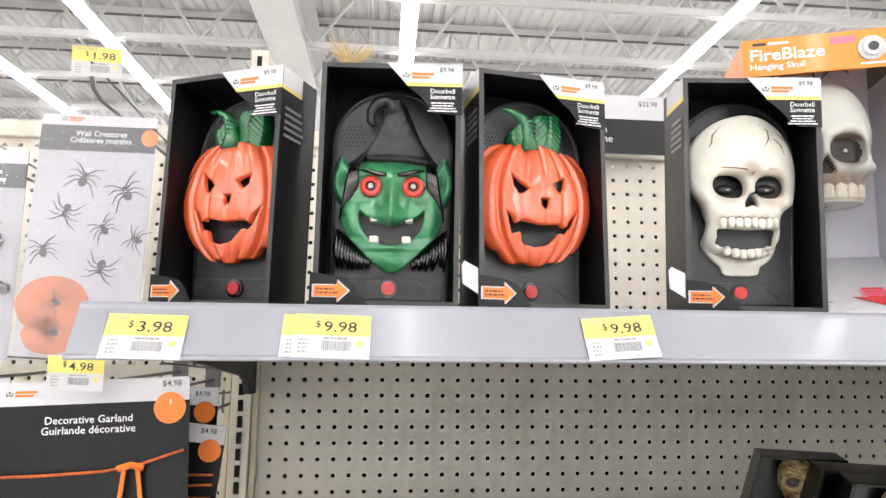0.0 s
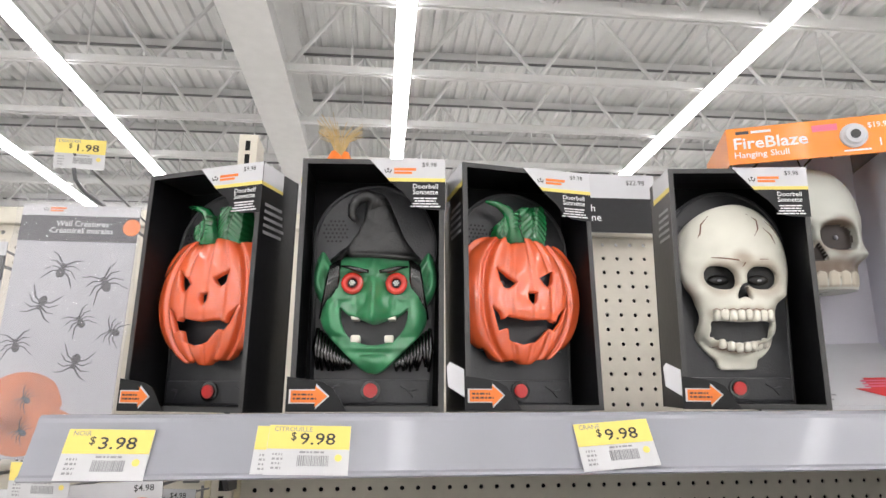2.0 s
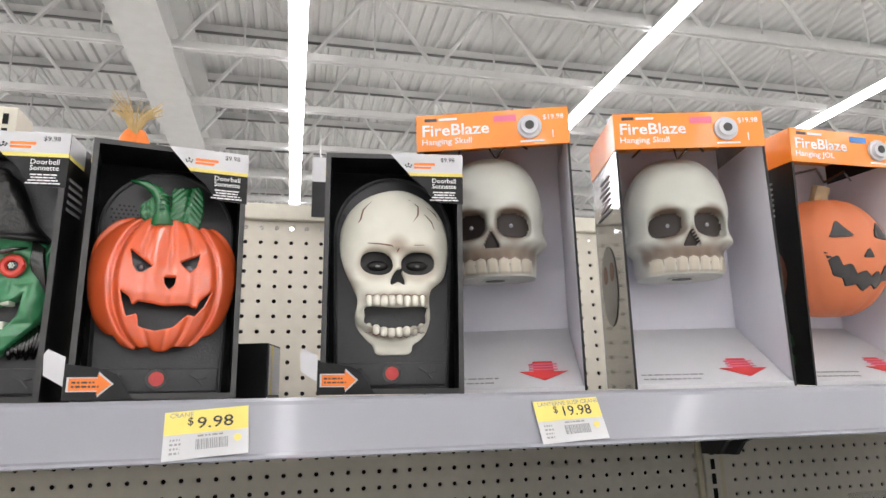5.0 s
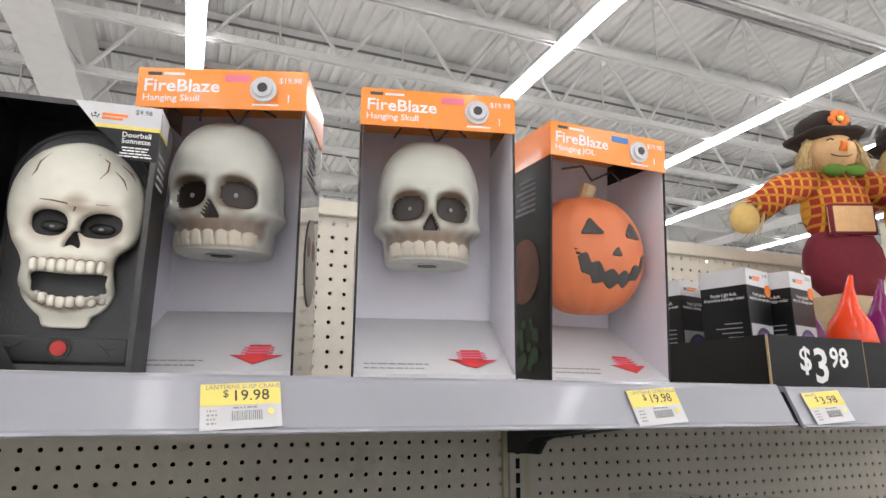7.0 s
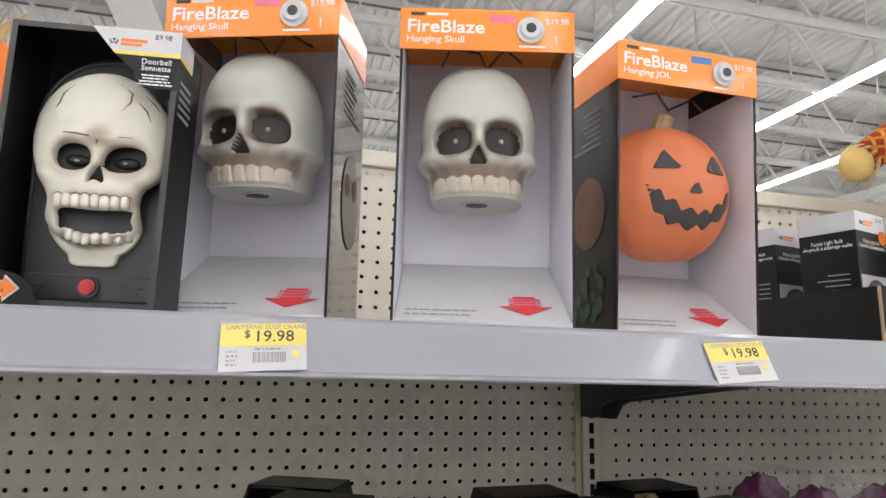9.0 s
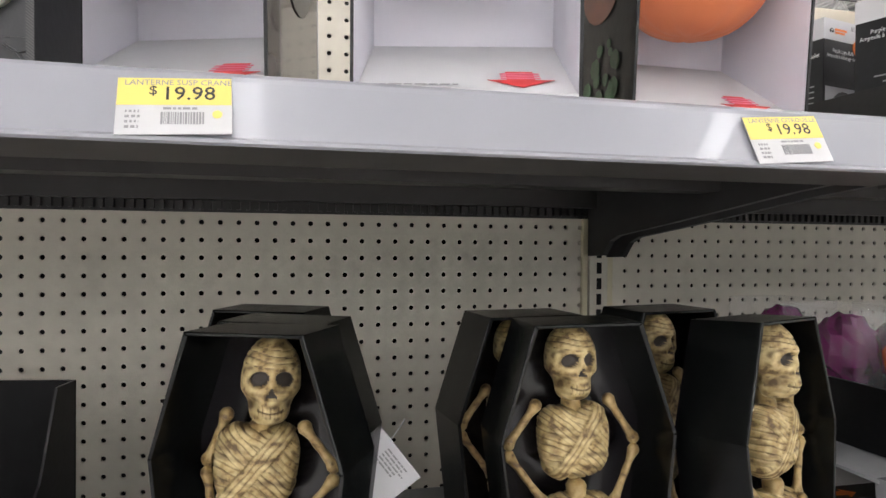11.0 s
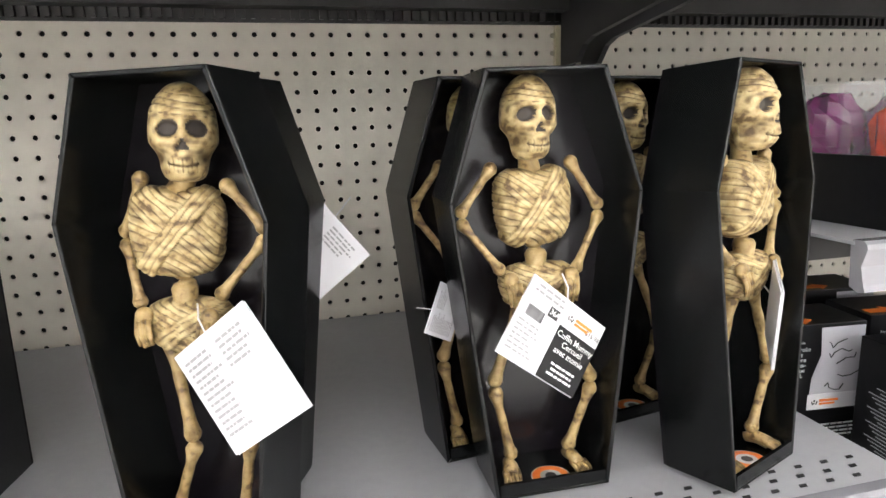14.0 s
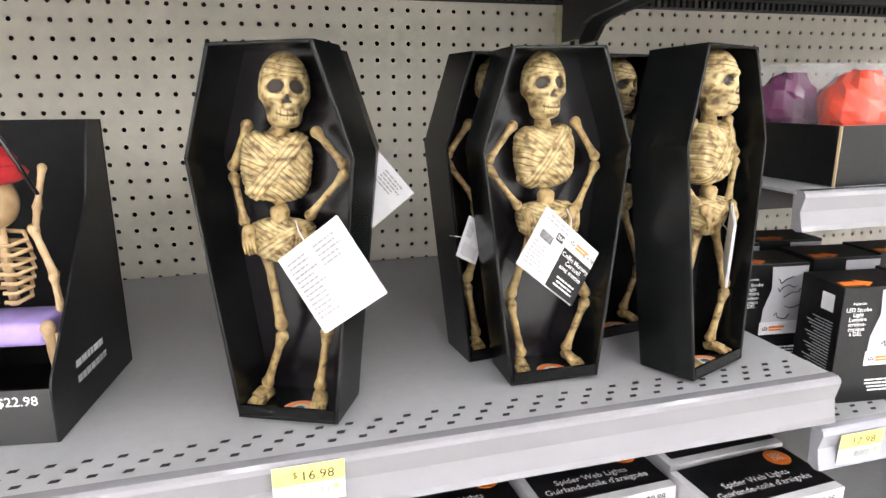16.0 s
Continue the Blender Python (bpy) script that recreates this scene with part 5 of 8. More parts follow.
    bm = bmesh.new()
    r = random.Random(3)
    for z in range(2):
        x = -0.063
        while x < -0.012 - z * -0.004:
            ww = 0.003 + 0.006 * r.random()
            box(bm, x, x + ww, 0.007 + z * 0.008, 0.009 + z * 0.008, 0.0002, 0.0004)
            x += ww + 0.0014
    part("floor_print", bm, "grey_ink", fl, "", tilt)
    # thin front frame and the orange header with its print
    part("front_edge", bx(-w / 2, -w / 2 + 0.0022, -0.0004, 0.0004, 0, h - hd), "card_black", t)
    part("front_edge", bx(w / 2 - 0.0022, w / 2, -0.0004, 0.0004, 0, h - hd), "card_black", t)
    part("front_sill", bx(-w / 2 + 0.0022, w / 2 - 0.0022, -0.0004, 0.0004, 0, 0.0035), "card_white", t)
    hb = part("header", bx(-w / 2 - 0.0006, w / 2 + 0.0006, -0.0016, 0.0003, h - hd, h + 0.0006, bevel=0.0004), "orange_card", t, "orange printed header band")
    y = -0.0018
    letters("title_print", "FireBlaze", 0.0165, "white_ink", hb, pose(-0.0695, y, h - 0.0215), width=0.066, weight=0.018)
    letters("subtitle_print", "Hanging JOL" if jack else "Hanging Skull", 0.0085, "white_ink", hb, pose(-0.0695, y, h - 0.0305), width=0.049, weight=0.012)
    bm = bmesh.new()
    box(bm, -0.066, -0.054, y - 0.0002, y + 0.0001, h - 0.0065, h - 0.0035)
    part("maker_bar", bm, "ink", hb)
    part("maker_bar", bx(-0.052, -0.034, y - 0.0002, y + 0.0001, h - 0.0062, h - 0.0038), "white_ink", hb)
    part("pink_flash", bx(0.002, 0.024, y - 0.0002, y + 0.0001, h - 0.011, h - 0.0045, bevel=0.00005), "blue_ink" if jack else "pink_ink", hb)
    bm = bmesh.new()
    disc(bm, (0.0365, h - 0.0185), 0.0118, y - 0.006, y + 0.0004, 24)
    bmesh.ops.bevel(bm, geom=[e for e in bm.edges if e.verts[0].co.y < y - 0.005 and e.verts[1].co.y < y - 0.005], offset=0.0035, segments=3, affect="EDGES")
    ey = part("eyeball_button", bm, "card_white", hb, "white round eyeball try-me button")
    bm = bmesh.new()
    disc(bm, (0.0365, h - 0.0185), 0.0044, y - 0.0066, y - 0.0060, 16)
    part("pupil", bm, "ink", ey)
    letters("price_print", "$19.98", 0.0075, "white_ink", hb, pose(0.0495, y, h - 0.0115), width=0.020)
    letters("count_print", "1", 0.011, "white_ink", hb, pose(0.056, y, h - 0.030))
    bm = bmesh.new()
    box(bm, 0.027, 0.050, y - 0.0002, y + 0.0001, h - 0.0335, h - 0.0318)
    part("small_print", bm, "white_ink", hb)
    return t


def lantern_shape(d):
    cut = 0.66 / -d.z if d.z < -0.66 else 1.0
    z = d.z * 0.060 * cut
    jaw = smooth01((-0.012 - z) / 0.010)
    p = 2.5 if d.z > 0 else 3.6
    h = max(0, 1 - abs(d.z * cut) ** p) ** (1 / p) * (1 if cut == 1 else math.hypot(d.x, d.y) * cut / 0.7512)
    flat = math.hypot(d.x, d.y) or 1
    ux, uy = d.x / flat, d.y / flat
    e = max(1e-6, abs(ux) ** 2.4 + abs(uy) ** 2.4) ** (-1 / 2.4)
    return ux * e * h * (0.0445 - 0.0070 * jaw), uy * e * h * (0.047 - 0.002 * jaw), z


def lantern_marks(x, y, z):
    front = y < -0.008
    eye = 0
    for s in (-1, 1):
        rho = (abs((x - s * 0.0178) / 0.0142) ** 2.8 + abs((z + 0.0005 + 0.10 * (abs(x) - 0.018)) / 0.0104) ** 2.8) ** (1 / 2.8)
        eye = max(eye, smooth01((1.12 - rho) / 0.28) * front)
    nose = front and -0.0185 < z < -0.0045 and abs(x) < 0.0062 * smooth01((-0.002 - z) / 0.016) - 0.0026 * (z < -0.0165) * (abs(x) < 0.0015)
    top = -0.0268 + 0.0008 * math.cos(x / 0.0092 * 2 * math.pi) - 0.5 * x * x
    tooth = front and abs(x) < 0.0320 and -0.0375 < z < top
    return eye, nose, tooth


def lantern_place(d):
    x, y, z = lantern_shape(d)
    eye, nose, tooth = lantern_marks(x, y, z)
    if y < 0:
        f = min(1, -y / 0.03)
        y -= f * (0.0028 * gauss((z - 0.0125) / 0.005) * gauss(x / 0.034) + 0.0024 * gauss(x / 0.005) * gauss((z - 0.002) / 0.012))
        y += f * 0.0045 * gauss((abs(x) - 0.032) / 0.009) * gauss((z + 0.0235) / 0.005)
        y += 0.0115 * eye + (0.007 if nose else 0)
        y -= (0.0022 + 0.0012 * strand(x + 0.0046, 0.0092)) if tooth else 0
    k = 1 + 0.045 * gauss((z + 0.0130) / 0.005) * smooth01((abs(x) - 0.024) / 0.012) * (y < 0.01) - 0.05 * gauss((z + 0.001) / 0.010) * smooth01((abs(x) - 0.033) / 0.006) * (y < 0)
    return Vector((x * k, y, z))


def lantern_index(d):
    x, y, z = lantern_shape(d)
    eye, nose, tooth = lantern_marks(x, y, z)
    return 1 if eye > 0.92 or nose else 2 if tooth and strand(x + 0.0046, 0.0092) > 0.12 else 0


def lantern_skull(m):
    """A hollow plastic skull lantern: domed cranium, deep sockets, cheekbones and a flat-bottomed jaw with a row of teeth."""
    t = thing("skull_lantern", m, "pale grey-green plastic skull lantern hanging inside its open box", "skull lantern", "hanging skull lanterns")
    bm = bmesh.new()
    sculpt(bm, lantern_place, lantern_index, lambda d: 0.0, 220, 170)
    sh = part("shell", bm, "skull_grey", t, smooth=True)
    for k in ("socket_brown", "ivory_dull"):
        sh.data.materials.append(M[k])
    for s in (-1, 1):
        part("eye_lamp", ball(bmesh.new(), (s * 0.0165, -0.0365, -0.001), 0.0018, 8, 6), "lens", t, smooth=True)
    bm = bmesh.new()
    disc(bm, (0.0, -0.008), 0.0125, -0.0404, -0.0392, 20, "z")
    cap = part("base_cap", bm, "skull_grey", t)
    bm = bmesh.new()
    disc(bm, (0.0, -0.008), 0.0085, -0.0409, -0.0405, 18, "z")
    part("cap_slot", bm, "socket", cap, "dark round battery opening")
    bm = bmesh.new()
    tube(bm, [(-0.030, 0.01, 0.068), (-0.022, -0.012, 0.074), (0.0, -0.018, 0.068), (0.006, -0.006, 0.060), (0.020, -0.012, 0.074), (0.034, 0.006, 0.070)], 0.0011, 6)
    part("hanging_cord", bm, "hair", t, "black hanging cord", smooth=True)
    return t


def jack_lantern(m):
    def fn(d):
        a = math.atan2(d.y, d.x)
        s = math.sqrt(max(0, 1 - d.z * d.z))
        return 1 - 0.035 * (1 - abs(math.sin(a * 5))) ** 2 * s - 0.10 * math.exp(-((1 - d.z) / 0.05)) - 0.06 * math.exp(-((1 + d.z) / 0.05))
    t = thing("jack_lantern", m, "matt orange plastic jack-o'-lantern hanging inside its open box", "pumpkin lantern")
    R = (0.0545, 0.0500, 0.0560)
    part("shell", ball(bmesh.new(), (0, 0, 0), R, 60, 30, fn), "jack", t, smooth=True)

    def face(poly, name, mat="ink"):
        def height(x, z, e):
            dx, dz = x / R[0], z / R[2]
            y = math.sqrt(max(0.02, 1 - dx * dx - dz * dz))
            d = Vector((dx, -y, dz)).normalized()
            return (Vector((R[0] * d.x, R[1] * d.y, R[2] * d.z)) * fn(d)).y * -1 + 0.0012
        bm = relief(poly, [], height, 0.0014, -0.030)
        return part(name, bm, mat, t, "", smooth=False)
    for s in (-1, 1):
        face([(s * 0.010, 0.012), (s * 0.030, 0.011), (s * 0.021, 0.027)], "eye_patch")
    face([(-0.005, -0.006), (0.006, -0.006), (0.001, 0.003)], "nose_patch")
    face([(-0.036, 0.004), (-0.030, -0.006), (-0.026, -0.004), (-0.022, -0.013), (-0.015, -0.011), (-0.010, -0.020), (-0.003, -0.0165), (0.004, -0.022), (0.010, -0.0165), (0.017, -0.020), (0.021, -0.011), (0.028, -0.012), (0.031, -0.003), (0.036, 0.001), (0.033, -0.014), (0.026, -0.024), (0.018, -0.025), (0.013, -0.032), (0.005, -0.028), (-0.002, -0.034), (-0.009, -0.028), (-0.017, -0.030), (-0.021, -0.023), (-0.028, -0.021), (-0.031, -0.012)], "mouth_patch")
    bm = bmesh.new()
    tube(bm, [(0, 0, 0.048), (0.001, -0.001, 0.057), (0.003, -0.003, 0.066)], [0.010, 0.0075, 0.0078], 10)
    part("stem", bm, "bone_toy", t, "tan moulded stem", smooth=False)
    bm = bmesh.new()
    tube(bm, [(-0.03, -0.01, 0.075), (-0.012, -0.016, 0.079), (0.004, -0.006, 0.070), (0.022, -0.012, 0.080), (0.04, 0.0, 0.076)], 0.0011, 6)
    part("hanging_cord", bm, "hair", t, smooth=True)
    return t


for (x, y, rx, ry, rz), jk, lab in (((0.2975, 0.5903, 2.5, -0.2, -18.8), False, "orange-topped open box holding a grey skull lantern, turned aside"), ((0.4894, 0.5532, 1.4, 0.1, -13.8), False, "orange-topped open box with white lining holding a skull lantern"), ((0.6927, 0.5748, 3.6, 0.2, -0.4), True, "orange-topped open box with dark sides holding a pumpkin lantern")):
    base = pose(x, y, TOP_SHELF + 0.0018, rx, ry, rz)
    lantern_box(base, lab, jk)
    if jk:
        jack_lantern(base @ pose(-0.001, 0.0470, 0.138, 0, 0, 2) @ Matrix.Diagonal((1.29, 1.12, 1.25, 1)))
    else:
        lantern_skull(base @ pose(-0.004, 0.0520, 0.1600, 2, 0, -2) @ Matrix.Diagonal((1.17, 1.05, 1.27, 1)))


# ---- toy coffins with mummies ----
CW0, CW1, CW2, CH, CD, CMID = 0.0451, 0.0714, 0.0435, 0.3129, 0.0604, 0.719


def coffin_outline(k=0.0):
    b, m, t = CW0 - k, CW1 - k, CW2 - k
    return [(-b, k), (b, k), (m, CH * CMID), (t, CH - k), (-t, CH - k), (-m, CH * CMID)]


def build_coffin(m, label):
    t = thing("toy_coffin", m, label, "toy coffin", "toy coffins on the shelf")
    part("back_panel", prism(bmesh.new(), coffin_outline(0.0003), CD - 0.003, CD), "coffin_in", t, "glossy black back panel")
    o, i = coffin_outline(), coffin_outline(0.0028)
    names = ("foot_panel", "side_panel", "head_side_panel", "head_panel", "head_side_panel", "side_panel")
    for k in range(6):
        q = (k + 1) % 6
        bm = bmesh.new()
        pts = [o[k], o[q], i[q], i[k]]
        a = [bm.verts.new((p[0], 0, p[1])) for p in pts]
        b = [bm.verts.new((p[0], CD - 0.0032, p[1])) for p in pts]
        bm.faces.new(a)
        bm.faces.new(b[::-1])
        for j in range(4):
            bm.faces.new((a[j], b[j], b[(j + 1) % 4], a[(j + 1) % 4]))
        bmesh.ops.recalc_face_normals(bm, faces=bm.faces[:])
        bmesh.ops.bevel(bm, geom=[e for e in bm.edges if e.verts[0].co.y == 0 and e.verts[1].co.y == 0], offset=0.0006, segments=1, affect="EDGES")
        part(names[k], bm, "coffin", t)
    bm = bmesh.new()
    box(bm, -CW0 + 0.003, CW0 - 0.003, 0.0, 0.003, 0.003, 0.012)
    part("front_sill", bm, "coffin", t)
    # round try-me sticker on the floor of the coffin
    bm = bmesh.new()
    disc(bm, (0.004, 0.017), 0.0155, 0.0030, 0.0034, 24, "z")
    st = part("sticker", bm, "card_white", t, "round orange, white and black sticker")
    for rr, mat, z in ((0.0145, "orange_ink", 0.0036), (0.0085, "card_white", 0.0038), (0.0045, "ink", 0.0040)):
        bm = bmesh.new()
        disc(bm, (0.004, 0.017), rr, z - 0.0001, z, 22, "z")
        part("sticker_ring", bm, mat, st)
    return t


def bone(bm, a, b, r, knob=1.5):
    a, b = Vector(a), Vector(b)
    n = 9
    rad = [r * (1 + (knob - 1) * (math.exp(-((i / (n - 1)) / 0.11) ** 2) + math.exp(-(((1 - i / (n - 1))) / 0.11) ** 2))) * (1 + 0.07 * math.sin(i * 2.3)) for i in range(n)]
    pts = [a.lerp(b, i / (n - 1)) for i in range(n)]
    tube(bm, pts, rad, 9)
    ball(bm, a, r * knob * 0.95, 9, 6)
    ball(bm, b, r * knob * 0.95, 9, 6)


# the little skull: sockets, nose and mouth are hollows of the mould
def skull_shape(d):
    z = d.z * 0.0305
    low = smooth01((-0.002 - z) / 0.017)
    p = 2.0 + 2.2 * low
    h = (1 - abs(d.z) ** p) ** (1 / p) if abs(d.z) < 1 else 0
    flat = math.hypot(d.x, d.y) or 1
    ux, uy = d.x / flat, d.y / flat
    x = ux * h * (0.0205 - 0.0056 * low)
    y = uy * h * ((0.0205 + 0.001 * low) if uy < 0 else 0.0235 - 0.0150 * low)
    return x, y, z


def skull_marks(x, y, z):
    """Depth of the hollow, height of the relief and the wash at a place of the skull."""
    front = 1 if y < -0.002 else 0
    eye = 0
    for s in (-1, 1):
        rho = math.hypot((x - s * 0.0082) / 0.0062, (z - 0.0020 + 0.12 * (abs(x) - 0.008)) / 0.0054)
        eye = max(eye, smooth01((1.12 - rho) / 0.3) * front)
    hw = 0.0033 * max(0, min(1, (-0.0032 - z) / 0.006))
    nose = front * (1 if -0.0108 < z < -0.0036 and abs(x) < hw else 0)
    mouth = front * gauss((z + 0.0205 - 0.25 * x * x / 0.01) / 0.0007) * (abs(x) < 0.0088)
    teeth = front * (-0.0245 < z < -0.0158) * (abs(x) < 0.0085)
    gap = teeth * (1 - strand(x, 0.0026))
    return eye, nose, mouth, gap


def head_wrap(x, y, z):
    a = math.atan2(x, -y)
    u = z + 0.0016 * math.sin(a * 1.6 + 0.6) + 0.0012 * lump_noise(x, y, z, 90)
    if 0.0100 < u < 0.0226:
        return strand(u - 0.0100, 0.0042)
    return 1.0


def skull_place(d):
    x, y, z = skull_shape(d)
    eye, nose, mouth, gap = skull_marks(x, y, z)
    y0 = y
    if y < 0:
        y -= 0.0016 * gauss((z - 0.0085) / 0.0026) * gauss(x / 0.016)
        y -= 0.0022 * gauss((z + 0.0185) / 0.006) * gauss(x / 0.009)
        y -= 0.0016 * gauss((z + 0.003) / 0.004) * gauss(x / 0.0022)
        y += 0.0048 * gauss((abs(x) - 0.0125) / 0.0034) * gauss((z + 0.0150) / 0.0042)
        y += 0.0070 * eye + 0.0045 * nose + 0.0022 * mouth + 0.0009 * gap
    k = 1 + 0.05 * gauss((z + 0.0070) / 0.003) * (abs(x) > 0.010)
    k *= 1 - 0.07 * (1 - head_wrap(x, y0, z)) + 0.022 * (0.0100 < z < 0.0226) + 0.012 * lump_noise(x, y0, z, 160)
    return Vector((x * k, y * k, z))


def skull_index(d):
    x, y, z = skull_shape(d)
    eye, nose, mouth, gap = skull_marks(x, y, z)
    return 2 if eye > 0.55 or nose else 1


def skull_wash(d):
    x, y, z = skull_shape(d)
    eye, nose, mouth, gap = skull_marks(x, y, z)
    cheek = gauss((abs(x) - 0.0125) / 0.004) * gauss((z + 0.0150) / 0.005) * (y < 0)
    streak = max(0, lump_noise(x * 0.7, y, z * 1.5, 190)) * 1.3
    return min(1, 0.9 * eye + 1.0 * mouth + 0.7 * gap + 0.75 * cheek + 0.95 * (1 - head_wrap(x, y, z)) + streak)


# the wrapped chest and hips: strips crossing over strips
def chest_field(x, z):
    """Height of the bandages over the chest and how deep in a groove the place lies."""
    wob = 0.0009 * lump_noise(x, 0, z, 110)
    u1 = (x * 0.80 - (z - 0.001) * 0.60) + wob
    u2 = (x * 0.66 + (z - 0.003) * 0.75) + wob
    if abs(u1) < 0.0058:
        g = strand(u1 + 0.0058, 0.0039)
        return 0.0030 + 0.0012 * g, g
    if abs(u2) < 0.0080 and (x < 0.002 or z < 0):
        g = strand(u2 + 0.0080, 0.0040)
        return 0.0016 + 0.0012 * g, g
    v = z * 0.80 + x * 0.50 + 7.0 * x * x + wob * 1.6
    g = 0.25 + 0.75 * strand(v, 0.0042)
    if z > 0.013:
        g = max(g, 0.30 + lump_noise(x, 0, z * 2, 200))
    return 0.0019 * g, g


CHEST_R = Vector((0.0275, 0.0150, 0.0280))
HIP_R = Vector((0.0280, 0.0140, 0.0165))


def super_dir(d, p):
    return d * (abs(d.x) ** p + abs(d.y) ** p + abs(d.z) ** p) ** (-1 / p)


def chest_place(d):
    q = super_dir(d, 3.0)
    x, z = q.x * CHEST_R.x * (1 + 0.07 * q.z), q.z * CHEST_R.z
    h, g = chest_field(x, z)
    n = Vector((d.x * 0.5, d.y, d.z * 0.5)).normalized()
    dip = 0.0016 * gauss((x) / 0.006) * gauss((z - 0.026) / 0.012)
    return Vector((x, q.y * CHEST_R.y + (dip if d.y < 0 else 0), z - 0.004 * gauss(x / 0.009) * smooth01(q.z - 0.4))) + n * h


def chest_wash(d):
    q = super_dir(d, 3.0)
    x, z = q.x * CHEST_R.x, q.z * CHEST_R.z
    g = chest_field(x, z)[1]
    neck = gauss(x / 0.010) * smooth01((z - 0.022) / 0.006)
    return min(1, 0.85 * (1 - g) + 0.7 * neck + 1.1 * max(0, lump_noise(x * 0.7 + z * 0.4, 0.3, z * 1.3, 150)))


def chest_index(d):
    return 1


def hip_field(x, z):
    wob = 0.0010 * lump_noise(x, 1, z, 120)
    u = x * 0.42 + z * 0.9 + wob
    v = x * -0.48 + z * 0.88 + wob
    if abs(v + 0.002) < 0.0050:
        g = strand(v, 0.0034)
        return 0.0016 + 0.0011 * g, g
    g = strand(u, 0.0036)
    return 0.0011 * g, g


def hip_place(d):
    q = super_dir(d, 2.6)
    x, z = q.x * HIP_R.x * (1 + 0.10 * q.z), q.z * HIP_R.z
    h, g = hip_field(x, z)
    return Vector((x, q.y * HIP_R.y, z - 0.004 * gauss(x / 0.012) * smooth01(-q.z))) + d * h


def hip_wash(d):
    q = super_dir(d, 2.6)
    x, z = q.x * HIP_R.x, q.z * HIP_R.z
    return min(1, 1.0 * (1 - hip_field(x, z)[1]) + 0.8 * max(0, lump_noise(x, 0.6, z * 1.5, 150)))


def mummy_mesh(head, chest, hip, shoulder, elbow, wrist, knee, ankle):
    """A little bandaged skeleton, hands on hips, its soles at z = 0. Each joint is given as (x, z) for both sides in millimetres;
    head and chest as (x, z, turn, lean) in millimetres and degrees."""
    mm = 0.001
    bm = bmesh.new()

    def settle(n0, x, y, z, turn=0, lean=0):
        bm.verts.ensure_lookup_table()
        m = pose(x * mm, y, z * mm, 0, lean, turn)
        for v in bm.verts[n0:]:
            v.co = m @ v.co
    sculpt(bm, skull_place, skull_index, skull_wash, 120, 96)
    settle(0, head[0], -0.002, head[1], head[2], head[3])
    n0 = len(bm.verts)
    sculpt(bm, chest_place, chest_index, chest_wash, 220, 150)
    settle(n0, chest[0], 0.002, chest[1], chest[2], chest[3])
    n0 = len(bm.verts)
    sculpt(bm, hip_place, chest_index, hip_wash, 110, 70)
    settle(n0, hip[0], 0.002, hip[1])
    n0 = len(bm.faces)
    hx, cx, px = head[0] * mm, chest[0] * mm, hip[0] * mm
    hz, cz, pz = head[1] * mm, chest[1] * mm, hip[1] * mm
    tube(bm, [(hx, 0.006, hz - 0.014), (hx * 0.6 + cx * 0.4, 0.004, hz - 0.027), (cx, 0.003, cz + 0.022)], [0.0078, 0.0068, 0.0092], 12)
    mid = ((cx + px) / 2, 0.002, (cz - 0.028 + pz + 0.026) / 2)
    ball(bm, (mid[0], mid[1], mid[2] + 0.0030), (0.0072, 0.0066, 0.0040), 12, 7)
    ball(bm, (mid[0] + 0.001, mid[1], mid[2] - 0.0030), (0.0062, 0.0060, 0.0034), 12, 7)
    tube(bm, [(px, 0.000, pz + 0.0270), (px, 0.000, pz + 0.0240), (px, 0.000, pz + 0.0140), (px, 0.001, pz + 0.006)], [0.0068, 0.0085, 0.0076, 0.0105], 12)
    for i, s in ((0, -1), (1, 1)):
        sh, el, wr, kn, an = ((p[i][0] * mm, p[i][1] * mm) for p in (shoulder, elbow, wrist, knee, ankle))
        bone(bm, (sh[0], 0.002, sh[1]), (el[0], 0.004, el[1] + 0.004), 0.0032, 1.75)
        bone(bm, (el[0], 0.003, el[1] - 0.0055), (wr[0], -0.004, wr[1]), 0.0030, 1.75)
        # the hand, laid on the hip
        ball(bm, (px + s * 0.0235, -0.0115, pz + 0.007), (0.0062, 0.0050, 0.0066), 12, 8)
        for k in range(4):
            bx0 = px + s * (0.0275 - k * 0.0030)
            tube(bm, [(bx0, -0.0130 - 0.0008 * k, pz + 0.006), (bx0 - s * 0.0012, -0.0168, pz - 0.003), (bx0 - s * 0.0022, -0.0160, pz - 0.0125 + 0.001 * abs(k - 1))], [0.0020, 0.0018, 0.0011], 7)
        bone(bm, (px + s * 0.0145, 0.000, pz - 0.014), (kn[0], -0.001, kn[1] + 0.005), 0.0039, 1.6)
        bone(bm, (kn[0], -0.001, kn[1] - 0.0055), (an[0], 0.001, an[1]), 0.0036, 1.7)
        out = s * 0.25
        tube(bm, [(an[0], 0.006, 0.0065), (an[0] + out * 0.006, -0.003, 0.0090), (an[0] + out * 0.014, -0.012, 0.0062)], [0.0055, 0.0074, 0.0078], 12, 0.65)
        for k in range(5):
            x = an[0] + s * (-0.0055 + k * 0.0028) + out * 0.012
            tube(bm, [(x, -0.009, 0.0072), (x + out * 0.004, -0.0170, 0.0056), (x + out * 0.007, -0.0225 + 0.0014 * abs(k - 1), 0.0022)], [0.0018, 0.0017, 0.0014], 7)
    lay = bm.verts.layers.float["brown_wash"]
    bm.faces.ensure_lookup_table()
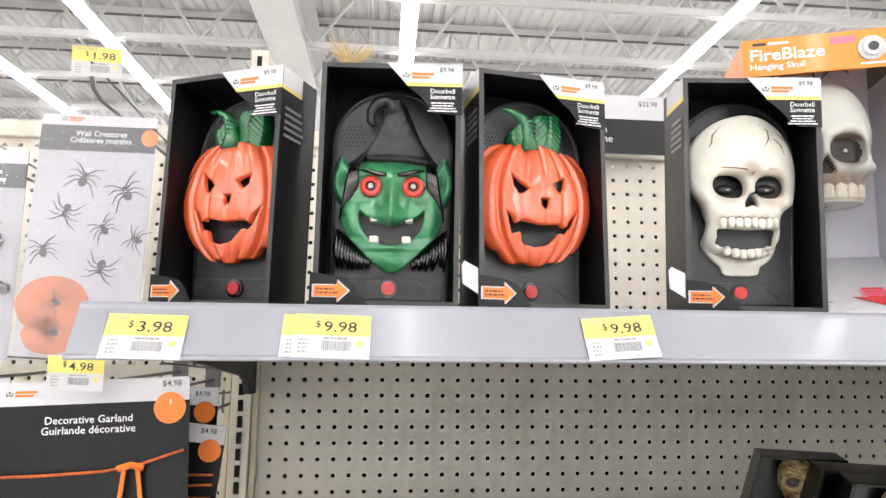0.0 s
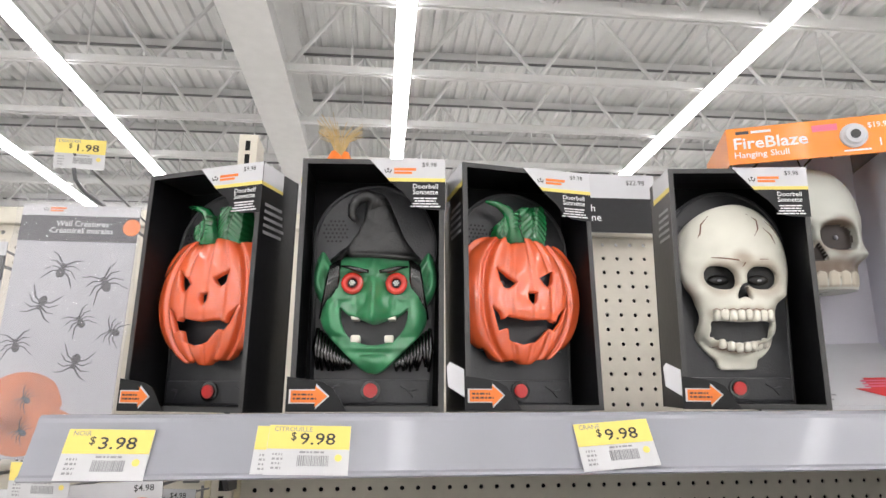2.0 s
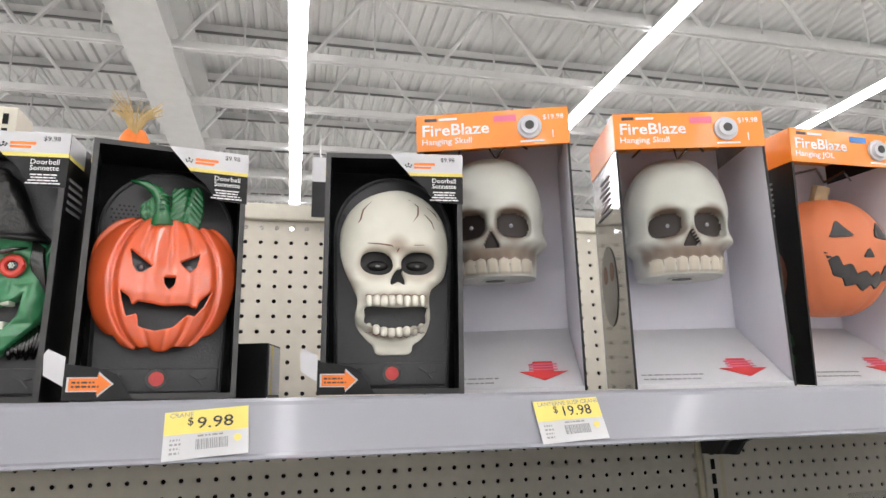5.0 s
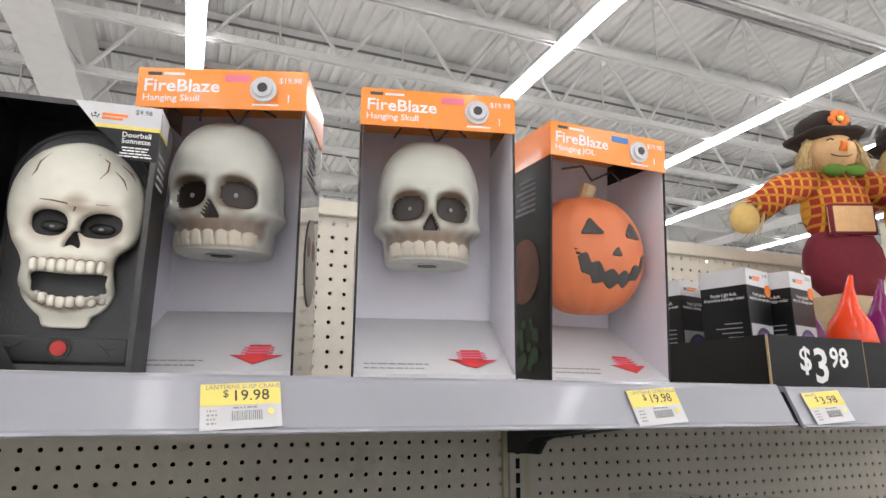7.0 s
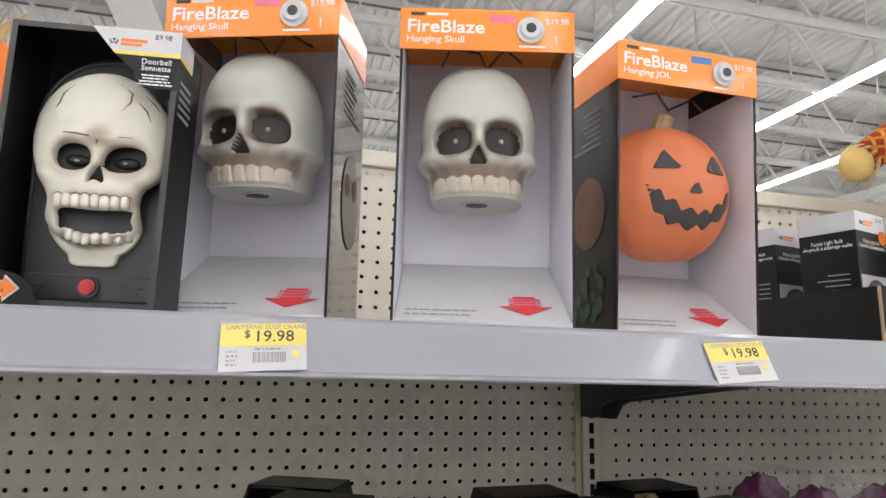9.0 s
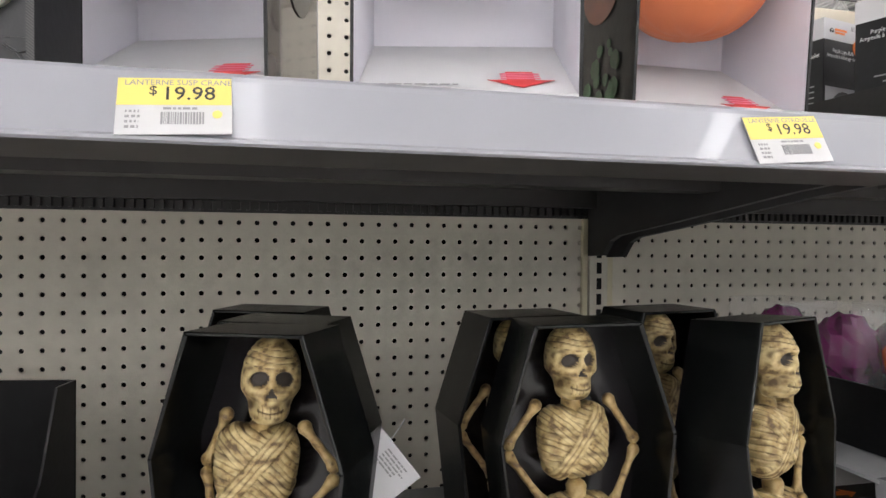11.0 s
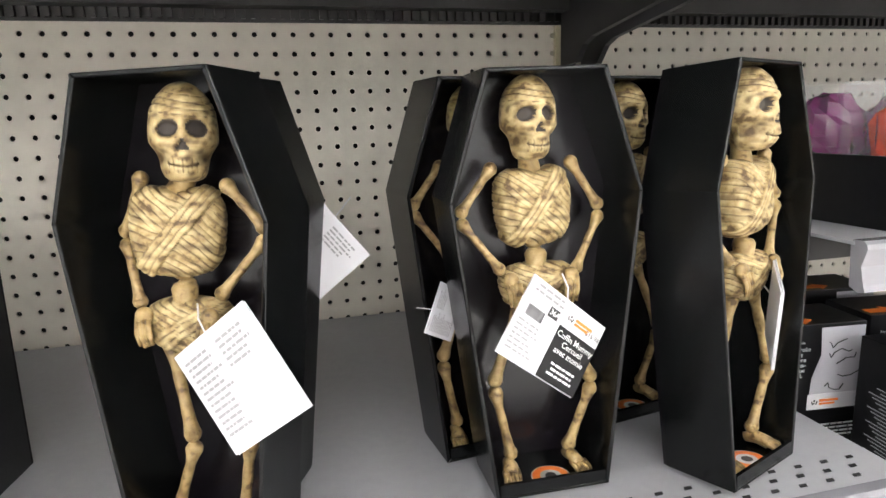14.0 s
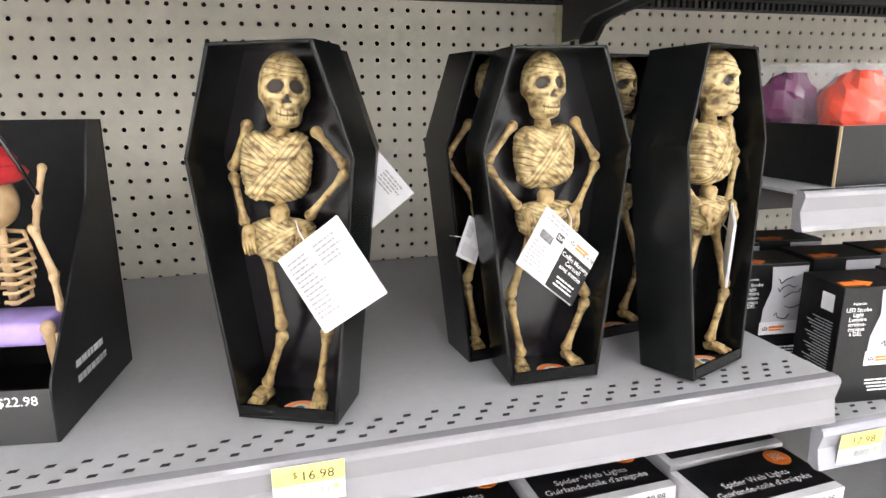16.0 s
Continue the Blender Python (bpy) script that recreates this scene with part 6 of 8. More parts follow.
    for f in bm.faces[n0:]:
        for v in f.verts:
            v[lay] = 0.10 + 1.2 * max(0, lump_noise(v.co.x, v.co.y, v.co.z, 190))
    me = bpy.data.meshes.new("toy_mummy")
    bm.to_mesh(me)
    bm.free()
    for k in ("mummy", "wrap", "mummy_socket"):
        me.materials.append(M[k])
    me.shade_smooth()
    return me


coffin_first = None
mummy_plain = mummy_mesh((-3, 277, 6, 0), (-0.5, 212, 3, 0), (1, 152), ((-31.5, 241), (31, 243)), ((-54, 207), (53, 206)), ((-29, 167), (32, 163)), ((-35, 75), (43, 69)), ((-24, 17), (25, 17)))
mummy_slouched = mummy_mesh((4, 274, 30, 3), (-9, 212, 22, 5), (-8, 151), ((-33, 246), (28, 240)), ((-49, 208), (49, 210)), ((-39, 166), (21, 172)), ((-13, 68), (29, 74)), ((-31, 17), (19, 17)))
COFFINS = [
    ((0.3522, 0.5918, 1.5, -0.8, -0.8, -26.0), "open black toy coffin with bandaged mummy skeleton standing in it"),
    ((0.366, 0.660, 0, 0, 0, -24), "open black toy coffin standing behind another on the shelf"),
    ((0.352, 0.745, 0, 0, 0, -24), "open black toy coffin at the back of the row"),
    ((0.6068, 0.5984, 1.7, -0.9, -0.9, -2.6), "open black toy coffin facing forward with a printed tag"),
    ((0.586, 0.670, 0, 0, 0, 6), "open black toy coffin half hidden behind the next one"),
    ((0.7728, 0.5707, 4.0, -3.4, 0.5, 22.2), "open black toy coffin turned aside showing its plain side"),
    ((0.738, 0.690, 0, 0, 0, 10), "open black toy coffin behind the turned one"),
]
for (x, y, up, rx, ry, rz), lab in COFFINS:
    m = pose(x, y, LOW_SHELF + 0.0012 + up * 0.001, rx, ry, rz)
    if coffin_first is None:
        coffin_first = build_coffin(m, lab)
        me = mummy_slouched
    else:
        tagged(copy_thing(coffin_first, m), lab)
        me = mummy_plain
    d = tagged(new("toy_mummy", me), "bone-coloured bandaged mummy skeleton figure standing in its coffin", "mummy figure", "mummy figures")
    # the figure in the tipped coffin leans out of it
    d.matrix_basis = m @ (pose(0.004, 0.026, 0.0032, 1.2) if rx < -2 else pose(0.0, 0.030, 0.0032, -1))


def hang_tag(m, front, label):
    """A folded card tag on a string."""
    t = thing("hang_tag", m, label, "hang tag", "mummy hang tags")
    c = part("card", bx(-0.029, 0.029, 0.0, 0.0008, -0.022, 0.022), "card_white", t)
    part("back_leaf", bx(-0.0285, 0.029, 0.0012, 0.0020, -0.0225, 0.0215), "card_white", t)
    if front:
        part("black_half", bx(-0.001, 0.029, -0.0004, -0.0001, -0.022, 0.008), "card_black", c)
        letters("title_print", "Coffin Mummy\nCercueil\navec momie", 0.0048, "white_ink", c, pose(0.014, -0.0006, 0.0025), align="CENTER", spacing=0.9)
        text_bars(c, 0.014, -0.0125, 0.024, 3, 0.0028, "white_ink", -0.0006, 1, 7)
        brand_mark(c, 0.004, 0.014, 0.004, -0.0003)
        letters("price_print", "$16.98", 0.0042, "ink", c, pose(0.017, -0.0003, 0.0115))
        bm = bmesh.new()
        r = random.Random(1)
        x = -0.024
        while x < -0.012:
            w = 0.0003 + 0.0006 * r.random()
            box(bm, x, x + w, -0.0003, -0.0001, 0.002, 0.008)
            x += w + 0.0005
        part("barcode", bm, "ink", c)
        part("number_box", bx(-0.011, -0.004, -0.0003, -0.0001, 0.008, 0.0135), "ink", c)
        letters("number_print", "36A", 0.0042, "white_ink", c, pose(-0.0105, -0.0005, 0.0095))
        text_bars(c, -0.014, 0.0185, 0.022, 2, 0.003, "grey_ink", -0.0003, 1, 5)
        text_bars(c, -0.0265, -0.002, 0.020, 7, 0.0026, "grey_ink", -0.0003, 0, 8)
    else:
        text_bars(c, -0.025, 0.016, 0.022, 13, 0.0026, "grey_ink", -0.0003, 0, 11)
        text_bars(c, 0.001, 0.016, 0.024, 5, 0.0026, "grey_ink", -0.0003, 0, 12)
    bm = bmesh.new()
    tube(bm, [(-0.002, 0, 0.0190), (-0.004, 0.004, 0.028), (-0.006, 0.012, 0.034)], 0.0005, 5)
    part("string", bm, "tag_paper", t)
    return t


hang_tag(pose(0.3918, 0.560, 1.0965, 0, -36, -38) @ Matrix.Diagonal((1.20, 1, 1.58, 1)), False, "white card hang tag with rows of small print, tilted")
hang_tag(pose(0.600, 0.585, 1.089, 0, 37, 20) @ Matrix.Diagonal((1.52, 1, 1.30, 1)), True, "white and black printed hang tag hanging from the mummy")
hang_tag(pose(0.777, 0.578, 1.090, 0, 75, 55) @ Matrix.Scale(1.15, 4), False, "white card hang tag seen almost edge-on")
hang_tag(pose(0.445, 0.690, 1.150, 0, 50, -20) @ Matrix.Scale(1.25, 4), False, "white hang tag sticking out beside the coffin")
hang_tag(pose(0.543, 0.664, 1.091, 0, -62, 30) @ Matrix.Scale(0.72, 4), False, "white hang tag half hidden in the coffin")


# ---- boxed dancing skeletons with red hats ----
def skeleton_box(m, label):
    w, h, d = 0.128, 0.252, 0.165
    t = thing("skeleton_display_box", m, label, "toy display box", "boxed skeleton toys")
    part("back_panel", bx(-w / 2, w / 2, d - 0.002, d, 0, h), "card_in", t)
    for s in (-1, 1):
        bm = bmesh.new()
        prism(bm, [(0, 0), (d - 0.0022, 0), (d - 0.0022, h), (d - 0.03, h), (d - 0.055, h * 0.72), (0.004, 0.055), (0, 0.045)], *sorted((s * w / 2, s * (w / 2 - 0.002))), "x")
        sd = part("side_panel", bm, "card_black", t, "black sloping side panel")
        bm = bmesh.new()
        r = random.Random(2)
        for k in range(2):
            y = 0.045
            while y < 0.10:
                q = 0.004 + 0.006 * r.random()
                box(bm, *sorted((s * (w / 2 + 0.0001), s * (w / 2 + 0.0004))), y, y + q, 0.045 - k * 0.014, 0.051 - k * 0.014)
                y += q + 0.002
        part("side_print", bm, "grey_ink", sd)
    fp = part("front_panel", bx(-w / 2 + 0.0022, w / 2 - 0.0022, 0, 0.002, 0, 0.047), "card_edge", t)
    letters("price_print", "$22.98", 0.0115, "white_ink", fp, pose(0.021, -0.0004, 0.034))
    part("bottom_panel", bx(-w / 2 + 0.0022, w / 2 - 0.0022, 0.0022, d - 0.0022, 0, 0.002), "card_in", t)
    bm = bmesh.new()
    tube(bm, [(-0.045, 0.06, 0.205), (-0.03, 0.05, 0.245), (0.0, 0.045, 0.262), (0.03, 0.05, 0.245), (0.048, 0.06, 0.195)], 0.0018, 7)
    part("wire_hoop", bm, "hair", t, "dark wire hoop over the figure", smooth=True)
    return t


def skeleton_toy():
    """A seated toy skeleton in a red hat, one arm raised."""
    bm = bmesh.new()
    ball(bm, (0, 0, 0.205), (0.020, 0.022, 0.026), 18, 14, lambda d: 1 - 0.2 * math.exp(-(d.angle(Vector((0.4, -0.9, 0.05)).normalized()) / 0.2) ** 2) - 0.2 * math.exp(-(d.angle(Vector((-0.4, -0.9, 0.05)).normalized()) / 0.2) ** 2))
    tube(bm, [(0, 0, 0.18), (0, 0.004, 0.10)], 0.005, 8)
    for k in range(7):
        z = 0.172 - k * 0.0095
        w = 0.026 + 0.004 * math.sin(k * 0.7)
        for s in (-1, 1):
            tube(bm, [(0, 0.008, z + 0.003), (s * w * 0.7, 0.006, z + 0.002), (s * w, -0.006, z - 0.003), (s * w * 0.6, -0.017, z - 0.007), (s * 0.003, -0.018, z - 0.006)], 0.0022, 6)
    bone(bm, (0.030, 0, 0.178), (0.046, -0.006, 0.132), 0.0036)
    bone(bm, (0.046, -0.008, 0.130), (0.050, -0.012, 0.100), 0.0034)
    bone(bm, (0.032, 0, 0.176), (0.040, -0.006, 0.200), 0.0032)
    bone(bm, (0.040, -0.006, 0.200), (0.052, -0.010, 0.238), 0.0030)
    bone(bm, (-0.030, 0, 0.178), (-0.048, -0.006, 0.130), 0.0036)
    for s in (-1, 1):
        bone(bm, (s * 0.044, -0.030, 0.086), (s * 0.050, -0.034, 0.028), 0.0050, 1.5)
        tube(bm, [(s * 0.052, -0.030, 0.080), (s * 0.056, -0.034, 0.030)], 0.0028, 7)
        tube(bm, [(s * 0.050, -0.030, 0.020), (s * 0.052, -0.050, 0.012)], [0.006, 0.005], 8)
    n0 = len(bm.faces)
    ball(bm, (0, 0.002, 0.232), (0.031, 0.031, 0.012), 18, 8)
    ball(bm, (0, 0.002, 0.240), (0.024, 0.024, 0.020), 16, 10)
    bm.faces.ensure_lookup_table()
    for f in bm.faces[n0:]:
        f.material_index = 1
    n0 = len(bm.faces)
    box(bm, -0.040, 0.040, -0.030, 0.030, 0.066, 0.090, bevel=0.006)
    bm.faces.ensure_lookup_table()
    for f in bm.faces[n0:]:
        f.material_index = 2
    me = bpy.data.meshes.new("toy_skeleton")
    bm.to_mesh(me)
    bm.free()
    for k in ("bone_toy", "red_felt", "lilac_felt"):
        me.materials.append(M[k])
    me.shade_smooth()
    return me


sk_me = skeleton_toy()
for x, y, th in ((0.109, 0.622, 9), (-0.056, 0.650, 4), (-0.200, 0.660, 0)):
    m = pose(x, y, LOW_SHELF + 0.0012, 0, 0, -th)
    skeleton_box(m, "black open-fronted display box with a toy skeleton inside")
    o = tagged(new("toy_skeleton", sk_me), "tan toy skeleton in red hat on a lilac seat", "skeleton figure", "toy skeletons")
    o.matrix_basis = m @ pose(0, 0.085, 0.0012) @ Matrix.Scale(0.9, 4)


# ---- price tickets ----
def price_tag(m, price, word, label="yellow and white printed price ticket on the shelf strip", w=0.058, h=0.036):
    t = thing("price_tag", m, label, "price tag", "shelf price tickets")
    c = part("paper", bx(0, w, 0, 0.0004, -h, 0), "tag_paper", t)
    part("yellow_panel", bx(0.0002, w - 0.0002, -0.0003, -0.0001, -h * 0.49, -0.0002), "yellow_ink", c)
    letters("price_print", price, 0.0118, "ink", c, pose(w * 0.38, -0.0005, -h * 0.40), width=w * 0.43)
    letters("dollar_print", "$", 0.008, "ink", c, pose(w * 0.27, -0.0005, -h * 0.31))
    if word:
        letters("word_print", word, 0.0048, "grey_ink", c, pose(w * 0.06, -0.0005, -h * 0.135))
    bm = bmesh.new()
    r = random.Random(len(word) + 3)
    x = w * 0.38
    while x < w * 0.75:
        q = 0.0003 + 0.0008 * r.random()
        box(bm, x, x + q, -0.0003, -0.0001, -h * 0.83, -h * 0.62)
        x += q + 0.0005
    part("barcode", bm, "grey_ink", c)
    text_bars(c, w * 0.08, -h * 0.62, w * 0.16, 4, h * 0.09, "grey_ink", -0.0002, 0, 4)
    text_bars(c, w * 0.40, -h * 0.57, w * 0.3, 1, h * 0.08, "grey_ink", -0.0002, 0, 2)
    bm = bmesh.new()
    disc(bm, (w * 0.87, -h * 0.66), w * 0.045, -0.0003, -0.0001, 12)
    part("yellow_dot", bm, "yellow_ink", c)
    return t


def on_strip(x, s, tilt, lift=0.0012):
    """A ticket's place on the sloping strip, s down from its top."""
    return pose(x, FRONT - 0.0085 - 0.42 * s - lift * 0.91, TOP_SHELF - 0.004 - 0.91 * s + lift * 0.42, -25, tilt, 0)


for x, down, tilt, p, wd in ((-0.3205, 0.0055, 1, "3.98", "NOIR"), (-0.1895, 0.0035, 1.5, "9.98", "CITROUILLE"), (0.0245, 0.0050, -4, "9.98", "CRANE"), (0.2955, 0.0040, -3, "19.98", "LANTERNE SUSP CRANE"), (0.6635, 0.0050, -4, "19.98", "LANTERNE CITROUILLE"), (0.886, 0.0055, -4, "3.98", "MAUVE")):
    price_tag(on_strip(x, down, tilt, 0.0026), p, wd, w=0.0555, h=0.0345)
price_tag(on_strip(-0.198, 0.0035, 2, 0.0012), "9.98", "", w=0.0555, h=0.0345)
price_tag(pose(0.337, 0.5255, 0.958, 2, 0, 0), "16.98", "SQUELETTE CERCUEIL", w=0.0555, h=0.0345)
price_tag(pose(0.913, 0.5432, 0.882, 2, 0, 0), "7.98", "BOULE DISCO")
price_tag(pose(1.03, 0.5882, 1.122, 2, 0, 0), "9.98", "")


# ---- hanging bags on pegboard hooks ----
def peg_hook(x, z, y1):
    t = thing("peg_hook", pose(x, 0, z), "bent steel display hook fixed in the pegboard", "display hook", "pegboard hooks")
    bm = bmesh.new()
    tube(bm, [(0, PEG_Y - 0.001, 0), (0, y1 + 0.03, 0), (0, y1 + 0.008, 0.006), (0, y1, 0.018)], 0.0024, 7)
    part("prong", bm, "conduit", t, smooth=True)
    part("back_plate", bx(-0.012, 0.012, PEG_Y - 0.004, PEG_Y - 0.001, -0.012, 0.022), "conduit", t)
    bm = bmesh.new()
    tube(bm, [(0, PEG_Y - 0.003, 0.018), (0, y1 + 0.01, 0.034), (0, y1 - 0.004, 0.034)], 0.0016, 6)
    part("ticket_arm", bm, "conduit", t)
    return t


def spider(bm, x, z, s, a, y):
    c, q = math.cos(a), math.sin(a)

    def at(u, v):
        return (x + s * (u * c - v * q), y, z + s * (u * q + v * c))
    prism(bm, [at(0.26 * math.cos(k * 0.5236), -0.22 + 0.32 * math.sin(k * 0.5236))[::2] for k in range(12)], y - 0.0002, y + 0.0001)
    prism(bm, [at(0.17 * math.cos(k * 0.6283), 0.22 + 0.17 * math.sin(k * 0.6283))[::2] for k in range(10)], y - 0.0002, y + 0.0001)
    for sd in (-1, 1):
        for k in range(4):
            v = 0.30 - k * 0.13
            e = (0.62 - 0.40 * k)
            tube(bm, [at(sd * 0.1, v), at(sd * 0.55, v + e * 0.5 + 0.1), at(sd * 1.0, v + e * 1.15 - 0.15)], [s * 0.055, s * 0.045, s * 0.02], 4)


def creature_bag(m):
    w, h = 0.148, 0.322
    t = thing("wall_creatures_bag", m, "clear bag with grey card of black spiders and orange pumpkins", "hanging bag", "hanging bags")
    c = part("card", bx(-w / 2, w / 2, 0, 0.001, -h, -0.012), "grey_card", t, "pale grey printed backing card")
    part("white_strip", bx(-w / 2, w / 2, -0.0004, -0.0001, -0.026, -0.0122), "card_white", c)
    b = part("title_band", bx(-w / 2, w / 2, -0.0004, -0.0001, -0.060, -0.0262), "shadow_ink", c)
    letters("title_print", "Wall Creatures\nCréatures murales", 0.0105, "white_ink", b, pose(0.004, -0.0008, -0.040), align="CENTER", spacing=0.85)
    brand_mark(c, -0.045, -0.018, 0.006, -0.0006)
    bm = bmesh.new()
    disc(bm, (w / 2 - 0.008, -0.040), 0.011, -0.0009, -0.0005, 18)
    part("orange_dot", bm, "orange_ink", c)
    for x, z, s, a in ((-0.012, -0.096, 0.021, -0.3), (0.043, -0.112, 0.022, 0.5), (-0.030, -0.140, 0.020, 2.8), (0.020, -0.160, 0.017, 0.6), (-0.052, -0.190, 0.018, 0.2), (0.022, -0.210, 0.020, 2.9), (0.062, -0.172, 0.016, 1.2)):
        bm = bmesh.new()
        spider(bm, x, z, s, a, -0.0004)
        part("printed_spider", bm, "shadow_ink", c)
    for x, z, rx, rz in ((-0.032, -0.258, 0.046, 0.036), (-0.030, -0.295, 0.036, 0.024), (0.006, -0.290, 0.030, 0.026)):
        pts = [(x + rx * math.cos(k * 0.262) * (1 + 0.03 * math.cos(k * 2.1)), z + rz * math.sin(k * 0.262)) for k in range(24)]
        pr = part("printed_pumpkin", prism(bmesh.new(), pts, -0.0006 - 0.0003 * (x > 0), -0.0002), "pk_print", c)
        bm = bmesh.new()
        spider(bm, x + 0.004, z + 0.004, 0.013, 1.0, -0.0012)
        part("printed_spider", bm, "shadow_ink", pr)
    # film, puffed out a little
    bm = bmesh.new()
    n, k = 14, 20
    g = [[bm.verts.new((-w / 2 - 0.006 + (w + 0.012) * i / n, -0.003 - 0.006 * math.sin(math.pi * i / n) * math.sin(math.pi * j / k) - 0.0016 * math.sin(i * 2.3 + j * 1.7), -h - 0.006 + (h + 0.008) * j / k)) for j in range(k + 1)] for i in range(n + 1)]
    for i in range(n):
        for j in range(k):
            bm.faces.new((g[i][j], g[i + 1][j], g[i + 1][j + 1], g[i][j + 1]))
    f = part("clear_film", bm, "bag", t, "clear glossy plastic film", smooth=True)
    f.visible_shadow = False
    return t


creature_bag(pose(-0.497, 0.866, 1.696, 0, 1.5, -4))
peg_hook(-0.478, 1.688, 0.79)
price_tag(pose(-0.501, 0.786, 1.742, 8, 2, 0), "1.98", "CREATURES", "yellow and white price ticket on the hook end")


def clear_bag(m, w, h, header, seed, label, head_text="", items=("purple_clear", "leaf_green", "hair", "yellow_ink")):
    t = thing("decoration_bag", m, label, "hanging bag", "hanging bags")
    c = part("card", bx(-w / 2, w / 2, 0, 0.001, -h, 0), "grey_card", t)
    hb = part("header", bx(-w / 2, w / 2, -0.0006, -0.0001, -0.05, -0.018), header, c)
    part("white_strip", bx(-w / 2, w / 2, -0.0006, -0.0001, -0.0178, 0), "card_white", c)
    if head_text:
        letters("title_print", head_text, 0.010, "white_ink", hb, pose(0, -0.0009, -0.033), align="CENTER")
    else:
        text_bars(hb, 0, -0.032, w * 0.7, 2, 0.010, "white_ink", -0.0008, 1, seed)
    r = random.Random(seed)
    for k in range(11):
        bm = bmesh.new()
        x, z = (r.random() - 0.5) * w * 0.8, -0.07 - r.random() * (h - 0.10)
        ball(bm, (x, -0.004, z), (0.006 + 0.014 * r.random(), 0.005, 0.006 + 0.02 * r.random()), 9, 6, lambda d: 1 + 0.3 * math.sin(d.x * 9 + k))
        part("ornament", bm, items[k % len(items)], t)
    bm = bmesh.new()
    g = [[bm.verts.new((-w / 2 - 0.004 + (w + 0.008) * i / 8, -0.012 - 0.008 * math.sin(math.pi * i / 8) - 0.002 * math.sin(i * 2 + j), -h + h * j / 10)) for j in range(11)] for i in range(9)]
    for i in range(8):
        for j in range(10):
            bm.faces.new((g[i][j], g[i + 1][j], g[i + 1][j + 1], g[i][j + 1]))
    f = part("clear_film", bm, "bag", t, smooth=True)
    f.visible_shadow = False
    return t


clear_bag(pose(-0.668, 0.885, 1.640, 0, 0, 3), 0.15, 0.27, "shadow_ink", 5, "clear bag of purple and green window clings hanging on a hook")
peg_hook(-0.668, 1.636, 0.83)
clear_bag(pose(-0.845, 0.885, 1.655, 0, 0, 3), 0.15, 0.27, "shadow_ink", 7, "clear bag of dark decorations hanging on a hook")
peg_hook(-0.845, 1.651, 0.83)


def garland_bag(m):
    w, h = 0.216, 0.21
    t = thing("garland_bag", m, "black and white printed garland pack with orange rope, hanging", "hanging pack", "hanging bags")
    c = part("card", bx(-w / 2, w / 2, 0, 0.0016, -h, 0), "card_black", t, "glossy black printed card")
    part("white_header", bx(-w / 2, w / 2, -0.0005, -0.0001, -0.026, 0), "card_white", c)
    brand_mark(c, -0.085, -0.013, 0.007, -0.0008)
    letters("title_print", "Decorative Garland\nGuirlande décorative", 0.0118, "white_ink", c, pose(0.0, -0.0006, -0.047), align="CENTER", spacing=0.95)
    letters("price_print", "$4.98", 0.0095, "ink", c, pose(0.078, -0.0008, -0.010))
    bm = bmesh.new()
    disc(bm, (w / 2 - 0.021, -0.034), 0.0175, -0.0012, -0.0006, 24)
    d = part("orange_dot", bm, "orange_ink", c, "round orange sticker")
    letters("count_print", "1", 0.008, "white_ink", d, pose(w / 2 - 0.022, -0.0016, -0.030))
    bm = bmesh.new()
    tube(bm, [(-w / 2 + 0.004, -0.005, -0.100), (-0.04, -0.006, -0.1005), (0.02, -0.006, -0.099), (0.06, -0.006, -0.093), (w / 2 - 0.004, -0.005, -0.080)], 0.0016, 6)
    part("twine", bm, "rope", t, "orange and black twisted twine", smooth=True)
    bm = bmesh.new()
    tube(bm, [(0.042, -0.007, -0.096), (0.040, -0.008, -0.118), (0.034, -0.008, -0.160), (0.030, -0.008, -0.19)], 0.0040, 8, 0.5)
    tube(bm, [(0.056, -0.007, -0.096), (0.060, -0.008, -0.125), (0.064, -0.008, -0.160), (0.070, -0.008, -0.19)], 0.0040, 8, 0.5)
    tube(bm, [(0.036, -0.008, -0.097), (0.050, -0.010, -0.093), (0.063, -0.008, -0.097)], 0.0045, 8, 0.7)
    part("orange_figure", bm, "orange_ink", t, "orange felt garland figure", smooth=True)
    bm = bmesh.new()
    tube(bm, [(-w / 2 + 0.006, -0.005, -0.115), (-0.06, -0.006, -0.140), (-0.01, -0.006, -0.158), (0.03, -0.006, -0.150)], 0.0016, 6)
    part("twine", bm, "rope", t, smooth=True)
    return t


garland_bag(pose(-0.452, 0.800, 1.352, 0, -2.5, 0))
peg_hook(-0.452, 1.347, 0.76)
price_tag(pose(-0.478, 0.755, 1.380, 6, 2, 0), "4.98", "", "yellow and white price ticket on the hook end")


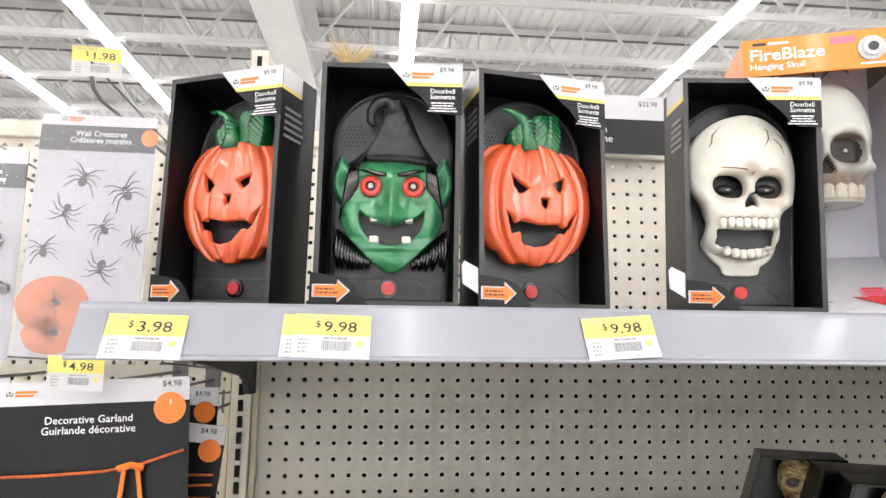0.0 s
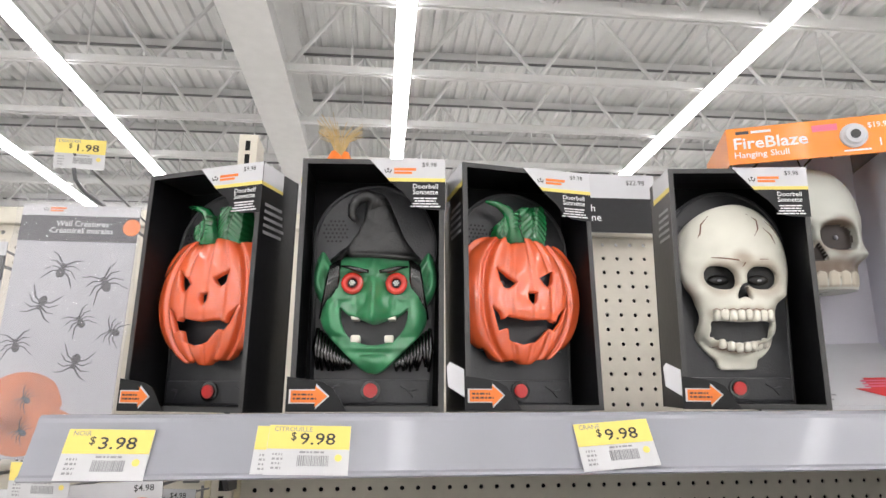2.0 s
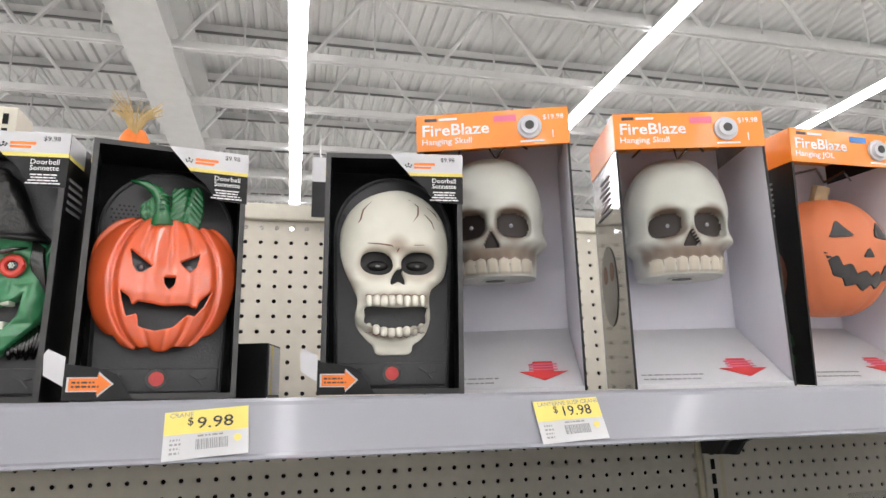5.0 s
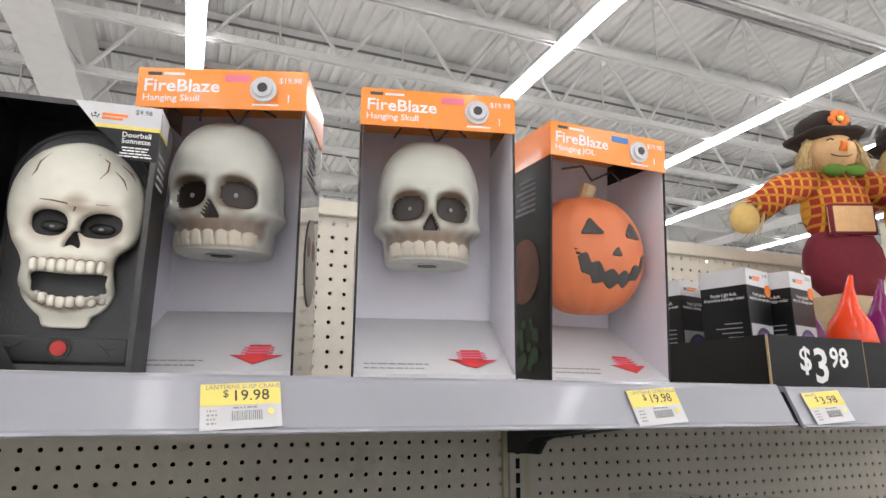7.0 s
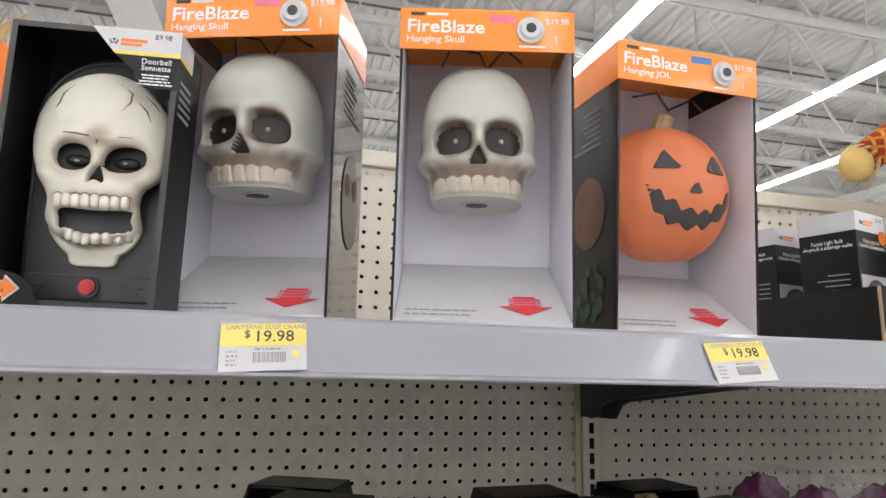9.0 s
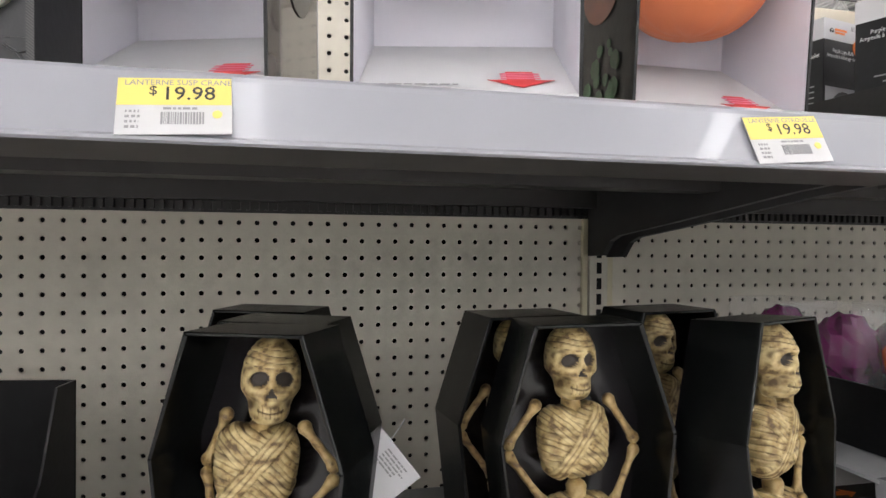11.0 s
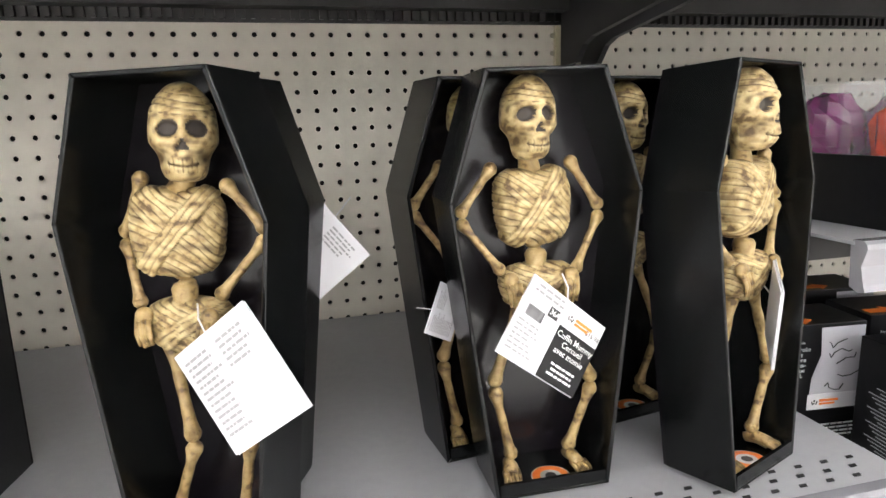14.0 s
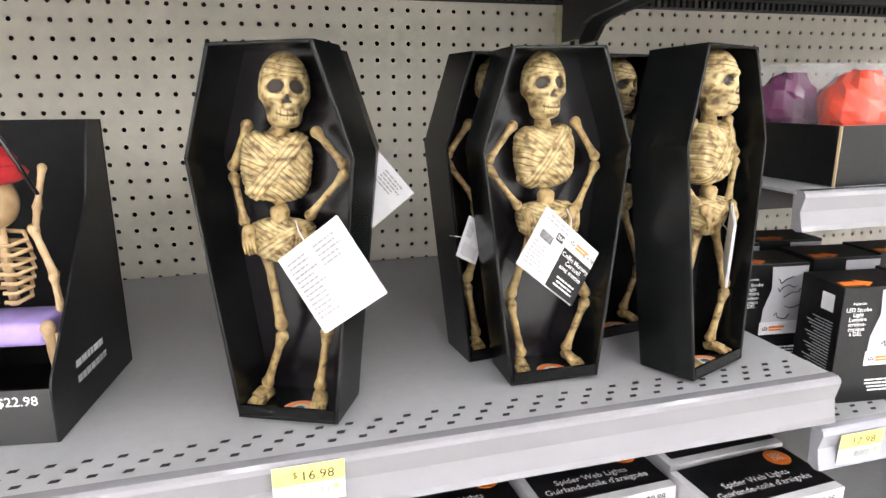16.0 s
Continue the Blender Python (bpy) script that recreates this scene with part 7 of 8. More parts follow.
def small_pack(m, w, h, label, dark=True):
    t = thing("decoration_pack", m, label, "hanging pack", "hanging bags")
    c = part("card", bx(-w / 2, w / 2, 0, 0.0014, -h, 0), "card_black" if dark else "card_white", t)
    part("white_header", bx(-w / 2, w / 2, -0.0005, -0.0001, -0.022, 0), "card_white", c)
    letters("price_print", "$4.98", 0.0085, "ink", c, pose(w / 2 - 0.030, -0.0008, -0.010))
    bm = bmesh.new()
    disc(bm, (w / 2 - 0.016, -0.030), 0.0135, -0.0010, -0.0006, 20)
    part("orange_dot", bm, "orange_ink", c)
    text_bars(c, -w * 0.1, -0.036, w * 0.5, 2, 0.009, "white_ink", -0.0006, 1, 3)
    bm = bmesh.new()
    r = random.Random(3)
    for k in range(8):
        z = -0.06 - k * 0.012
        tube(bm, [(-w / 2 + 0.005, -0.003, z), (0, -0.005, z - 0.006 * r.random()), (w / 2 - 0.006, -0.003, z + 0.006 * r.random())], 0.0016, 5)
    part("twine", bm, "rope", t)
    return t


small_pack(pose(-0.400, 0.900, 1.338, 0, 2, 0), 0.13, 0.24, "black printed decoration pack hanging behind the garland")
peg_hook(-0.400, 1.334, 0.87)
small_pack(pose(-0.372, 0.855, 1.300, 0, 6, 0), 0.12, 0.22, "black and white decoration pack with orange dot, hanging")
peg_hook(-0.372, 1.296, 0.83)
small_pack(pose(-0.640, 0.86, 1.350, 0, 1, 0), 0.14, 0.24, "black decoration pack hanging on a hook")
peg_hook(-0.640, 1.346, 0.83)

# the wreath pack behind the doorbells
t = thing("wreath_pack", pose(0.218, 1.06, 1.822), "white and black printed wreath pack hung high on the pegboard", "hanging pack", "hanging bags")
c = part("card", bx(-0.085, 0.140, 0, 0.0016, -0.101, 0.005), "card_white", t)
bd = part("black_band", bx(-0.085, 0.140, -0.0006, -0.0001, -0.101, -0.039), "card_black", c)
letters("title_print", "Wreath\nCouronne", 0.0185, "white_ink", bd, pose(0.002, -0.0010, -0.064), align="CENTER", spacing=0.9)
letters("price_print", "$22.98", 0.0125, "ink", c, pose(0.088, -0.0006, -0.014))
brand_mark(c, -0.012, -0.030, 0.008, -0.0006)
bm = bmesh.new()
tube(bm, [(0, -0.002, -0.030), (-0.005, -0.002, -0.022), (-0.005, -0.002, -0.004), (0.0, -0.002, 0.001), (0.005, -0.002, -0.004), (0.005, -0.002, -0.030)], 0.0012, 5)
part("hook_loop", bm, "conduit", t)
bm = bmesh.new()
tube(bm, [(0, 0.0016, -0.004), (0, 0.058, -0.064)], 0.002, 6)
part("hanger", bm, "conduit", t)

# the far side of the gondola, with the straw-topped orange ornament that looks over it
shelf_b = thing("rear_shelf", pose(0, 0, 1.62), "grey steel shelf on the far side of the gondola", "shelf")
part("deck", bx(-1.5, 2.0, PEG_Y + 0.07, PEG_Y + 0.45, -0.004, 0), "shelf", shelf_b)
part("support", bx(-1.5, 2.0, PEG_Y + 0.06, PEG_Y + 0.069, -1.62, 0.10), "upright", shelf_b)
t = thing("straw_ornament", pose(-0.208, 1.30, 1.6204) @ Matrix.Diagonal((1, 1, 1.13, 1)), "orange cloth ornament with a tuft of pale straw", "ornament")
bm = bmesh.new()
ball(bm, (-0.008, 0, 0.14), (0.036, 0.032, 0.16), 14, 12)
ball(bm, (0.010, 0.006, 0.136), (0.036, 0.032, 0.165), 14, 12)
part("cloth", bm, "orange_ink", t, smooth=True)
bm = bmesh.new()
r = random.Random(9)
for k in range(70):
    a, l = r.random() * 6.28, 0.03 + 0.035 * r.random()
    tube(bm, [(0.006 * math.cos(a), 0.006 * math.sin(a), 0.285), (0.02 * math.cos(a), 0.02 * math.sin(a), 0.300 + l * 0.5), (0.048 * math.cos(a), 0.04 * math.sin(a), 0.295 + l)], [0.0012, 0.001, 0.0004], 4)
part("straw_tuft", bm, "straw", t)

# thin sensor rod from the roof
t = thing("ceiling_sensor", pose(0.40, 8.2, 0), "thin white rod with a small sensor hung from the roof", "sensor", "", "structure")
bm = bmesh.new()
tube(bm, [(0, 0, 5.05), (0, 0, 4.36)], 0.012, 6)
part("rod", bm, "steel", t)
bm = bmesh.new()
tube(bm, [(0, 0, 4.40), (0, 0, 4.34), (0, 0, 4.26)], [0.014, 0.045, 0.06], 10)
part("head", bm, "steel", t)


# ---- the next bay ----
def card_bin(m, w, d, h, label, price=None, window=False):
    t = thing("card_display_tray", m, label, "display tray", "black display trays")
    th = 0.003
    fp = part("front_panel", bx(0, w, 0, th, 0, h), "card_black", t)
    part("side_panel", bx(0, th, th, d, 0, h), "card_black", t)
    part("side_panel", bx(w - th, w, th, d, 0, h), "card_black", t)
    part("back_panel", bx(th, w - th, d - th, d, 0, h * 0.9), "card_in", t)
    part("bottom_panel", bx(th, w - th, th, d - th, 0, th), "card_in", t)
    part("cut_edge", bx(-0.0004, 0.0006, -0.0004, 0.0028, 0, h), "card_kraft", t, "raw kraft board edge")
    if price:
        letters("price_print", price[0], 0.058, "white_ink", fp, pose(w * 0.43, -0.0006, h * 0.12), weight=0.02)
        letters("dollar_print", "$", 0.040, "white_ink", fp, pose(w * 0.29, -0.0006, h * 0.34), weight=0.02)
        letters("cents_print", price[1], 0.034, "white_ink", fp, pose(w * 0.61, -0.0006, h * 0.42), weight=0.02)
    if window:
        bm = bmesh.new()
        disc(bm, (w * 0.42, h * 0.55), 0.016, -0.0012, -0.0004, 22)
        part("window_disc", bm, "orange_clear", fp, "round orange window")
    return t


card_bin(pose(0.922, 0.582, TOP_SHELF - 0.0005, 0, 0, 1), 0.168, 0.26, 0.062, "black card tray of boxed purple bulbs marked three ninety-eight", ("3", "98"))
card_bin(pose(1.097, 0.590, TOP_SHELF - 0.0005, 0, 0, -2), 0.16, 0.26, 0.060, "black card tray of orange novelty lights")


def bulb_box(m):
    w, h = 0.064, 0.150
    t = thing("bulb_box", m, "black and white bulb box with purple bulb photo", "bulb box", "boxed purple bulbs")
    c = part("carton", bx(-w / 2, w / 2, 0, w, 0, h, bevel=0.0008), "card_black", t)
    part("white_top", bx(-w / 2 - 0.0003, w / 2 + 0.0003, -0.0003, w + 0.0003, h - 0.022, h + 0.0003), "card_white", c)
    brand_mark(c, -0.020, h - 0.012, 0.006, -0.0006)
    letters("price_print", "$3.98", 0.006, "ink", c, pose(0.012, -0.0008, h - 0.008))
    letters("title_print", "Purple Light Bulb\nAmpoule à éclairage violet", 0.0062, "white_ink", c, pose(0, -0.0004, h - 0.035), align="CENTER", width=w * 0.86, spacing=0.9)
    p = part("photo_panel", bx(-w / 2 + 0.003, w / 2 - 0.003, -0.0004, -0.0001, 0.012, 0.078), "grey_card", c)
    for rr, mat, y in ((0.024, "ink", -0.0007), (0.019, "purple_ink", -0.0010), (0.007, "card_lilac", -0.0013)):
        bm = bmesh.new()
        disc(bm, (0.002 if rr > 0.01 else 0.008, 0.050), rr, y, y + 0.0002, 22)
        part("bulb_print", bm, mat, p)
    bm = bmesh.new()
    disc(bm, (w / 2 - 0.008, h - 0.026), 0.0085, -0.0012, -0.0006, 16)
    part("orange_dot", bm, "orange_ink", c)
    letters("title_print", "Purple Light Bulb\nAmpoule à éclairage violet", 0.0062, "white_ink", c, pose(-w / 2 - 0.0004, w / 2, h - 0.035, 0, 0, -90), align="CENTER", width=w * 0.86, spacing=0.9)
    bm = bmesh.new()
    for k in range(9):
        box(bm, -w / 2 - 0.0004, -w / 2 - 0.0001, 0.010, 0.030 + 0.020 * ((k * 7) % 5) / 5, 0.030 + k * 0.006, 0.0314 + k * 0.006)
    part("side_print", bm, "grey_ink", c)
    return t


for x, y, th in ((0.978, 0.636, -17), (1.050, 0.630, -15), (0.962, 0.735, -12), (1.040, 0.735, -8)):
    bulb_box(pose(x, y, TOP_SHELF + 0.0032, 0, 0, -th))


def novelty(m, mat, label):
    """An onion-shaped tinted light in a clear tub."""
    t = thing("novelty_light", m, label, "novelty light", "tinted novelty lights")
    bm = bmesh.new()
    tube(bm, [(0, 0, 0.040), (0, 0, 0.060), (0, 0, 0.085), (0.003, 0, 0.110), (0.010, 0, 0.140), (0.016, 0, 0.158)], [0.026, 0.033, 0.028, 0.014, 0.006, 0.003], 16)
    part("shade", bm, mat, t, smooth=True)
    bm = bmesh.new()
    tube(bm, [(0, 0, 0.0), (0, 0, 0.040)], [0.034, 0.034], 16)
    part("base", bm, "card_black", t)
    return t


for x, y, mat, lab in ((1.150, 0.640, "orange_clear", "orange tinted flame-shaped novelty light in black tray"), (1.222, 0.645, "purple_clear", "purple tinted novelty light in black tray"), (1.19, 0.74, "purple_clear", "purple tinted novelty light behind an orange one")):
    novelty(pose(x, y, TOP_SHELF + 0.0032), mat, lab)
t = thing("clamshell_pack", pose(1.098, 0.70, TOP_SHELF + 0.003, 0, 0, -3), "clear clamshell pack with orange streaks inside", "clamshell pack")
part("shell", bx(0.006, 0.058, 0.0, 0.05, 0, 0.15, bevel=0.004), "clam", t)
bm = bmesh.new()
for k in range(7):
    tube(bm, [(0.014 + k * 0.006, 0.02, 0.008), (0.016 + k * 0.005, 0.022, 0.135)], [0.003, 0.001], 6)
part("orange_rods", bm, "orange_ink", t)


def plaid(name):
    m, nd, ln, b = nodes_of(name)
    tc = nd.new("ShaderNodeTexCoord")
    out = None
    mix = None
    for k, (dirn, col) in enumerate((("X", (0.62, 0.30, 0.03)), ("Z", (0.55, 0.22, 0.02)))):
        w = nd.new("ShaderNodeTexWave")
        w.bands_direction = dirn
        w.wave_profile = "SIN"
        w.inputs["Scale"].default_value = 11
        ln.new(tc.outputs["Object"], w.inputs["Vector"])
        gt = nd.new("ShaderNodeMath")
        gt.operation = "GREATER_THAN"
        gt.inputs[1].default_value = 0.8
        ln.new(w.outputs["Fac"], gt.inputs[0])
        mx = nd.new("ShaderNodeMix")
        mx.data_type = "RGBA"
        mx.inputs[7].default_value = (*col, 1)
        ln.new(gt.outputs[0], mx.inputs[0])
        if out is None:
            mx.inputs[6].default_value = (0.34, 0.030, 0.014, 1)
        else:
            ln.new(out, mx.inputs[6])
        out = mx.outputs[2]
    ln.new(out, b.inputs["Base Color"])
    b.inputs["Roughness"].default_value = 0.9
    return m


M["plaid"] = plaid("red_gold_plaid_cloth")


def scarecrow(m, label, seed):
    """A soft scarecrow doll, built as one mesh."""
    mats = ["hat_felt", "flesh_cloth", "plaid", "burgundy", "straw", "hand_cloth", "leaf_green", "orange_ink", "ink", "yellow_ink"]
    bm = bmesh.new()

    def mark(n0, i):
        bm.faces.ensure_lookup_table()
        for f in bm.faces[n0:]:
            f.material_index = i
    r = random.Random(seed)
    n = len(bm.faces)
    ball(bm, (0, 0, 0.30), (0.105, 0.075, 0.13), 18, 12)
    mark(n, 2)
    n = len(bm.faces)
    ball(bm, (0, 0, 0.13), (0.120, 0.085, 0.13), 18, 10)
    box(bm, -0.07, 0.07, -0.080, -0.055, 0.20, 0.30, bevel=0.01)
    mark(n, 3)
    n = len(bm.faces)
    ball(bm, (0, -0.01, 0.485), (0.075, 0.068, 0.072), 20, 14)
    mark(n, 1)
    n = len(bm.faces)
    ball(bm, (0, 0.008, 0.540), (0.115, 0.11, 0.022), 22, 8, lambda d: 1 + 0.08 * math.sin(5 * math.atan2(d.y, d.x)))
    ball(bm, (0, 0.010, 0.575), (0.082, 0.078, 0.058), 20, 10, lambda d: 1 + 0.06 * math.sin(7 * d.x + 4 * d.z))
    mark(n, 0)
    n = len(bm.faces)
    for k in range(6):
        a = k * 1.047
        ball(bm, (0.022 * math.cos(a), -0.078, 0.572 + 0.022 * math.sin(a)), (0.014, 0.006, 0.014), 8, 5)
    mark(n, 7)
    n = len(bm.faces)
    ball(bm, (0, -0.085, 0.572), (0.010, 0.008, 0.010), 8, 5)
    mark(n, 9)
    n = len(bm.faces)
    tube(bm, [(0, -0.072, 0.470), (0.004, -0.082, 0.490), (0, -0.068, 0.508)], [0.014, 0.010, 0.002], 8)
    mark(n, 7)
    n = len(bm.faces)
    for s in (-1, 1):
        tube(bm, [(s * 0.022, -0.073, 0.506), (s * 0.031, -0.071, 0.512), (s * 0.040, -0.065, 0.506)], 0.0024, 5)
    tube(bm, [(-0.034, -0.066, 0.462), (-0.016, -0.074, 0.452), (0.016, -0.074, 0.452), (0.034, -0.066, 0.462)], 0.0016, 5)
    mark(n, 8)
    n = len(bm.faces)
    for s in (-1, 1):
        ball(bm, (s * 0.032, -0.070, 0.408), (0.038, 0.014, 0.020), 10, 6)
    mark(n, 6)
    for s in (-1, 1):
        end = (-0.275, -0.03, 0.285) if s < 0 else (0.115, -0.15, 0.26)
        mid = (-0.17, -0.01, 0.36) if s < 0 else (0.17, -0.07, 0.33)
        n = len(bm.faces)
        tube(bm, [(s * 0.07, 0, 0.385), mid, end], [0.052, 0.050, 0.044], 12)
        mark(n, 2)
        n = len(bm.faces)
        dv = (Vector(end) - Vector(mid)).normalized()
        hc = Vector(end) + dv * 0.040
        ball(bm, hc, (0.045, 0.034, 0.050), 12, 8)
        mark(n, 5)
        n = len(bm.faces)
        for k in range(26):
            a = r.random() * 6.28
            o = dv.orthogonal().normalized()
            q = Matrix.Rotation(a, 3, dv) @ o
            tube(bm, [Vector(end) + q * 0.040, Vector(end) + q * 0.052 + dv * 0.03, Vector(end) + q * (0.05 + 0.03 * r.random()) + dv * (0.05 + 0.03 * r.random())], [0.0018, 0.0014, 0.0005], 4)
        mark(n, 4)
    n = len(bm.faces)
    for k in range(240):
        a = math.pi * (0.05 + 0.9 * r.random()) + (math.pi if r.random() < 0.25 else 0)
        x0 = 0.075 * math.cos(a)
        if abs(x0) < 0.035:
            x0 = math.copysign(0.06, x0)
        l = 0.05 + 0.06 * r.random()
        sx = math.copysign(1, x0)
        tube(bm, [(x0, -0.03 + 0.04 * r.random(), 0.535), (x0 + sx * 0.018, -0.04 + 0.05 * r.random(), 0.50), (x0 + sx * (0.02 + 0.04 * r.random()), -0.05 + 0.07 * r.random(), 0.53 - l * 1.3)], [0.002, 0.0018, 0.0006], 4)
    mark(n, 4)
    me = bpy.data.meshes.new("scarecrow_doll")
    bm.to_mesh(me)
    bm.free()
    for k in mats:
        me.materials.append(M[k])
    me.shade_smooth()
    ob = tagged(new("scarecrow_doll", me), label, "scarecrow doll", "scarecrow dolls")
    ob.matrix_basis = m
    return ob


riser = thing("riser_carton", pose(1.58, 0.90, TOP_SHELF - 0.0015), "plain brown carton hidden behind the bulb boxes", "carton")
part("carton", bx(-0.16, 0.36, -0.06, 0.14, 0, 0.184), "card_kraft", riser)
scarecrow(pose(1.580, 0.94, TOP_SHELF + 0.183, 0, 0, -22) @ Matrix.Scale(0.70, 4), "soft scarecrow doll in plaid shirt and dark felt hat", 3)
scarecrow(pose(1.800, 0.90, TOP_SHELF + 0.195 - 0.012, 0, 0, -30) @ Matrix.Scale(0.70, 4), "soft scarecrow doll with dark hat beside another", 5)
t = thing("yellow_label", pose(1.590, 0.80, 1.815, 0, 32, 0) @ Matrix.Scale(0.8, 4), "yellow printed label hanging on the scarecrow", "label")
part("card", bx(-0.022, 0.022, 0, 0.001, -0.05, 0.05), "yellow_ink", t)
part("white_top", bx(-0.022, 0.022, -0.0005, -0.0001, 0.034, 0.05), "card_white", t)
bm = bmesh.new()
tube(bm, [(0, 0, 0.048), (-0.03, 0.03, 0.075)], 0.0008, 4)
part("string", bm, "tag_paper", t)

# lamps in clear boxes on the middle shelf
MID = 1.134
card_bin(pose(0.930, 0.612, MID + 0.0005, 0, 0, 3), 0.24, 0.30, 0.064, "black corrugated tray with round orange window holding disco lamps", None, True)
card_bin(pose(1.215, 0.612, MID + 0.0005, 0, 0, 1), 0.24, 0.30, 0.064, "black corrugated tray beside the next on the shelf", None, True)


def disco_lamp(m, mat, label):
    t = thing("disco_lamp_box", m, label, "boxed disco lamp", "boxed disco lamps")
    part("clear_box", bx(-0.044, 0.044, 0, 0.088, 0, 0.128, bevel=0.002), "clam", t, "clear plastic box")
    bm = bmesh.new()
    ball(bm, (0, 0.044, 0.074), (0.036, 0.036, 0.044), 18, 12, lambda d: 1 + 0.22 * lump_noise(d.x, d.y, d.z, 3.1))
    part("faceted_dome", bm, mat, t)
    bm = bmesh.new()
    tube(bm, [(0, 0.044, 0.004), (0, 0.044, 0.040)], [0.036, 0.030], 16)
    part("base", bm, "card_black", t)
    return t


for x, y, mat, lab in ((1.005, 0.622, "orange_clear", "clear boxed orange faceted disco lamp in tray"), (1.10, 0.622, "orange_clear", "clear boxed orange faceted disco lamp in tray"), (1.0, 0.72, "purple_clear", "clear boxed purple faceted disco lamp in tray"), (1.10, 0.72, "purple_clear", "clear boxed purple faceted disco lamp in tray"), (1.28, 0.63, "purple_clear", "clear boxed purple faceted disco lamp in tray"), (1.0, 0.815, "purple_clear", "clear boxed purple faceted disco lamp in tray")):
    disco_lamp(pose(x, y, MID + 0.004, 0, 0, 3), mat, lab)
t = thing("mini_light_box", pose(1.42, 0.63, MID + 0.065, 0, 0, -4), "black and white boxed mini string lights", "light box")
cb = part("carton", bx(-0.07, 0.07, 0, 0.06, -0.064, 0.09, bevel=0.001), "card_black", t)
part("white_top", bx(-0.0704, 0.0704, -0.0004, 0.0604, 0.055, 0.0904), "card_white", cb)
brand_mark(cb, -0.05, 0.074, 0.010, -0.0008)
letters("title_print", "Mini lumières", 0.016, "white_ink", cb, pose(0, -0.0006, 0.034), align="CENTER")


def strobe_box(m, label):
    w, h, d = 0.098, 0.138, 0.065
    t = thing("strobe_light_box", m, label, "strobe light box", "boxed strobe lights")
    c = part("carton", bx(0, w, 0, d, 0, h, bevel=0.0008), "card_black", t)
    sil = [(0.047, h - 0.004), (w - 0.001, h - 0.004), (w - 0.001, 0.060), (0.039, 0.060), (0.040, 0.080), (0.049, 0.105)]
    g = part("grey_panel", prism(bmesh.new(), sil, -0.0005, -0.0001), "grey_card", c, "grey panel with cracked wall print")
    bm = bmesh.new()
    r = random.Random(4)
    for k in range(5):
        x, z = 0.052 + 0.02 * r.random(), h - 0.02 - 0.012 * k
        pts = [(x, -0.0007, z)]
        for q in range(5):
            x, z = x + 0.009 * r.random() + 0.001, z + 0.012 * (r.random() - 0.5)
            pts.append((x, -0.0007, z))
        tube(bm, pts, 0.0007, 4)
    part("crack_print", bm, "ink", g)
    wl = part("white_label", bx(0.037, w - 0.001, -0.0008, -0.0003, 0.045, 0.062), "card_white", c)
    brand_mark(wl, 0.045, 0.053, 0.0065, -0.0012)
    letters("title_print", "Adjustable", 0.0040, "white_ink", c, pose(0.021, -0.0004, h - 0.020), align="CENTER")
    letters("title_print", "LED Strobe\nLight\nLumière\nstrobos-\ncopique\nà DEL", 0.0066, "white_ink", c, pose(0.021, -0.0004, h - 0.028), align="CENTER", spacing=0.85)
    text_bars(c, 0.070, 0.026, 0.06, 4, 0.0042, "white_ink", -0.0004, 1, 6)
    bm = bmesh.new()
    prism(bm, [(0.006, 0.008), (0.030, 0.008), (0.030, 0.002), (0.046, 0.014), (0.030, 0.026), (0.030, 0.020), (0.006, 0.020)], h + 0.0002, h + 0.0006, "z")
    part("orange_arrow", bm, "orange_ink", c, "printed orange arrow on top")
    bm = bmesh.new()
    for k in range(22):
        box(bm, -0.0004, -0.0001, 0.010, 0.036 + 0.018 * ((k * 5) % 4) / 4, 0.018 + k * 0.0036, 0.0190 + k * 0.0036)
    part("side_print", bm, "grey_ink", c)
    bm = bmesh.new()
    box(bm, -0.0006, -0.0001, 0.012, 0.030, h - 0.032, h - 0.012)
    part("side_icon", bm, "card_white", c)
    return t


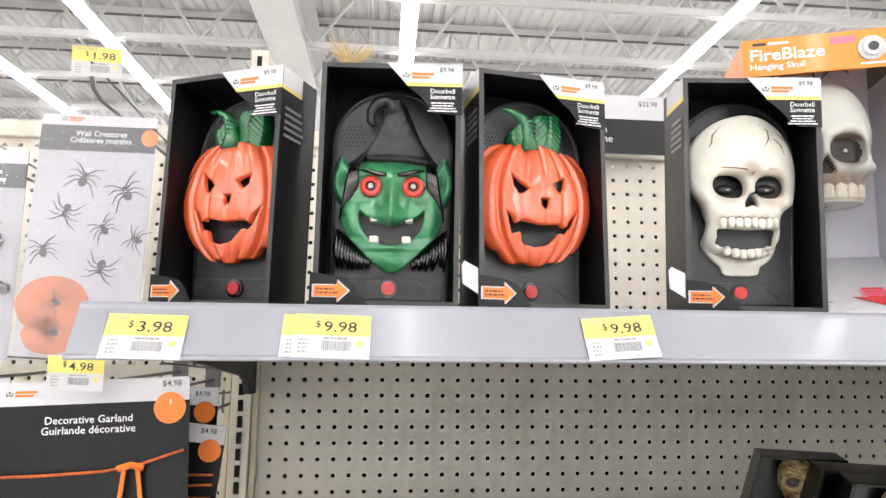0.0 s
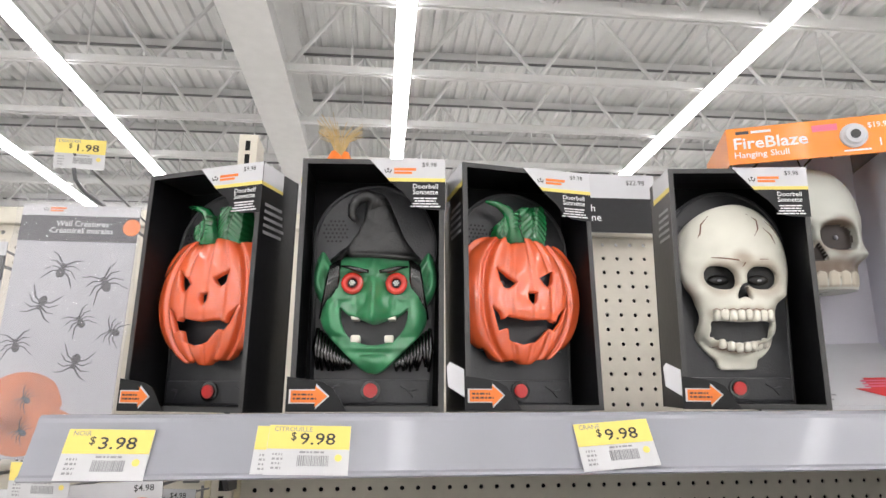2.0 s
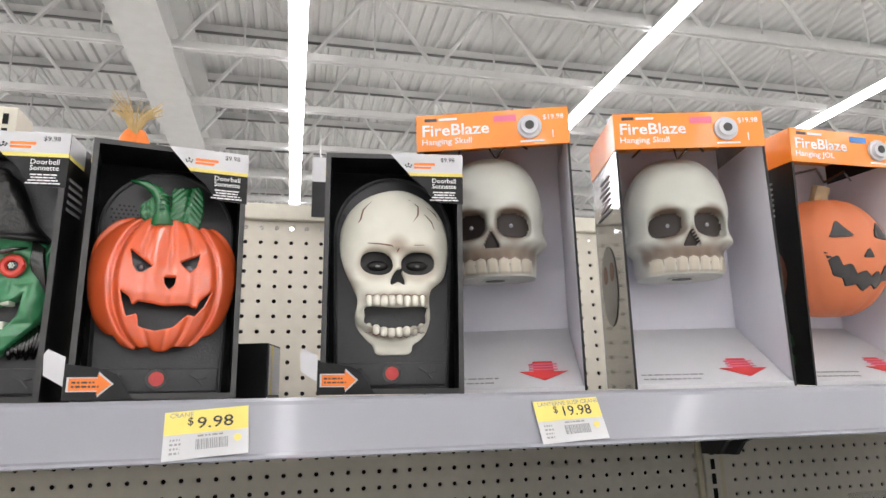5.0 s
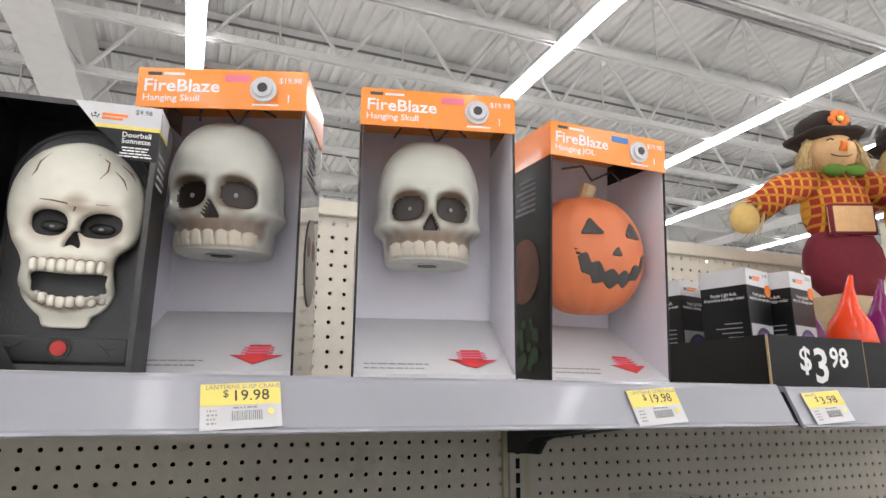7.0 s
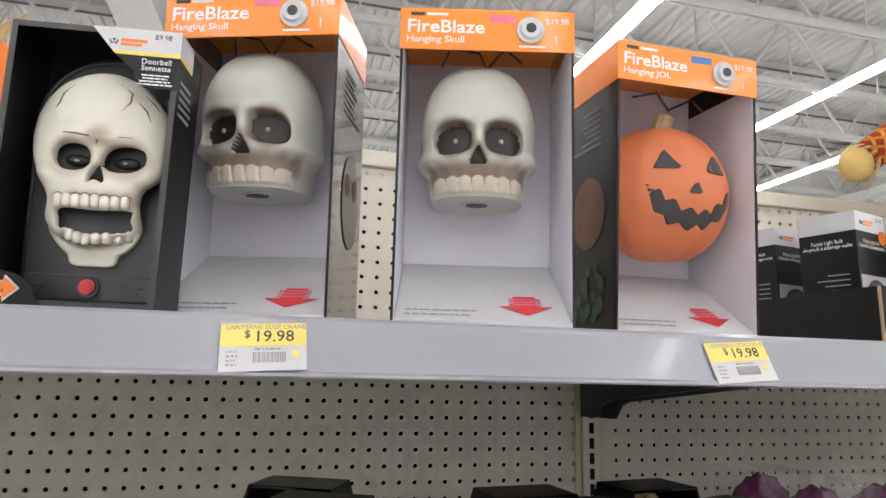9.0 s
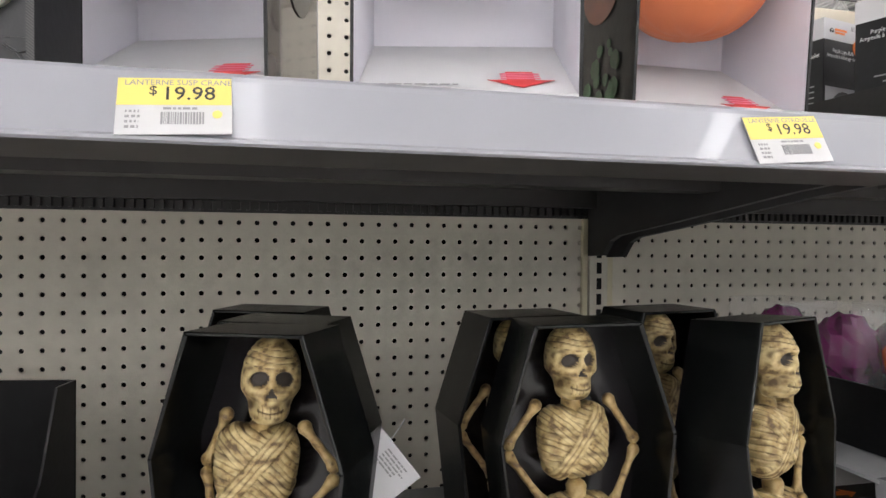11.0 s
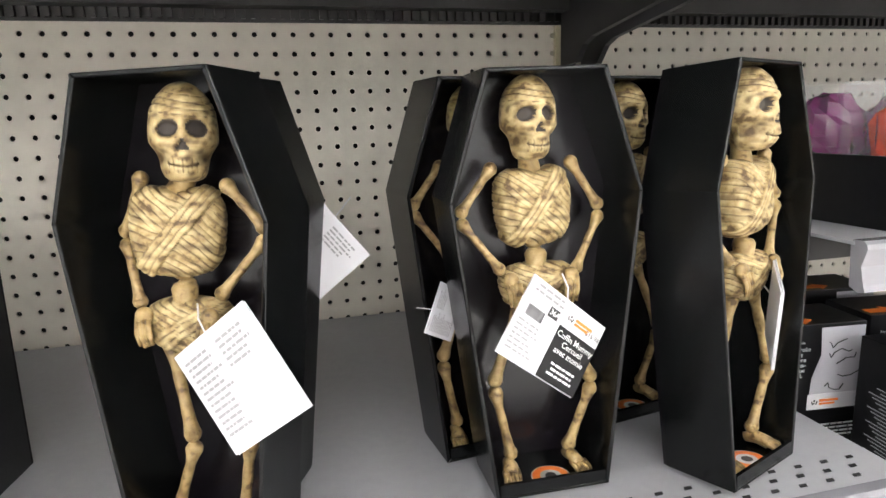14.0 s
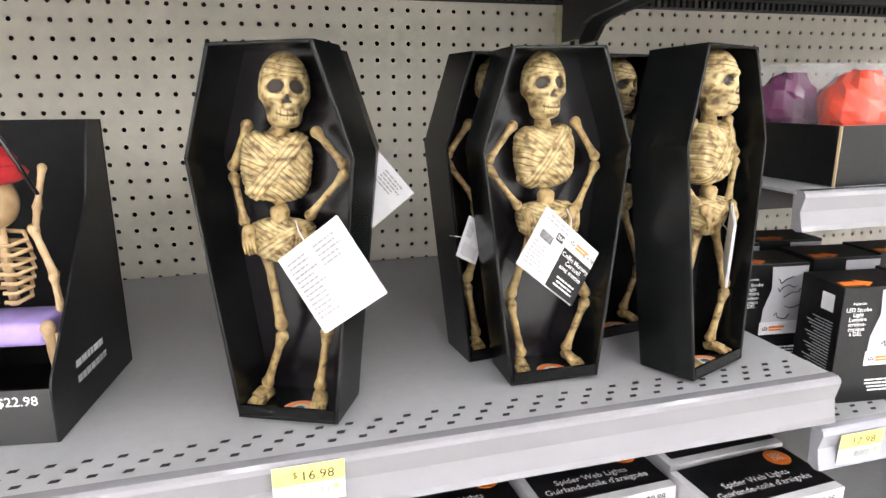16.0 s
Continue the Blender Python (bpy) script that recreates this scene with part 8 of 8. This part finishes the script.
SZ = 0.8885
for x, y, th, lab in ((0.944, 0.592, 7, "black and grey boxed strobe light standing at the shelf front"), (0.898, 0.700, 6, "black and grey boxed strobe light behind another"), (1.012, 0.700, 6, "black and grey boxed strobe light behind another"), (1.050, 0.590, 7, "black and grey boxed strobe light standing on the shelf"), (0.912, 0.800, 6, "black and grey boxed strobe light at the back"), (1.020, 0.800, 6, "black and grey boxed strobe light at the back"), (1.12, 0.70, 6, "black and grey boxed strobe light in the second row")):
    strobe_box(pose(x, y, SZ, 0, 0, -th), lab)


# boxed web lights lying under the coffin shelf
def web_box(m, label):
    w, d, h = 0.168, 0.088, 0.056
    t = thing("web_light_box", m, label, "web light box", "boxed spider web lights")
    c = part("carton", bx(0, w, 0, d, 0, h, bevel=0.0008), "card_white", t)
    part("black_top", bx(0.010, w - 0.0006, 0.012, d - 0.0006, h + 0.0001, h + 0.0005), "card_black", c)
    for k, (tx, sz) in enumerate((("Spider Web Lights", 0.0125), ("Guirlande-toile d'araignée", 0.0125))):
        letters("title_print", tx, sz, "white_ink", c, pose(w * 0.50, 0.040 - k * 0.014, h + 0.0009, -90), align="CENTER")
    bm = bmesh.new()
    disc(bm, (w - 0.026, d - 0.018), 0.0155, h + 0.0007, h + 0.0011, 22, "z")
    o = part("orange_dot", bm, "orange_ink", c, "round orange LED sticker")
    letters("dot_print", "LED\nDEL", 0.0095, "white_ink", o, pose(w - 0.026, d - 0.016, h + 0.0014, -90), align="CENTER", spacing=0.8)
    letters("price_print", "$9.98", 0.0115, "ink", c, pose(w - 0.040, -0.0005, h - 0.014))
    brand_mark(c, 0.070, h - 0.012, 0.009, -0.0005)
    part("black_front", bx(0.012, w - 0.0006, -0.0005, -0.0001, 0.0, h - 0.022), "card_black", c)
    bm = bmesh.new()
    disc(bm, (w - 0.030, h - 0.034), 0.014, -0.0012, -0.0006, 20)
    part("orange_dot", bm, "orange_ink", c)
    return t


WZ = 0.7455
for x, y, z, th in ((0.608, 0.610, 0, 2), (0.788, 0.552, 0, 3), (0.792, 0.650, 0, 2), (0.43, 0.61, 0, 2), (0.600, 0.705, 0, 2)):
    web_box(pose(x - 0.004, y, WZ + z, 0, 0, th), "black and white box of spider web lights lying on shelf")
